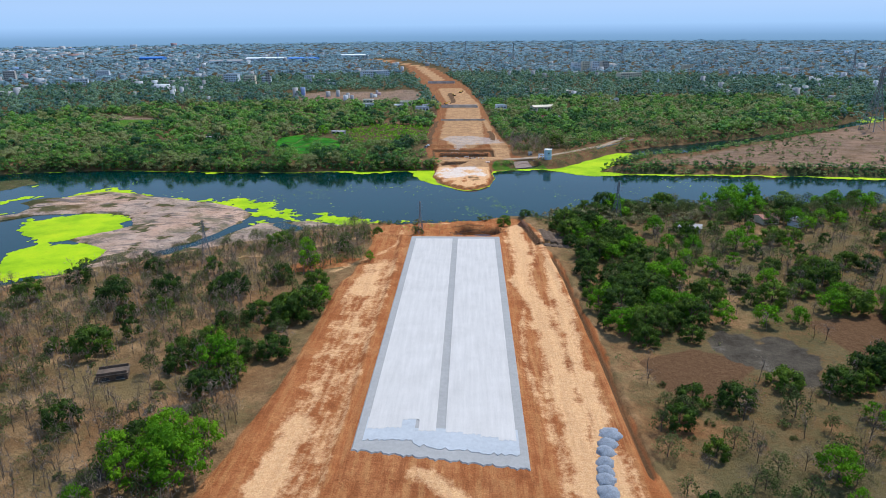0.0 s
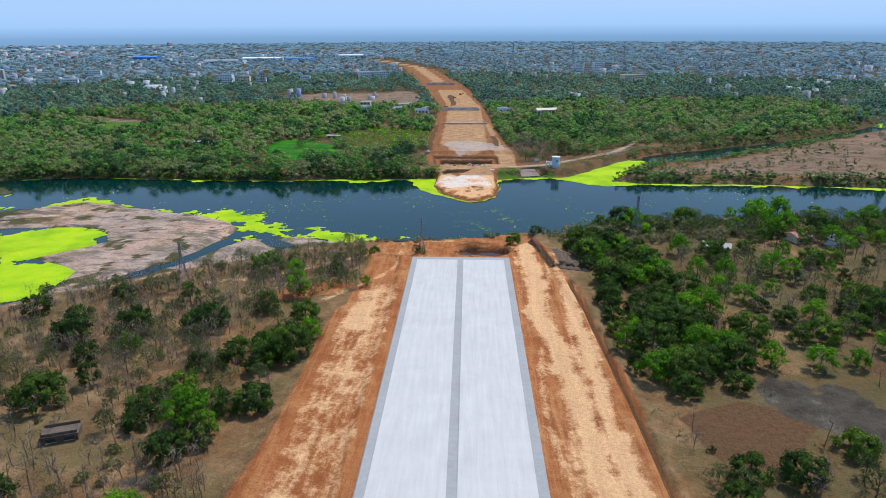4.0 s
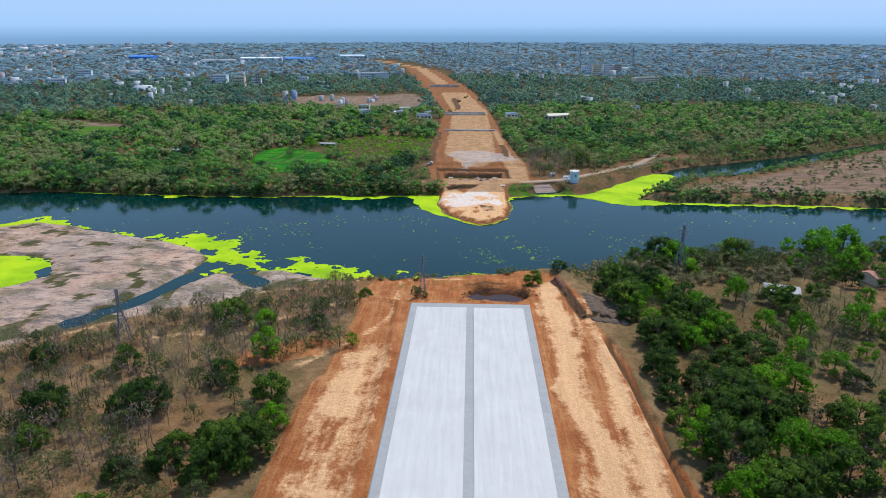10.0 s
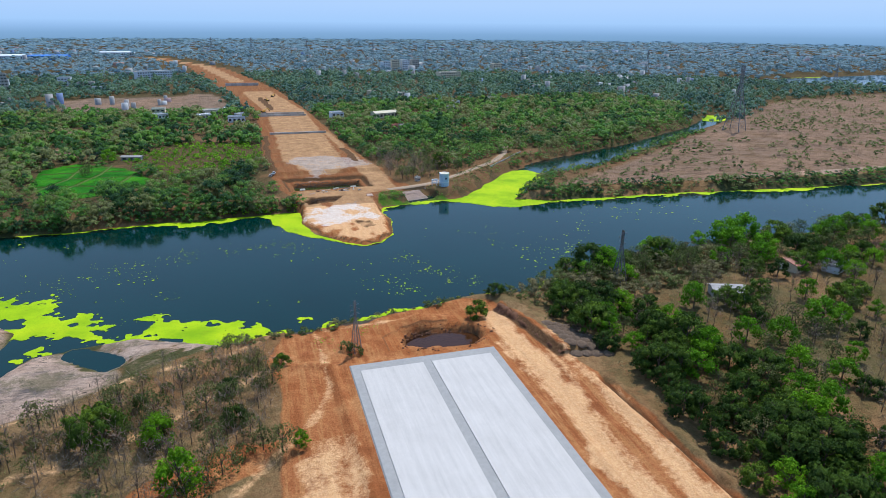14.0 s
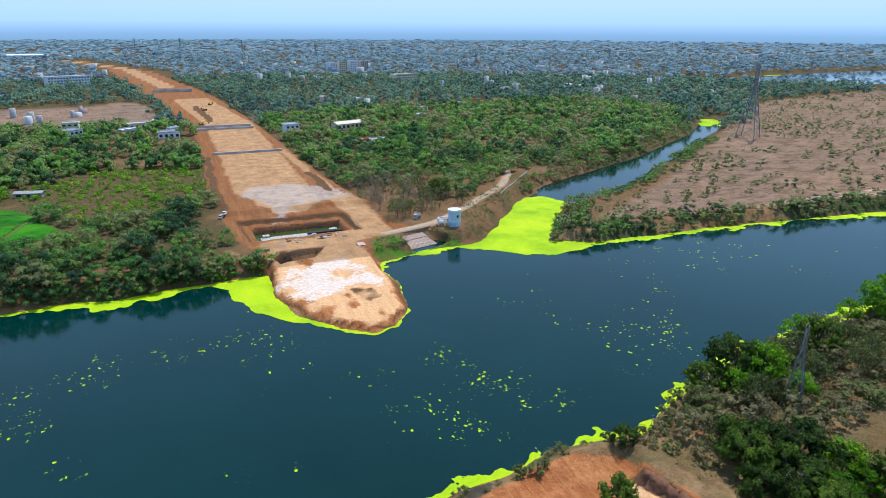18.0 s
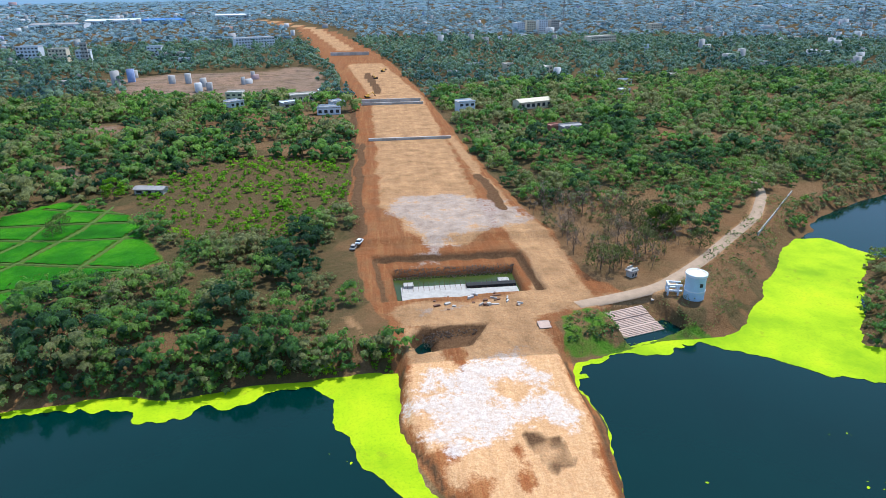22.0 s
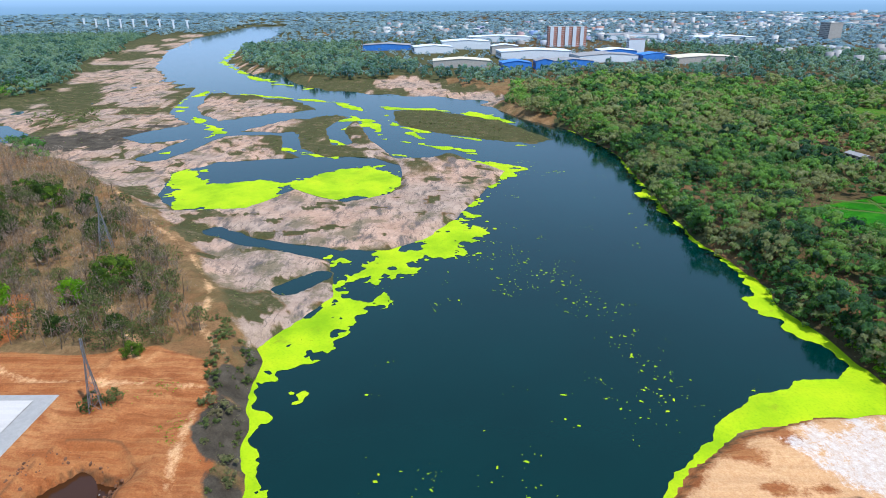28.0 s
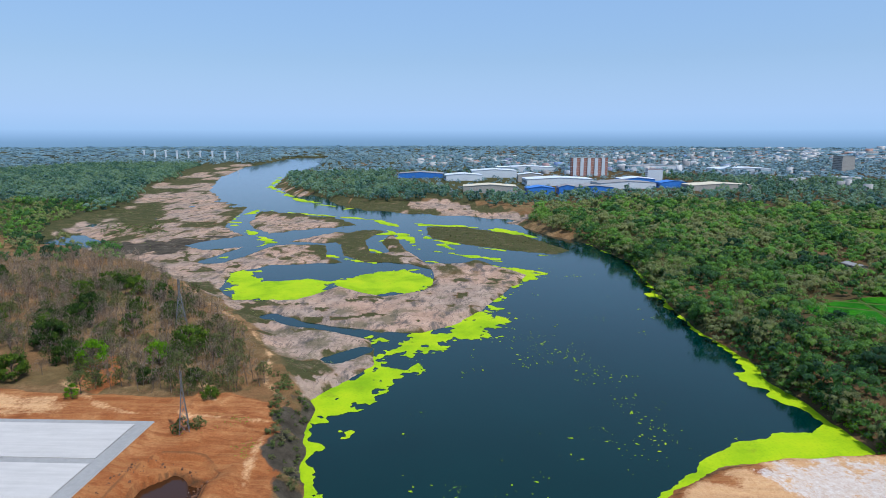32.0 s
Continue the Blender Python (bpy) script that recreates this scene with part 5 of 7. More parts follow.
west_spots = scatter(NORTH_WEST, 6.7, glades, 11, CLEAR + [GARDEN, KNOLL] + [FIELD_WEST, FIELD_MID, FIELD_SMALL, FIELD_ROAD])
NORTH_EAST = [(40, 260), (52, 228), (66, 224), (84, 238), (104, 256), (124, 276), (146, 296), (190, 298), (262, 336), (378, 410), (470, 502), (420, 632), (200, 632), (26, 592), (30, 412), (38, 312)]
east_spots = scatter(NORTH_EAST, 6.7, glades, 12, CLEAR + [[(84, 402), (112, 402), (112, 437), (84, 437)], [(76, 480), (104, 480), (104, 507), (76, 507)]])
HOMES = [(-52, 505), (-74, 565), (-82, 537), (-125, 548), (-130, 582), (-60, 592), (-48, 537), (43, 497), (93, 504), (180, 552), (200, 602), (97, 420), (-120, 328), (-231, 295)]
yard = lambda p: min(math.hypot(p[0] - x, p[1] + 6 - y) for x, y in HOMES) < 15
west_spots, east_spots = [p for p in west_spots if not yard(p)], [p for p in east_spots if not yard(p)]
close = lambda p: p[1] < 322 - 0.35 * abs(p[0])
dry_side = lambda p: 36 < p[0] < 86 and p[1] < 284
woodland("woodland", [p for p in west_spots if close(p)], (0.7, 1.85), 330, 0.19, WOODS, 60, "mixed green woodland along the far river bank", 0.9, 4.2, 16, 0.74)
woodland("woodland", [p for p in west_spots if not close(p)], (0.8, 1.9), 36, 0.55, WOODS, 64, "mixed green woodland behind the far river bank", 0.9, 4.3, 7, 0.95)
near_lane = lambda p: p[1] < 352 and p[0] < 230
woodland("woodland", [p for p in east_spots if not dry_side(p) and near_lane(p)], (0.7, 1.6), 240, 0.22, WOODS, 70, "mixed green woodland beside the earthworks", 0.9, 4.2, 14, 0.76)
woodland("woodland", [p for p in east_spots if not dry_side(p) and not near_lane(p)], (0.8, 1.7), 34, 0.55, WOODS, 72, "mixed green woodland behind the earthworks", 0.9, 4.3, 7, 1.0)
shore = lambda x, y: (wetness(x, y) > -9) * 0.9
woodland("bank_bushes", scatter([(-20, 174), (-60, 170), (-140, 166), (-345, 162), (-345, 192), (-200, 188), (-60, 186), (-20, 186)], 3.0, shore, 18, [PENINSULA]), (0.55, 1.2), 90, 0.40, WOODS, 79, "dense green bushes overhanging the river bank", 0.9, 4.0, 7, 0.85)
woodland("bank_bushes", scatter([(140, 254), (190, 272), (270, 322), (400, 402), (400, 432), (260, 344), (180, 298), (130, 282), (112, 254)], 3.4, shore, 19, [LANE]), (0.3, 0.8), 60, 0.42, WOODS, 81, "dense green bushes along the side channel", 0.9, 4.0, 7, 0.85)
woodland("bank_bushes", scatter([(98, 174), (112, 164), (200, 156), (330, 144), (420, 144), (420, 164), (330, 170), (200, 178), (122, 190)], 3.6, lambda x, y: (wetness(x, y) > -13) * 0.85, 41), (0.4, 1.0), 60, 0.42, WOODS, 83, "green bushes on the bank of the sandy flat", 0.8, 4.0, 7, 0.85)
woodland("bank_bushes", scatter([(100, 178), (118, 198), (140, 226), (238, 275), (341, 347), (356, 337), (250, 260), (152, 214), (125, 186)], 3.8, lambda x, y: (wetness(x, y) > -14) * 0.7, 42), (0.35, 0.9), 60, 0.42, WOODS, 84, "green bushes beside the side channel", 0.8, 4.0, 7, 0.85)
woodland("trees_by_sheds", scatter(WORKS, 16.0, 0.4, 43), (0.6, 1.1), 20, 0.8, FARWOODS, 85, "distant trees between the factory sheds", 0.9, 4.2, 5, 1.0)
woodland("scrub", [p for p in east_spots if dry_side(p)], (0.4, 0.95), 150, 0.28, SCRUB, 74, "dry olive thorn scrub beside the earthworks", 1.0, 4.0, 12, 0.6)
woodland("garden_plants", scatter(GARDEN, 3.4, lambda x, y: 0.6 + 0.4 * (fbm(x, y, 16, 72) > 0.46), 15, [SITE_FAR, PADDY]), (0.2, 0.6), 36, 0.55, BRIGHT, 76, "low green garden crops and bushes", 0.8, 3.8, 8, 0.9)
woodland("bushes", scatter([(-60, 176), (-20, 178), (-20, 184), (-60, 182)], 2.6, 0.9, 16, [PENINSULA]), (0.25, 0.5), 90, 0.42, BRIGHT, 77, "bright green bushes along the river bank", 0.9, 3.8, 8, 0.8)
woodland("bushes", scatter([(25, 184), (45, 190), (60, 191), (60, 195), (42, 198), (27, 195), (24, 181)], 1.3, 0.95, 17, []), (0.1, 0.30), 40, 0.45, WOODS, 78, "green grass tufts and bushes by the round well", 0.8, 3.8, 8, 0.8)
SAND_FLAT = [(112, 178), (300, 164), (900, 192), (1500, 292), (900, 592), (620, 552), (490, 432), (341, 337), (240, 268), (180, 230), (140, 220)]
rim = lambda x, y: np.where(wetness(x, y) > -11, 0.9, np.where(fbm(x, y, 60, 35) > 0.54, 0.4, 0.05))
woodland("scrub", scatter(SAND_FLAT, 7.5, rim, 13), (0.4, 0.95), 12, 0.7, SCRUB, 80, "olive scrub on the sandy flat by the river", 0.8, 4.2, 5, 0.9)
SOUTH_WEST = [(-250, -125), (-350, -250), (-440, -285), (-580, -310), (-850, -430), (-1500, -600), (-1500, -900), (-260, -900), (-200, -240)]
south_spots = scatter(SOUTH_WEST, 9.5, lambda x, y: np.where(x < -320, 0.95, 0.35), 14)
woodland("woodland", [p for p in south_spots if p[0] > -560 and p[1] > -480], (0.7, 1.5), 60, 0.45, WOODS, 90, "green woodland upstream of the rocks", 1.0, 4.2, 8, 0.85)
woodland("woodland", [p for p in south_spots if p[0] <= -560 or p[1] <= -480], (0.9, 1.9), 14, 0.7, MIDWOODS, 91, "dark green woodland far upstream", 1.0, 4.2, 8, 0.9)
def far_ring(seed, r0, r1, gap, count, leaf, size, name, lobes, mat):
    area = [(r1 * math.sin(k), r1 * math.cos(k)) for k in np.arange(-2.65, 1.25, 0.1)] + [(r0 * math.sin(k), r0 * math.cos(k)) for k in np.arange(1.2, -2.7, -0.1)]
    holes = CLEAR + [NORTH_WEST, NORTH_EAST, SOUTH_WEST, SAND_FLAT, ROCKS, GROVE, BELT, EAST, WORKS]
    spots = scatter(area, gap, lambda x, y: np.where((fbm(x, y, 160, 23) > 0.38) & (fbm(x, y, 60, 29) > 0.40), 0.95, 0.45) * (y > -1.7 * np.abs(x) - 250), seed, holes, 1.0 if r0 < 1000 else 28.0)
    woodland(name, spots, size, count, leaf, mat, seed, "distant trees on the plain in haze-tinted colours", min(1.0, 1.1 / size[0]), 4.2, lobes, 1.0)
far_ring(101, 560, 1150, 11.0, 10, 0.95, (1.0, 1.9), "woodland", 5, MIDWOODS)
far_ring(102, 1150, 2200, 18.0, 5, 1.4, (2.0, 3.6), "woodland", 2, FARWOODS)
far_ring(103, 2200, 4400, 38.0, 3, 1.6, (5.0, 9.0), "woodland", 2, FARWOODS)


# ---------------------------------------------------------------- loose rafts of weed
def build_rafts():
    r = np.random.default_rng(55)
    V, F = [], []
    areas = [(-150, 60, 60, 167, 110), (-130, -20, 70, 157, 240), (-20, 110, 60, 122, 60), (60, 260, 90, 157, 260), (-110, -30, 40, 110, 420), (-250, -140, 90, 172, 300), (-60, 110, 60, 120, 60)]
    spots = []
    for x0, x1, y0, y1, n in areas:
        for _ in range(n):
            x, y = x0 + (x1 - x0) * r.random(), y0 + (y1 - y0) * r.random()
            streak = fbm(np.array([x * 0.9 + y * 0.5]), np.array([y * 0.45 - x * 0.25]), 17, 15)[0]
            if r.random() < 5.0 * max(0.0, streak - 0.55) + 0.03:
                spots.append((x, y))
    # streams in which the current gathers them
    for line, n in (([(-128, 98), (-98, 111), (-76, 120), (-47, 129), (-18, 128)], 60), ([(16, 102), (22, 86), (30, 71), (38, 61)], 42), ([(62, 72), (76, 80), (94, 93), (117, 122)], 34), ([(-107, 118), (-89, 122), (-44, 131)], 16), ([(18, 57), (12, 66), (7, 82)], 16)):
        line = np.array(line, float)
        for t in r.random(n) * (len(line) - 1.001):
            k = int(t)
            p = line[k] + (t - k) * (line[k + 1] - line[k]) + r.normal(size=2) * 3.2
            spots.append((p[0], p[1]))
    for x, y in spots:
        if wetness(np.array([x]), np.array([y]))[0] > 2.5:
            for _ in range(r.integers(1, 7)):
                cx, cy, s = x + r.normal() * 2.0, y + r.normal() * 2.0, 0.09 + 0.36 * r.random() ** 4
                k = r.integers(6, 10)
                base = len(V)
                stretch, turn = 1 + 1.2 * r.random(), r.random() * 3.14
                V.append((cx, cy, WATER + 0.05))
                for a in range(k):
                    q = s * (0.45 + 0.75 * r.random())
                    u, v = q * stretch * math.cos(a * math.tau / k), q * math.sin(a * math.tau / k)
                    V.append((cx + u * math.cos(turn) - v * math.sin(turn), cy + u * math.sin(turn) + v * math.cos(turn), WATER + 0.05))
                F += [(base, base + 1 + a, base + 1 + (a + 1) % k) for a in range(k)]
    tagged(sheet("duckweed_rafts", V, F, WEED), "small loose rafts of yellow-green duckweed", "water weed", kind="stuff")


build_rafts()

# ---------------------------------------------------------------- things
STEEL = plain("galvanised_steel", (0.22, 0.22, 0.23), 0.5, 0.2, 3.0, 0.6)
WHITE_PAINT = plain("weathered_white_paint", (0.62, 0.66, 0.70), 0.7, 0.12, 0.7)
PALE_BLUE = plain("pale_blue_wash", (0.42, 0.56, 0.66), 0.75, 0.12, 0.5)
CAST = plain("weathered_concrete", (0.40, 0.37, 0.33), 0.85, 0.25, 0.6)
CREAM = plain("cream_render", (0.62, 0.54, 0.40), 0.8, 0.15, 0.4)
BRICK = plain("brick_red_render", (0.38, 0.17, 0.12), 0.85, 0.2, 0.4)
BLUE_SHEET = plain("blue_sheet_metal", (0.05, 0.20, 0.58), 0.5, 0.2, 0.3)
GREY_SHEET = plain("grey_sheet_roof", (0.29, 0.27, 0.255), 0.6, 0.25, 0.4)
DARK = plain("dark_opening", (0.03, 0.035, 0.04), 0.4, 0.2, 1.0)
RUST = plain("rusty_steel", (0.16, 0.08, 0.05), 0.7, 0.3, 1.5, 0.3)
YELLOW = plain("machine_yellow", (0.60, 0.33, 0.03), 0.5, 0.15, 1.0)
RUBBER = plain("rubber", (0.02, 0.02, 0.02), 0.8, 0.2, 2.0)
GRAVEL = plain("grey_aggregate", (0.24, 0.26, 0.29), 0.95, 0.35, 2.2, 0.0, 0.6)
SANDHEAP = plain("brown_gravel", (0.125, 0.084, 0.056), 0.95, 0.35, 1.6, 0.0, 1.0)
CUT_SOIL = plain("cut_brown_soil", (0.17, 0.078, 0.042), 0.95, 0.45, 0.9, 0.0, 0.9)
RUBBLE = plain("dark_rubble", (0.13, 0.092, 0.066), 0.95, 0.5, 0.9, 0.0, 0.8)


def ground_at(x, y):
    return float(terrain(np.array([float(x)]), np.array([float(y)]))[0])


def pylon(x, y, height, width, turn, label):
    p = thing("pylon", x, y, ground_at(x, y) - 0.3, label, "pylon", "power pylons", turn)
    half = lambda z: width / 2 * (1 - 0.86 * min(1, z / (height * 0.72))) if z < height * 0.72 else width * 0.07
    girth = 0.012 * width + 0.05
    levels = [height * k for k in (0, 0.16, 0.30, 0.42, 0.53, 0.63, 0.72, 0.80, 0.88, 1.0)]
    for sx, sy in ((-1, -1), (1, -1), (1, 1), (-1, 1)):
        bm = bmesh.new()
        rings = [[bm.verts.new((sx * half(z) + u * girth, sy * half(z) + v * girth, z)) for u, v in ((-1, -1), (1, -1), (1, 1), (-1, 1))] for z in levels]
        for a, b in zip(rings, rings[1:]):
            for k in range(4):
                bm.faces.new((a[k], a[(k + 1) % 4], b[(k + 1) % 4], b[k]))
        bm.faces.new(rings[-1])
        part("leg", bm, STEEL, p)
    bm = bmesh.new()
    for a, b in zip(levels, levels[1:]):
        h, g = half(a), half(b)
        for s in (-1, 1):
            add_rod(bm, (-h, s * h, a), (g, s * g, b), girth * 0.5, None, 3)
            add_rod(bm, (h, s * h, a), (-g, s * g, b), girth * 0.5, None, 3)
            add_rod(bm, (s * h, -h, a), (s * g, g, b), girth * 0.5, None, 3)
            add_rod(bm, (s * h, h, a), (s * g, -g, b), girth * 0.5, None, 3)
            add_rod(bm, (-h, s * h, a), (h, s * h, a), girth * 0.5, None, 3)
    part("bracing", bm, STEEL, p)
    for z in (0.74, 0.83, 0.92):
        bm = bmesh.new()
        reach = width * (0.62 - 0.35 * (z - 0.74))
        for s in (-1, 1):
            add_rod(bm, (0, 0, z * height), (s * reach, 0, z * height), girth * 0.7, None, 3)
            add_rod(bm, (0, 0, (z + 0.05) * height), (s * reach, 0, z * height), girth * 0.6, None, 3)
            add_rod(bm, (s * reach, 0, z * height), (s * reach, 0, z * height - 0.03 * height), girth * 0.6, None, 4)
        part("cross_arm", bm, STEEL, p)
    return p


for x, y, h, w, turn, label in ((-17.3, 10, 16, 2.4, 20, "slim galvanised lattice pylon with shrubs at its foot"), (83, 37, 21, 4.4, 30, "grey lattice pylon among bank trees"), (-107, -31, 19, 4.2, 20, "grey lattice pylon in dry woodland"),
                                (386, 339, 58, 15, 25, "tall grey lattice pylon on the sandy flat"), (640, 292, 40, 9, 25, "tall grey lattice pylon on the sandy flat"), (818, 639, 42, 9, 25, "distant grey lattice pylon"),
                                (736, 1013, 46, 10, 25, "distant grey lattice pylon"), (404, 1494, 50, 11, 25, "distant grey lattice pylon"), (285, 1575, 50, 11, 25, "distant grey lattice pylon"),
                                (140, 1840, 50, 11, 25, "distant grey lattice pylon"), (-13, 2049, 52, 11, 25, "distant grey lattice pylon"), (-134, 2077, 52, 11, 25, "distant grey lattice pylon"), (560, 1242, 44, 10, 25, "distant grey lattice pylon")):
    pylon(x, y, h, w, turn, label)


def ring_mesh(bm, radius, z0, z1, thick, sides=32, cx=0, cy=0):
    rows = []
    for r, z in ((radius, z0), (radius, z1), (radius - thick, z1), (radius - thick, z0)):
        rows.append([bm.verts.new((cx + r * math.cos(k * math.tau / sides), cy + r * math.sin(k * math.tau / sides), z)) for k in range(sides)])
    for a, b in zip(rows, rows[1:] + rows[:1]):
        for k in range(sides):
            bm.faces.new((a[k], a[(k + 1) % sides], b[(k + 1) % sides], b[k]))


def intake_tower():
    t = thing("intake_tower", 62.6, 193.4, WATER - 0.6, "pale blue round concrete water intake tower on the bank", "water tower")
    bm = bmesh.new()
    bmesh.ops.create_cone(bm, cap_ends=True, segments=40, radius1=2.85, radius2=2.75, depth=12.6, matrix=Matrix.Translation((0, 0, 6.3)))
    part("shaft", bm, PALE_BLUE, t)
    for z, r in ((12.1, 3.02), (7.6, 2.92)):
        bm = bmesh.new()
        ring_mesh(bm, r, z, z + (0.7 if z > 9 else 0.3), 0.45)
        part("ring_band", bm, WHITE_PAINT, t, "white concrete ring band")
    bm = bmesh.new()
    bmesh.ops.create_cone(bm, cap_ends=True, segments=40, radius1=2.56, radius2=2.5, depth=0.12, matrix=Matrix.Translation((0, 0, 12.68)))
    part("roof", bm, CREAM, t, "sandy flat roof")
    for a in (-1.2, 0.7):
        bm = bmesh.new()
        add_box(bm, 2.7, 2.84, -0.45, 0.45, 9.4, 10.5, Matrix.Rotation(a, 4, "Z"))
        part("window", bm, DARK, t, "dark window")
    bm = bmesh.new()
    ring_mesh(bm, 2.9, 0, 1.3, 0.2)
    part("stained_foot", bm, CAST, t, "grey concrete foot")
    # frame of the gangway beside the shaft
    for x in (-7.0, -4.2):
        for y in (0.6, 3.0):
            box("column", x - 0.22, x + 0.22, y - 0.22, y + 0.22, 1.5, 8.2, WHITE_PAINT, t)
    for z in (4.4, 6.4, 8.1):
        box("beam", -7.3, -3.2, 0.35, 0.85, z, z + 0.4, WHITE_PAINT, t)
        box("beam", -7.3, -3.2, 2.75, 3.25, z, z + 0.4, WHITE_PAINT, t)
        box("beam", -7.25, -6.75, 0.85, 2.75, z, z + 0.4, WHITE_PAINT, t)
    box("deck", -11.5, -3.0, -0.2, 3.8, 3.4, 3.75, CAST, t, "grey concrete deck")
    box("retaining_wall", -8.0, -2.5, -1.4, -0.9, 0.0, 3.6, PALE_BLUE, t)
    t.matrix_basis = pose(66, 201, WATER - 0.6, 0, 0, -14)


intake_tower()


def river_steps():
    s = thing("river_steps", 0, 0, 0, "pale pinkish concrete bathing steps down to the river", "steps")
    # local frame: u along the shore, v down to the water
    o, u, v = Vector((38.0, 197.4, 0)), Vector((12.6, 3.4, 0)), Vector((3.4, -8.8, 0))
    n = 18
    for k in range(n):
        z = -3.7 - 3.1 * k / n - (0.25 if 6 <= k < 12 else 0)
        a, b = o + v * (k / n), o + v * ((k + 1.02) / n)
        bm = bmesh.new()
        low = [bm.verts.new((*p.xy, -7.4)) for p in (a, a + u, b + u, b)]
        top = [bm.verts.new((*p.xy, z)) for p in (a, a + u, b + u, b)]
        bm.faces.new(top)
        for i in range(4):
            bm.faces.new((low[i], low[(i + 1) % 4], top[(i + 1) % 4], top[i]))
        bmesh.ops.recalc_face_normals(bm, faces=bm.faces[:])
        part("step", bm, STEP_STONE, s)


STEP_STONE = plain("pinkish_concrete", (0.46, 0.33, 0.26), 0.9, 0.2, 0.8)
river_steps()


def round_well():
    w = thing("round_well", 20.3, 191.8, -7.2, "round grey concrete well with a sloping slab on top", "well")
    bm = bmesh.new()
    ring_mesh(bm, 2.2, 0, 4.6, 0.35)
    part("wall", bm, RUBBLE, w, "dark brown well wall")
    bm = bmesh.new()
    add_box(bm, -1.9, 1.3, -1.6, 1.7, 4.62, 4.85, Matrix.Rotation(0.1, 4, "X"))
    part("cover_slab", bm, STEP_STONE, w)
    # near-black floor: the shade down the shaft is put into its colour
    box("floor", -2.0, 2.0, -2.0, 2.0, 0.2, 0.4, DARK, w)


round_well()


# excavation for the culvert on the far side
def culvert_works():
    c = thing("culvert_foundation", 1.2, 222.5, -8.6, "pale concrete foundation raft with formwork in an open pit", "foundation")
    box("raft", -17.5, 18.5, -5.0, 0.4, 0.2, 2.45, CAST, c, "pale concrete raft", 0.05)
    box("raft_edge", -17.5, 4.0, 0.45, 4.6, 0.2, 2.1, CAST, c, "grey concrete bed under steel bars", 0.05)
    box("formwork", 3.0, 18.5, 1.4, 3.8, 0.2, 2.9, RUBBER, c, "black steel formwork")
    for k in range(22):
        x = -17 + k * 1.65
        bm = bmesh.new()
        add_rod(bm, (x, 3.3, 0.3), (x, 3.3, 3.9), 0.05, None, 4)
        add_rod(bm, (x, 0.5, 2.4), (x, 3.3, 3.0), 0.04, None, 4)
        part("rebar", bm, RUST, c)
    for x, w in ((-16.5, 3.0), (13.5, 3.4)):
        box("pier_block", x, x + w, 3.6, 6.2, 0.2, 2.9, CAST, c, "grey concrete block")
    # stone revetment at the back
    rr = random.Random(5)
    bm = bmesh.new()
    for k in range(900):
        x, s = rr.uniform(-19, 20), rr.uniform(0.12, 0.32)
        z = rr.uniform(0.4, 4.6)
        y = 10.4 + z * 0.75 + rr.uniform(-0.4, 0.4)
        r = bmesh.ops.create_icosphere(bm, subdivisions=1, radius=s, matrix=pose(x, y, z, rr.uniform(0, 180), rr.uniform(0, 180)) @ Matrix.Diagonal((1.2, 0.8, 0.7, 1)))
    tagged(part("rubble_slope", bm, RUBBLE), "dark rubble slope behind the foundation", "rubble", kind="stuff").matrix_basis = pose(1.2, 221.5, -8.6)
    bm = bmesh.new()
    for k in range(240):
        t = rr.random()
        x, s = -14 + 15 * t, rr.uniform(0.14, 0.34)
        bmesh.ops.create_icosphere(bm, subdivisions=1, radius=s, matrix=pose(x + 1.5, 192.6 + rr.uniform(-0.6, 2.2) + 0.2 * x, -5.2 + rr.uniform(-1.6, 1.9), rr.uniform(0, 180), rr.uniform(0, 180)) @ Matrix.Diagonal((1.5, 0.8, 0.6, 1)))
    tagged(part("rubble_slope", bm, RUBBLE), "dark rubble on the side of the small pit", "rubble", kind="stuff")


culvert_works()
bm = bmesh.new()
bmesh.ops.create_grid(bm, x_segments=1, y_segments=1, size=1.0, matrix=Matrix.Translation((1, 225, WATER + 0.06)) @ Matrix.Diagonal((19.5, 11.5, 1, 1)))
tagged(part("pond", bm, water_material("green_pit_water", (0.045, 0.065, 0.014))), "stagnant green water in the foundation pit", "water", kind="structure")
bm = bmesh.new()
bmesh.ops.create_circle(bm, cap_ends=True, segments=28, radius=1.0, matrix=Matrix.Translation((10, 13, -4.4)) @ Matrix.Diagonal((12.5, 8.0, 1, 1)))
tagged(part("pond", bm, MUD_WATER), "brown muddy water in the dug pit", "water", kind="structure")
bm = bmesh.new()
bmesh.ops.create_grid(bm, x_segments=1, y_segments=1, size=1.0, matrix=Matrix.Translation((9.5, 16, WATER + 0.75)) @ Matrix.Diagonal((12.5, 8.5, 1, 1)))
tagged(part("pond", bm, MUD_WATER), "brown muddy water in the pit by the river end", "water", kind="structure")


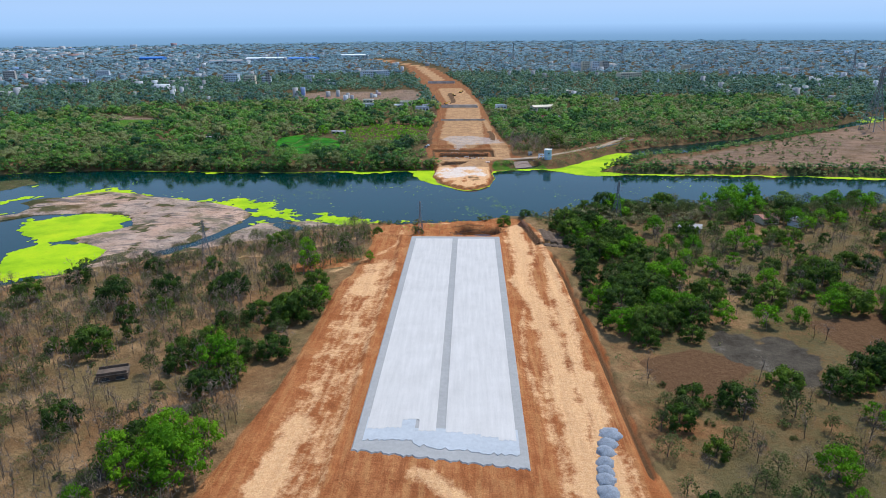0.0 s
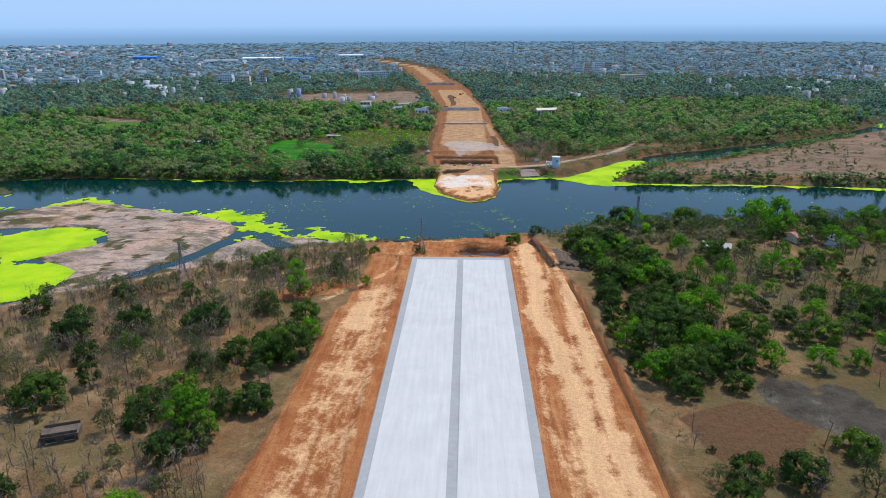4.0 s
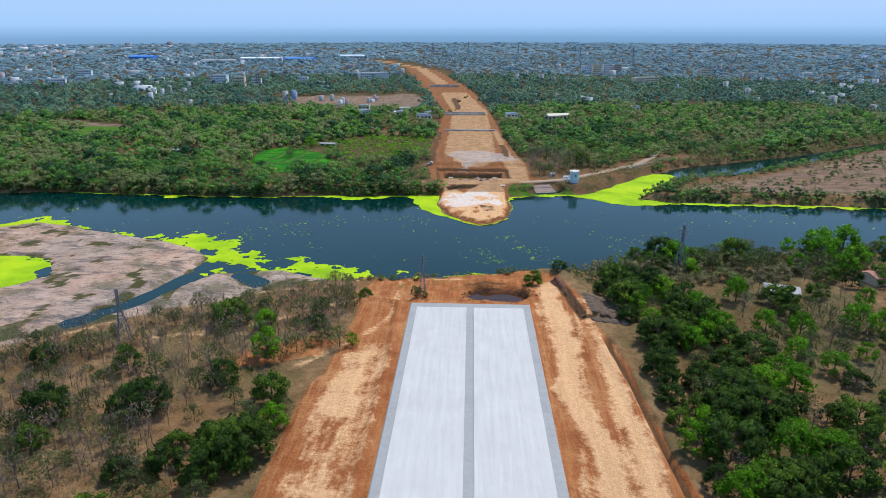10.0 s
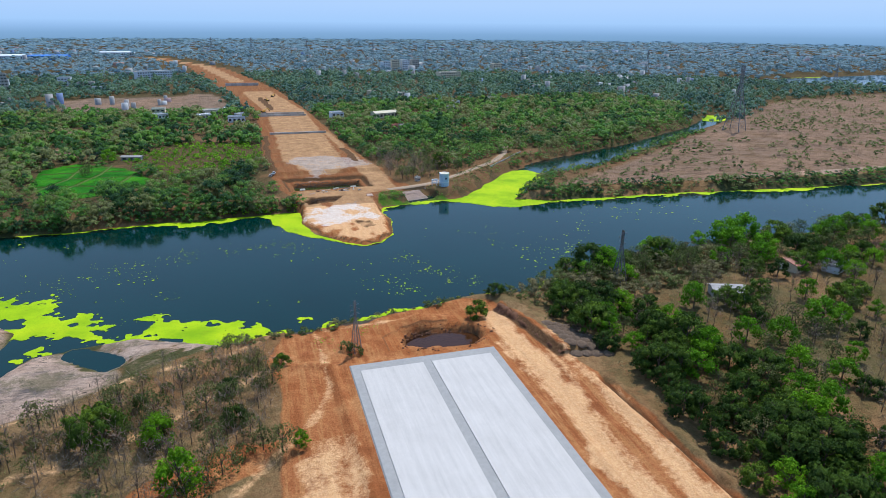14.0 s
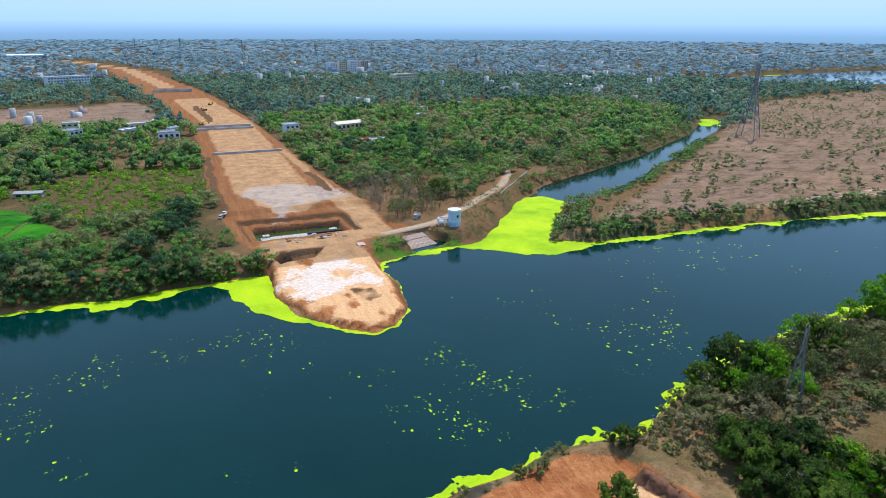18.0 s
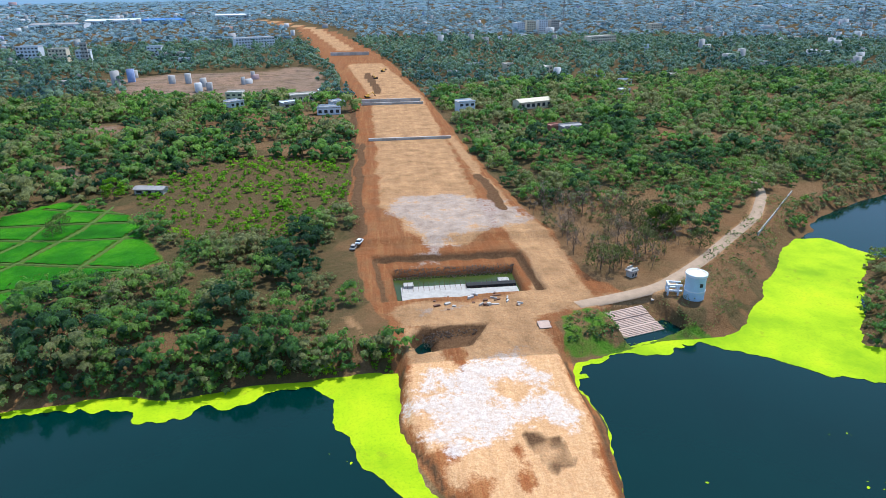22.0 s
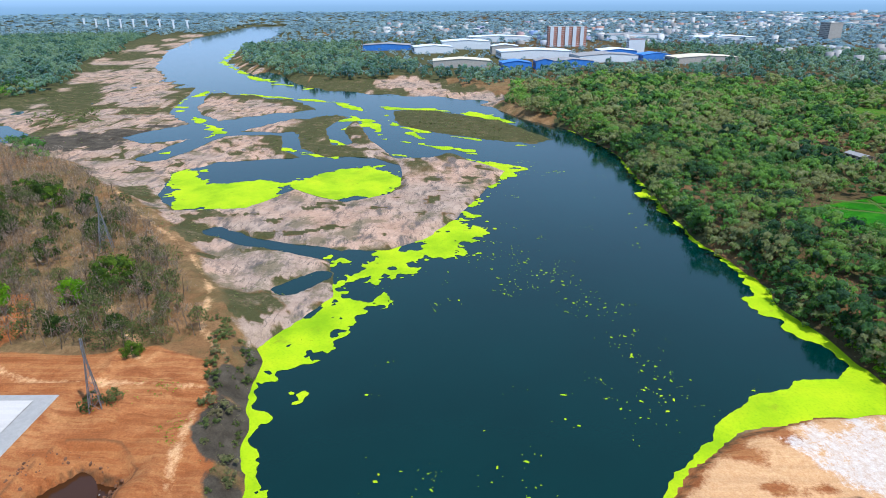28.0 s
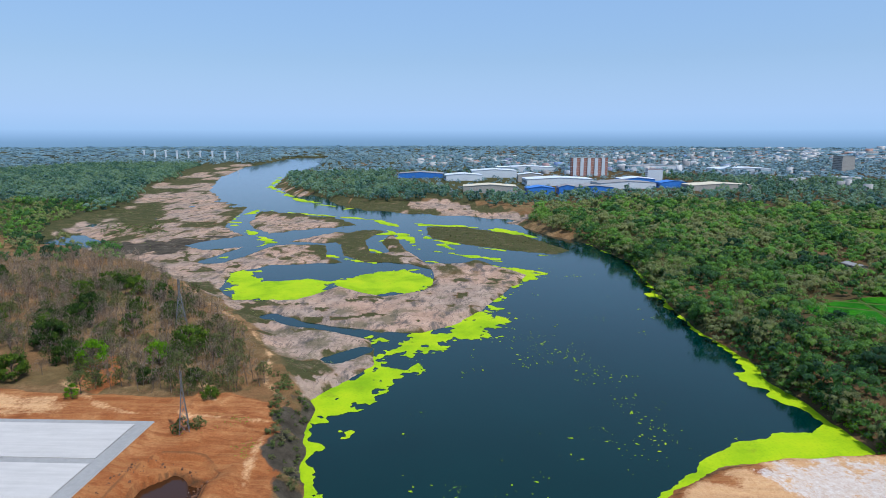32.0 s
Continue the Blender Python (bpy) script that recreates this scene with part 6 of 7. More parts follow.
def pit_side():
    """Dark broken earth on the river side of the near pit, pale litter on its water."""
    rr = np.random.default_rng(31)
    bm = bmesh.new()
    for _ in range(260):
        x = rr.uniform(-1, 20)
        y = 22.6 - 0.13 * x + rr.normal() * 0.5
        s = 0.15 + 0.4 * rr.random() ** 2
        bmesh.ops.create_icosphere(bm, subdivisions=1, radius=s, matrix=pose(x, y, rr.uniform(-6.2, -4.4), rr.uniform(0, 180), rr.uniform(0, 180)) @ Matrix.Diagonal((1.4, 0.8, 0.8, 1)))
    tagged(part("broken_earth", bm, CUT_SOIL), "dark broken earth on the side of the near pit", "rubble", kind="stuff")
    bm = bmesh.new()
    for _ in range(60):
        x, y = rr.uniform(0, 19), 11.5 + 9 * rr.random()
        s = 0.05 + 0.16 * rr.random() ** 2
        bmesh.ops.create_icosphere(bm, subdivisions=1, radius=s, matrix=pose(x, y, WATER + 0.78, 0, 0, rr.uniform(0, 180)) @ Matrix.Diagonal((1.6, 0.9, 0.4, 1)))
    tagged(part("litter", bm, CAST), "pale scraps floating on muddy water", "litter", kind="stuff")


pit_side()


# walls across the earthworks
def cross_wall(y, x0, x1, height, label):
    w = thing("culvert_wall", (x0 + x1) / 2, y, -1.2, label, "wall", "culvert walls")
    n = 6
    for k in range(n):
        a, b = x0 - (x0 + x1) / 2 + (x1 - x0) * k / n, x0 - (x0 + x1) / 2 + (x1 - x0) * (k + 1) / n
        box("wall_panel", a + 0.04, b - 0.04, -0.35, 0.35, -0.4, height, CAST if k % 2 else PALE_SLAB, w, "", 0.03)
    box("coping", x0 - (x0 + x1) / 2, x1 - (x0 + x1) / 2, -0.5, 0.5, height + 0.005, height + 0.25, PALE_SLAB, w, "pale concrete coping")


cross_wall(408, -25, 22, 1.6, "pale concrete culvert wall across the graded soil")
cross_wall(526, -30, 16, 1.8, "pale concrete culvert wall across the graded soil")
cross_wall(538, -31, 15, 2.4, "pale concrete culvert wall with soil behind it")
cross_wall(895, -70, -22, 4.0, "unfinished grey bridge abutment across the earthworks")


# low earth banks between the rice plots
BUND = plain("grassy_bund", (0.075, 0.125, 0.020), 0.95, 0.3, 0.8, 0.0, 0.5)
BUND_LINES = ([(-151, 232), (-140, 254), (-132, 282), (-130, 310)], [(-160, 256), (-138, 252), (-100, 244)], [(-158, 276), (-136, 272), (-108, 272)], [(-124, 224), (-118, 250), (-112, 280)], [(-166, 290), (-131, 290), (-116, 290)], [(-156, 310), (-136, 304), (-122, 300)], [(-160, 240), (-148, 272), (-146, 318)], [(-143, 228), (-122, 236), (-104, 242)])
for line in BUND_LINES:
    spine = np.concatenate([np.linspace(p, q, 8)[(k > 0):] for k, (p, q) in enumerate(zip(line, line[1:]))])
    height = terrain(spine[:, 0], spine[:, 1])
    ahead = np.gradient(spine, axis=0)
    ahead /= np.linalg.norm(ahead, axis=1)[:, None]
    across = np.stack([-ahead[:, 1], ahead[:, 0]], 1)
    rows = [np.column_stack([spine + across * u, height + v]) for u, v in ((-0.6, -0.2), (-0.25, 0.4), (0.25, 0.4), (0.6, -0.2))]
    n = len(spine)
    tagged(sheet("field_bund", np.concatenate(rows), [(j * n + k, j * n + k + 1, (j + 1) * n + k + 1, (j + 1) * n + k) for j in range(3) for k in range(n - 1)], BUND), "low grassy earth bund between green rice plots", "bund", "field bunds")


def rice_crop():
    """Young rice standing in the plots, cut by the bunds."""
    gap = 0.8
    xs, ys = np.arange(-172, -90, gap), np.arange(222, 323, gap)
    X, Y = np.meshgrid(xs, ys)
    x, y = X.ravel(), Y.ravel()
    z = terrain(x, y) + 0.30 + 0.35 * (fbm(x, y, 2.2, 88) - 0.5)
    n, m = len(xs), len(ys)
    lawn = (inside(PADDY, *wobble(x, y, 8, 2.0, 9)) > 0.5) & (np.minimum.reduce([along(line, x, y) for line in BUND_LINES]) > 0.9)
    i = (np.arange(m - 1)[:, None] * n + np.arange(n - 1)[None, :]).ravel()
    i = i[lawn[i] & lawn[i + 1] & lawn[i + n] & lawn[i + n + 1]]
    mt, t, b = material("rice_leaves", 0.7, 0.05)
    c = ramp(t, noise_of(t, 0.055, 6, 0.7), [(0.36, (0.012, 0.095, 0.001)), (0.50, (0.024, 0.160, 0.002)), (0.64, (0.060, 0.24, 0.004))])
    f = noise_of(t, 1.6, 6, 0.8)
    c = mix(t, maths(t, "MULTIPLY", ramp(t, f, [(0.36, (1, 1, 1)), (0.55, (0, 0, 0))]), 0.6), c, (0.012, 0.085, 0.002))
    t.links.new(c, b.inputs["Base Color"])
    bump(t, b, f, 0.8, 0.4)
    tagged(sheet("rice", np.stack([x, y, z], 1), np.stack([i, i + 1, i + n + 1, i + n], 1), mt, smooth=True), "young vivid green rice standing in small plots", "rice", kind="stuff")


rice_crop()


# cut earth face east of the slab, and clods of soil round the dug pit
def cut_face():
    rr = np.random.default_rng(9)
    line = np.concatenate([np.linspace(p, q, 14)[(k > 0):] for k, (p, q) in enumerate(zip(CUT_LINE, CUT_LINE[1:]))])
    n = len(line)
    levels = [(-1.3, -2.6), (-0.6, -2.0), (-0.2, -1.2), (0.1, -0.5), (0.9, -0.1), (2.2, -0.15), (3.6, -1.0)]
    rows = [np.column_stack([line[:, 0] + u + rr.normal(size=n) * 0.22, line[:, 1] + rr.normal(size=n) * 0.15, v + rr.normal(size=n) * 0.18 * (u < 3)]) for u, v in levels]
    ob = sheet("earth_bank", np.concatenate(rows), [(j * n + k, (j + 1) * n + k, (j + 1) * n + k + 1, j * n + k + 1) for j in range(len(levels) - 1) for k in range(n - 1)], CUT_SOIL)
    tagged(ob, "steep cut face of reddish brown earth", "earth bank", kind="structure")
    bm = bmesh.new()
    for _ in range(170):
        a = rr.random() * math.tau
        x, y = 10 + math.cos(a) * (13 + rr.normal() * 2.0), 13 + math.sin(a) * (9 + rr.normal() * 1.6)
        s = 0.10 + 0.35 * rr.random() ** 3
        bmesh.ops.create_icosphere(bm, subdivisions=1, radius=s, matrix=pose(x, y, float(terrain(np.array([x]), np.array([y]))[0]) + s * 0.2, rr.uniform(0, 180), rr.uniform(0, 180)) @ Matrix.Diagonal((1.3, 0.9, 0.7, 1)))
    tagged(part("soil_clods", bm, CUT_SOIL), "loose clods of reddish brown soil round a dug pit", "soil", kind="stuff")


cut_face()


# heaps
def heap(x, y, r, h, mat, label, seed, name="stone_mound", group="stone mounds"):
    rr = np.random.default_rng(seed)
    n, rings = 20, 6
    verts, faces = [(0, 0, h)], []
    for k in range(1, rings + 1):
        s = k / rings
        for a in range(n):
            q = r * s * (1 + 0.12 * rr.normal() * s)
            verts.append((q * math.cos(a * math.tau / n), q * math.sin(a * math.tau / n), h * (1 - s ** 1.25) + 0.06 * rr.normal() - (0.4 if k == rings else 0)))
    bm = bmesh.new()
    vs = [bm.verts.new(v) for v in verts]
    for a in range(n):
        bm.faces.new((vs[0], vs[1 + a], vs[1 + (a + 1) % n]))
        for k in range(rings - 1):
            p, q = 1 + k * n, 1 + (k + 1) * n
            bm.faces.new((vs[p + a], vs[q + a], vs[q + (a + 1) % n], vs[p + (a + 1) % n]))
    ob = part(name, bm, mat)
    for f in ob.data.polygons:
        f.use_smooth = True
    ob.matrix_basis = pose(x, y, ground_at(x, y) + 0.15)
    tagged(ob, label, "heap", group)


for k, (x, y, r) in enumerate(((41.5, -153, 3.0), (40, -157, 2.6), (39, -160, 2.4), (38.2, -164, 2.3), (37.6, -167, 2.2), (37.2, -170, 2.4), (37, -174, 2.6))):
    heap(x, y, r, 1.35, GRAVEL, "heap of blue-grey crushed stone on bare soil", 60 + k)
for k in range(24):
    heap(41.5 + (k % 4) * 3.0 + 0.2 * (k // 4), 9.5 - (k // 4) * 3.4 - 0.6 * (k % 4), 2.2, 0.75, SANDHEAP, "heap of grey-brown gravel beside the cutting", 80 + k, "spoil_mound", "spoil mounds")


# ---------------------------------------------------------------- buildings
def building(name, x, y, w, d, h, storeys, wall, label, turn=0.0, roof=None, trim=None, bays=0, category="house", group="", pitched=False):
    b = thing(name, x, y, ground_at(x, y) - 0.3, label, category, group, turn)
    bm = bmesh.new()
    add_box(bm, -w / 2, w / 2, -d / 2, d / 2, 0, h)
    part("wall", bm, wall, b)
    roof = roof or CAST
    bm = bmesh.new()
    if pitched:
        o = 0.6
        pts = [(-w / 2 - o, -d / 2 - o, h), (w / 2 + o, -d / 2 - o, h), (w / 2 + o, 0, h + min(d * 0.16, 2.6)), (-w / 2 - o, 0, h + min(d * 0.16, 2.6)), (-w / 2 - o, d / 2 + o, h), (w / 2 + o, d / 2 + o, h)]
        v = [bm.verts.new(p) for p in pts]
        u = [bm.verts.new((p[0], p[1], p[2] - 0.15)) for p in pts]
        for f in ((0, 1, 2, 3), (3, 2, 5, 4)):
            bm.faces.new([v[k] for k in f])
            bm.faces.new([u[k] for k in reversed(f)])
        for a, c in ((0, 1), (1, 2), (2, 5), (5, 4), (4, 3), (3, 0)):
            bm.faces.new((v[a], u[a], u[c], v[c]))
        part("roof", bm, roof, b)
        for s in (-1, 1):
            bm = bmesh.new()
            q = [[bm.verts.new((s * (w / 2 - e), yy, zz)) for yy, zz in ((-d / 2, h), (d / 2, h), (0, h + min(d * 0.15, 2.5)))] for e in (0, 0.2)]
            bm.faces.new(q[0])
            bm.faces.new(q[1][::-1])
            for i in range(3):
                bm.faces.new((q[0][i], q[0][(i + 1) % 3], q[1][(i + 1) % 3], q[1][i]))
            part("gable", bm, wall, b)
    else:
        add_box(bm, -w / 2 - 0.3, w / 2 + 0.3, -d / 2 - 0.3, d / 2 + 0.3, h + 0.004, h + 0.35)
        part("roof", bm, roof, b)
        for x0, x1, y0, y1 in ((-w / 2, w / 2, -d / 2, -d / 2 + 0.25), (-w / 2, w / 2, d / 2 - 0.25, d / 2)):
            box("parapet", x0, x1, y0, y1, h + 0.36, h + 1.1, wall, b)
    sh = h / storeys
    n = bays or max(2, int(w / 4))
    few = n * storeys <= 6
    bm = bmesh.new()
    add_box(bm, -w / n * 0.28, w / n * 0.28, -0.05, 0.05, sh * 0.32, sh * 0.75)
    pane = part("window", bm, DARK, b, "dark window opening")
    used = False
    for k in range(storeys):
        for side in (-1, 1) if few or y < 120 else (-1,):
            for i in range(n):
                if used:
                    one = new("window", pane.data)
                    one.parent = b
                else:
                    one, used = pane, True
                one.matrix_basis = Matrix.Translation((-w / 2 + w * (i + 0.5) / n, side * (d / 2 + 0.02), k * sh))
                if few:
                    box("sill", -w / n * 0.3, w / n * 0.3, -0.12, 0.12, sh * 0.32 - 0.14, sh * 0.32 - 0.01, CAST, one)
        if trim and k:
            bm = bmesh.new()
            add_box(bm, -w / 2 - 0.15, w / 2 + 0.15, -d / 2 - 0.15, d / 2 + 0.15, k * sh - 0.15, k * sh + 0.15)
            part("floor_band", bm, trim, b)
    return b


# nearest houses and huts
building("farm_shed", 114, 17, 11, 7, 3.0, 1, CAST, "open farm shed with a pale sheet roof", -20, GREY_SHEET, pitched=True, category="shed")
building("house", 158, 33, 9, 8, 3.4, 1, CREAM, "small house with a red tiled roof among trees", 15, BRICK, pitched=True)
building("house", 172, 27, 10, 6, 3.0, 1, WHITE_PAINT, "low white house among trees", 25, GREY_SHEET)
building("ruined_shed", -97, -127, 8, 4.5, 2.0, 1, RUBBLE, "dark grey ruined shed in dry scrub", 20, RUBBLE, category="shed")
building("farm_hut", -120, 328, 13, 5, 2.6, 1, CAST, "low farm hut with a pale sheet roof", -12, GREY_SHEET, pitched=True, category="shed")
building("farm_hut", -231, 295, 12, 6, 2.6, 1, CAST, "low farm hut with a pale sheet roof", 10, GREY_SHEET, pitched=True, category="shed")
building("house", 43, 497, 12, 9, 7.5, 2, WHITE_PAINT, "white two-storey house beside the earthworks", 12)
building("hall", 93, 504, 26, 11, 5.5, 1, CREAM, "long hall with a cream sheet roof", 18, CREAM, pitched=True)
building("shed", 97, 420, 14, 9, 3.4, 1, CAST, "grey farm building under trees", 10, GREY_SHEET, category="shed")
building("shed", 88, 426, 7, 6, 3.0, 1, BRICK, "small brown farm building under trees", 10, BRICK, category="shed")
for k, (x, y, w, d, h) in enumerate(((-52, 505, 16, 9, 5), (-74, 565, 22, 12, 5), (-82, 537, 14, 9, 4), (-125, 548, 12, 9, 4), (-130, 582, 13, 12, 6), (-60, 592, 10, 8, 4), (-48, 537, 10, 8, 3.5), (150, 682, 11, 9, 7), (60, 692, 12, 9, 4), (90, 752, 16, 9, 4), (120, 722, 9, 8, 6),
                                     (40, 832, 14, 9, 4), (200, 602, 10, 8, 4), (260, 632, 12, 9, 4), (180, 552, 8, 7, 4))):
    building("house", x, y, w, d, h, 1 if h < 6 else 2, (WHITE_PAINT, CREAM, CAST)[k % 3], "small village house with a pale flat roof", 15 * (k % 4), (WHITE_PAINT, GREY_SHEET, CAST)[(k + 1) % 3], group="village houses")
# town blocks
building("apartment_block", -1081, 303, 16, 66, 34, 11, BRICK, "tall brick-red and white apartment block", 0, CAST, WHITE_PAINT, 5, "apartment block")
for k in range(5):
    box("balcony", 8.1, 9.3, -30 + k * 13, -24 + k * 13, 1, 34, WHITE_PAINT, [o for o in scene.objects if o.name.startswith("apartment_block")][0], "white balcony bay")
building("office_block", -925, 379, 14, 24, 21, 6, WHITE_PAINT, "white six-storey block with a red roof", 0, BRICK, None, 4, "office building")
for k, (x, y, w, d, h, wall, roof, label) in enumerate((
        (-1030, -5, 40, 78, 9, BLUE_SHEET, GREY_SHEET, "long factory shed with blue walls and a pale roof"), (-1045, 125, 46, 80, 13, WHITE_PAINT, WHITE_PAINT, "white factory hall with a pale roof"), (-960, 70, 40, 60, 10, WHITE_PAINT, WHITE_PAINT, "white factory hall with a pale roof"),
        (-735, 108, 34, 70, 9, CAST, CREAM, "unfinished concrete hall with a cream roof"), (-690, 170, 26, 34, 9, BLUE_SHEET, BLUE_SHEET, "blue sheet metal factory shed"), (-728, 240, 36, 52, 8, BLUE_SHEET, GREY_SHEET, "blue factory shed with a grey roof"),
        (-700, 205, 22, 22, 10, BLUE_SHEET, GREY_SHEET, "blue factory shed with a grey roof"), (-862, 215, 50, 100, 10, WHITE_PAINT, WHITE_PAINT, "wide white factory shed"), (-800, 300, 44, 80, 9, WHITE_PAINT, GREY_SHEET, "white factory shed with a grey roof"), (-870, 335, 40, 50, 10, BLUE_SHEET, WHITE_PAINT, "blue factory shed with a white roof"),
        (-779, 425, 40, 84, 8, CAST, CREAM, "wide factory shed with a dull cream roof"), (-815, 372, 24, 40, 8, BLUE_SHEET, BLUE_SHEET, "blue sheet metal factory shed"),
        (-930, 180, 30, 40, 12, CAST, WHITE_PAINT, "pale grey works building"), (-1250, 200, 50, 120, 10, WHITE_PAINT, WHITE_PAINT, "wide white warehouse with a pale roof"), (-1300, 480, 50, 140, 10, WHITE_PAINT, GREY_SHEET, "wide white warehouse with a pale roof"), (-1180, 620, 60, 110, 11, WHITE_PAINT, WHITE_PAINT, "wide white warehouse with a pale roof"),
        (-388, 1978, 90, 40, 12, WHITE_PAINT, WHITE_PAINT, "long white factory hall"), (-629, 1771, 120, 60, 12, WHITE_PAINT, WHITE_PAINT, "long white factory hall"), (-520, 1790, 90, 50, 10, BLUE_SHEET, BLUE_SHEET, "long blue factory hall"), (-700, 1640, 110, 50, 11, WHITE_PAINT, GREY_SHEET, "long white factory hall"),
        (-1010, 1810, 70, 50, 14, BLUE_SHEET, BLUE_SHEET, "long blue factory hall"))):
    building("factory_shed", x, y, w, d, h, 1, wall, label, 4 * (k % 3), roof, None, 0, "factory", "factory sheds", True)
for k, (x, y, w, d, h, s) in enumerate(((-431, 909, 26, 14, 19, 5), (-396, 904, 20, 14, 16, 4), (-358, 880, 16, 12, 15, 4), (-352, 868, 7, 7, 24, 6), (-187, 1046, 56, 18, 15, 4), (262, 1210, 16, 16, 22, 6), (284, 1216, 16, 16, 22, 6), (306, 1222, 16, 16, 22, 6), (240, 1204, 16, 16, 20, 6),
                                        (300, 955, 46, 14, 14, 4), (-300, 960, 18, 12, 12, 3), (-260, 900, 22, 14, 9, 2), (-230, 860, 30, 10, 6, 1), (-480, 1000, 24, 12, 12, 3), (-719, 912, 26, 18, 11, 3), (-1196, 830, 34, 24, 34, 10), (-927, 682, 36, 14, 7, 2), (480, 1190, 22, 14, 14, 4), (-780, 1100, 26, 16, 15, 4),
                                        (-900, 980, 20, 16, 22, 6), (-1040, 1040, 26, 18, 26, 7), (-620, 1020, 24, 14, 9, 2))):
    building("town_block", x, y, w, d, h, s, (WHITE_PAINT, CREAM, WHITE_PAINT, CAST)[k % 4], "pale town block with rows of dark windows", 6 * (k % 5), CAST, None, 0, "building", "town blocks")


def town():
    """Hundreds of small far houses as one mesh."""
    m, t, b = material("far_house_walls", 0.8)
    at = t.nodes.new("ShaderNodeAttribute")
    at.attribute_name = "tint"
    c = ramp(t, at.outputs["Fac"], [(0.0, (0.22, 0.22, 0.22)), (0.35, (0.38, 0.36, 0.34)), (0.7, (0.52, 0.52, 0.52)), (0.86, (0.66, 0.66, 0.67)), (0.9, (0.12, 0.26, 0.55)), (0.96, (0.40, 0.20, 0.14))])
    c = mix(t, 0.25, c, ramp(t, noise_of(t, 0.4), [(0.35, (0.25, 0.25, 0.25)), (0.65, (0.55, 0.55, 0.55))]))
    t.links.new(c, b.inputs["Base Color"])
    r = np.random.default_rng(77)
    V, F, T = [], [], []
    zones = [((-2600, -520), (560, 2600), 1200, 0.9), ((-2300, -1150), (-100, 700), 300, 1.2), ((-500, 700), (1000, 2600), 130, 0.7), ((60, 700), (620, 1100), 90, 0.55), ((-520, -60), (620, 1050), 70, 0.55), ((700, 2000), (1000, 2600), 120, 0.9), ((-3600, -1500), (1200, 4200), 700, 2.2)]
    for (x0, x1), (y0, y1), n, big in zones:
        x, y = x0 + (x1 - x0) * r.random(n), y0 + (y1 - y0) * r.random(n)
        ok = (inside(SITE_FAR, x, y) < -12) & (wetness(x, y) < -20) & (fbm(x, y, 260, 51) > 0.43) & (inside(ROCKS, x, y) < -10) & (np.hypot(x, y) < 4300)
        for px, py, pz in zip(x[ok], y[ok], terrain(x[ok], y[ok])):
            w, d, h = big * r.uniform(6, 16), big * r.uniform(6, 14), r.choice([3.5, 4, 6.5, 7, 9, 12]) * (1 + 0.3 * big * (r.random() < 0.15))
            if r.random() < 0.09 * big:
                w, d, h = w * 2.6, d * 1.8, 8
            a = r.random() * 0.6
            ca, sa = math.cos(a), math.sin(a)
            base = len(V)
            for z in (pz - 1, pz + h):
                for u, v in ((-w / 2, -d / 2), (w / 2, -d / 2), (w / 2, d / 2), (-w / 2, d / 2)):
                    V.append((px + u * ca - v * sa, py + u * sa + v * ca, z))
            F += [(base + 4, base + 5, base + 6, base + 7)] + [(base + k, base + (k + 1) % 4, base + 4 + (k + 1) % 4, base + 4 + k) for k in range(4)]
            T += [r.random()] * 8
    tagged(sheet("far_houses", V, F, m, None, T), "crowded pale houses and sheds of a distant town", "houses", kind="stuff")


town()


def bridge_piers():
    for k in range(9):
        x, y = -1990 + 24 * k, -1000 + 48 * k
        p = thing("bridge_pier", x, y, -9, "white concrete bridge pier standing in a row", "bridge pier", "bridge piers", 25)
        box("column", -2.4, 2.4, -2.4, 2.4, 0, 32, WHITE_PAINT, p, "", 0.3)
        box("pier_head", -2.8, 2.8, -4.5, 4.5, 32.02, 35, WHITE_PAINT, p, "", 0.3)


bridge_piers()


# ---------------------------------------------------------------- vehicles
def car(x, y, turn, paint, label):
    c = thing("car", x, y, ground_at(x, y) + 0.05, label, "car", "", turn)
    bm = bmesh.new()
    v = add_box(bm, -2.1, 2.1, -0.85, 0.85, 0.35, 0.95)
    bmesh.ops.bevel(bm, geom=bm.edges[:], offset=0.12, segments=2, affect="EDGES")
    part("body", bm, paint, c)
    bm = bmesh.new()
    add_box(bm, -1.5, 1.2, -0.75, 0.75, 0.9, 1.5)
    for q in bm.verts:
        if q.co.z > 1.2:
            q.co.x *= 0.72
            q.co.y *= 0.86
    part("cabin", bm, DARK, c, "dark glazed cabin")
    box("roof", -1.0, 0.8, -0.62, 0.62, 1.5, 1.56, paint, c)
    for wx in (-1.3, 1.3):
        for wy in (-0.85, 0.85):
            bm = bmesh.new()
            bmesh.ops.create_cone(bm, cap_ends=True, segments=14, radius1=0.34, radius2=0.34, depth=0.22, matrix=Matrix.Translation((wx, wy, 0.34)) @ Matrix.Rotation(math.pi / 2, 4, "X"))
            wheel = part("wheel", bm, RUBBER, c)
            bm = bmesh.new()
            bmesh.ops.create_cone(bm, cap_ends=True, segments=12, radius1=0.2, radius2=0.2, depth=0.25, matrix=Matrix.Translation((wx, wy, 0.34)) @ Matrix.Rotation(math.pi / 2, 4, "X"))
            part("rim", bm, STEEL, wheel, "bare steel rim")


car(-29, 254, 70, WHITE_PAINT, "white car parked under the trees")
car(-31, 251, 75, CAST, "grey car parked under the trees")


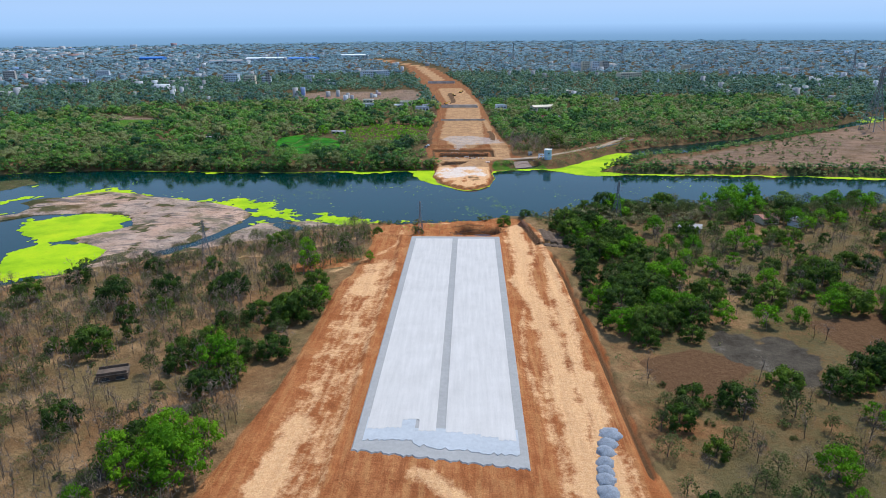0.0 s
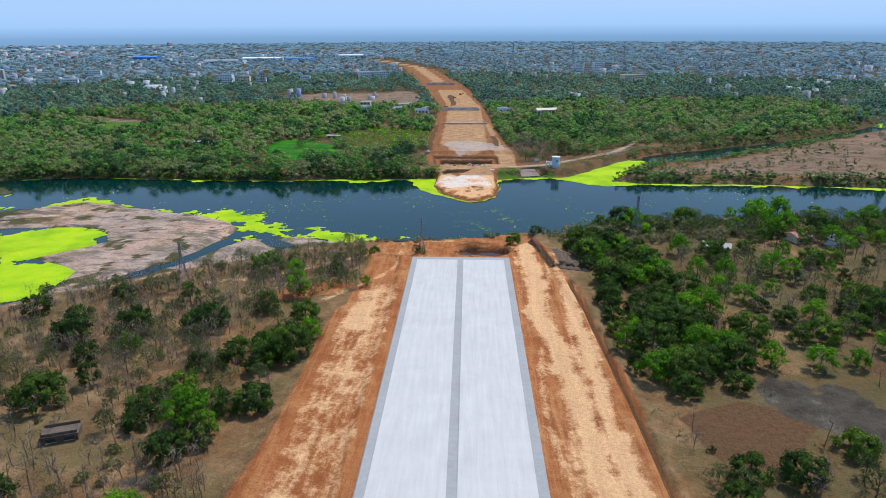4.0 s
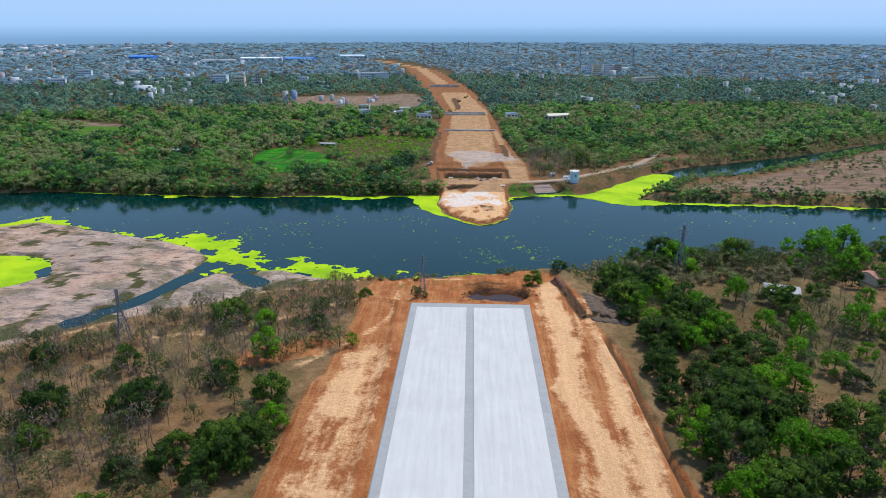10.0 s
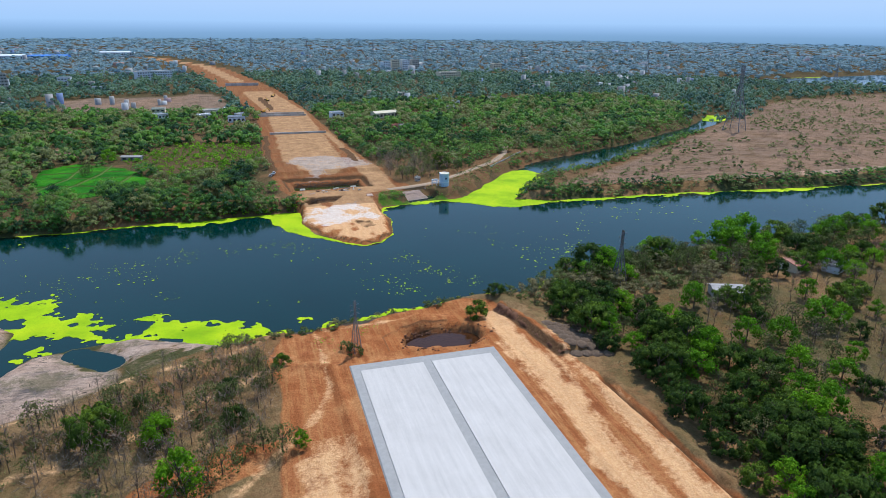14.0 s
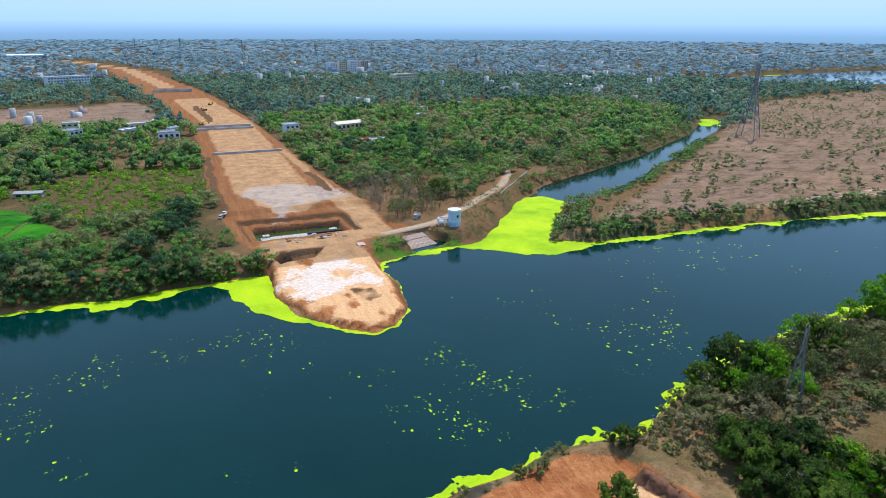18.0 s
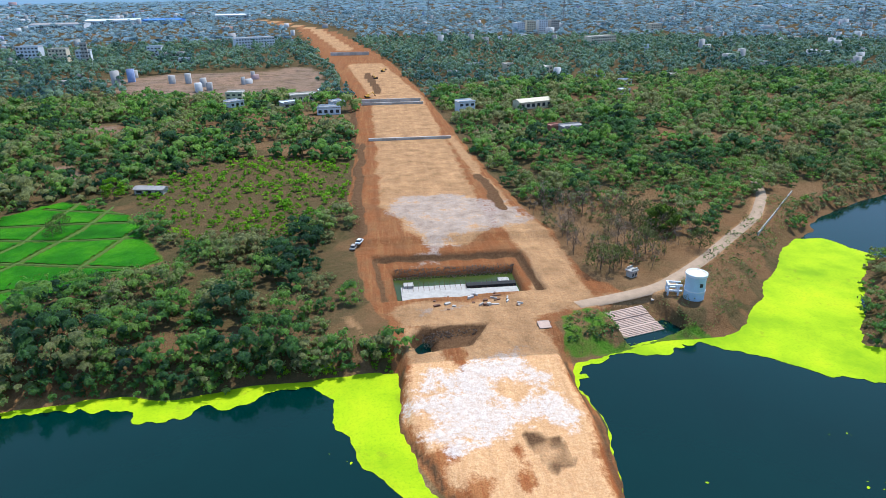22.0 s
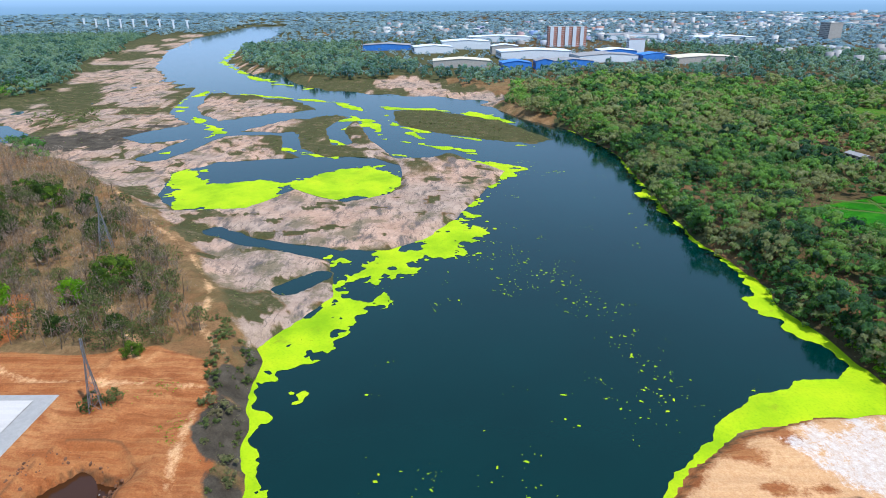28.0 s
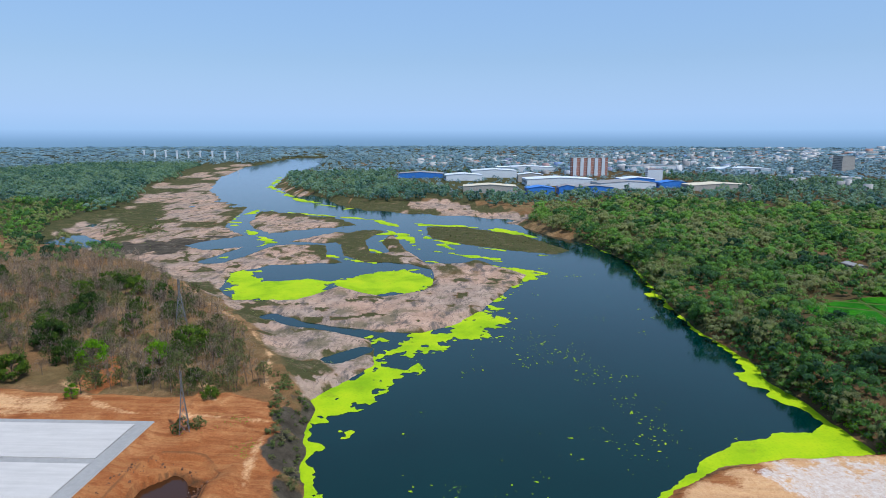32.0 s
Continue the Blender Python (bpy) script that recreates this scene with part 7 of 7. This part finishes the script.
def excavator(x, y, turn, label="yellow excavator on graded soil"):
    e = thing("excavator", x, y, ground_at(x, y) + 0.1, label, "excavator", "excavators", turn)
    for s in (-1, 1):
        box("track", -1.9, 1.9, s * 1.15 - 0.3, s * 1.15 + 0.3, 0, 0.85, RUBBER, e, "", 0.2)
    box("body", -1.8, 1.2, -1.2, 1.2, 0.9, 2.0, YELLOW, e, "", 0.12)
    cab = box("cab", 0.0, 1.5, 0.2, 1.2, 1.95, 3.0, YELLOW, e, "", 0.1)
    box("windscreen", 1.46, 1.53, 0.3, 1.1, 2.2, 2.85, DARK, cab, "dark glass windscreen")
    box("side_window", 0.25, 1.25, 1.16, 1.23, 2.2, 2.85, DARK, cab, "dark glass side window")
    box("counterweight", -2.4, -1.75, -1.2, 1.2, 0.9, 1.9, RUBBER, e, "", 0.15)
    for name, a, b in (("boom", (1.0, -0.3, 1.6), (4.2, -0.3, 4.4)), ("stick", (4.2, -0.3, 4.4), (6.2, -0.3, 2.0))):
        bm = bmesh.new()
        add_rod(bm, a, b, 0.32, 0.22, 4)
        part(name, bm, YELLOW, e)
    bm = bmesh.new()
    add_box(bm, 5.6, 6.7, -0.9, 0.3, 0.9, 2.0)
    for q in bm.verts:
        if q.co.z < 1.2:
            q.co.x = 6.1 + (q.co.x - 6.1) * 0.5
    part("bucket", bm, RUST, e)


for x, y, turn in ((-25, 558, 20), (-17, 668, 120), (-9, 718, 60), (24, 632, 200)):
    excavator(x, y, turn)

# site clutter by the pit
rr = random.Random(9)
for k in range(26):
    x, y = rr.uniform(-10, 19), rr.uniform(203, 212)
    w, d = rr.uniform(0.5, 2.6), rr.uniform(0.3, 0.9)
    name, label, mat = (("timber_plank", "weathered brown timber plank on soil", RUST), ("formwork_panel", "grey formwork panel lying on soil", CAST), ("rebar_cage", "rusty cage of reinforcing steel on soil", RUST), ("concrete_block", "pale concrete block on soil", PALE_SLAB))[k % 4]
    ob = box(name, -w / 2, w / 2, -d / 2, d / 2, 0, rr.uniform(0.25, 0.8), mat, None, "", 0.04)
    ob.matrix_basis = pose(x, y, ground_at(x, y) - 0.03, 0, 0, rr.uniform(0, 180))
    tagged(ob, label, name.replace("_", " "), name.replace("_", " ") + "s by the pit")
building("pump_house", 54, 217, 2.6, 2.2, 2.2, 1, CAST, "small grey pump house beside the lane", 30, CAST, category="shed")
for k in range(12):
    a, b = (107 + 3.4 * k, 244 + 3.6 * k), (107 + 3.4 * (k + 1), 244 + 3.6 * (k + 1))
    w = thing("lane_wall", a[0] + 4, a[1], ground_at(*a) - 0.1, "low pale concrete wall along the lane", "wall", "lane walls", math.degrees(math.atan2(3.6, 3.4)))
    box("wall_panel", 0.03, 4.9, -0.18, 0.18, -0.2, 1.0, CAST, w, "", 0.03)


def lane_strip():
    """The old lane along the far bank, a thin bed that follows the ground."""
    p = np.array(LANE + [(150, 314), (168, 332)], float)
    t = np.linspace(0, len(p) - 1.001, 60)
    i = t.astype(int)
    f = (t - i)[:, None]
    c = p[i] * (1 - f) + p[i + 1] * f
    for _ in range(4):
        c[1:-1] = (c[:-2] + 2 * c[1:-1] + c[2:]) / 4
    d = np.gradient(c, axis=0)
    d /= np.linalg.norm(d, axis=1)[:, None]
    n = np.stack([-d[:, 1], d[:, 0]], 1)
    V = []
    for q, m in zip(c, n):
        for s, dz in ((-2.3, -0.5), (-2.0, 0.0), (0, 0.06), (2.0, 0.0), (2.3, -0.5)):
            V.append((*(q + m * s), ground_at(*q) + 0.10 + dz))
    F = [(5 * k + j, 5 * k + j + 1, 5 * k + j + 6, 5 * k + j + 5) for k in range(len(c) - 1) for j in range(4)]
    tagged(sheet("lane", V, F, plain("dusty_lane", (0.36, 0.255, 0.17), 0.95, 0.22, 0.5), smooth=True), "dusty grey-brown lane along the river bank", "lane", kind="structure")


lane_strip()
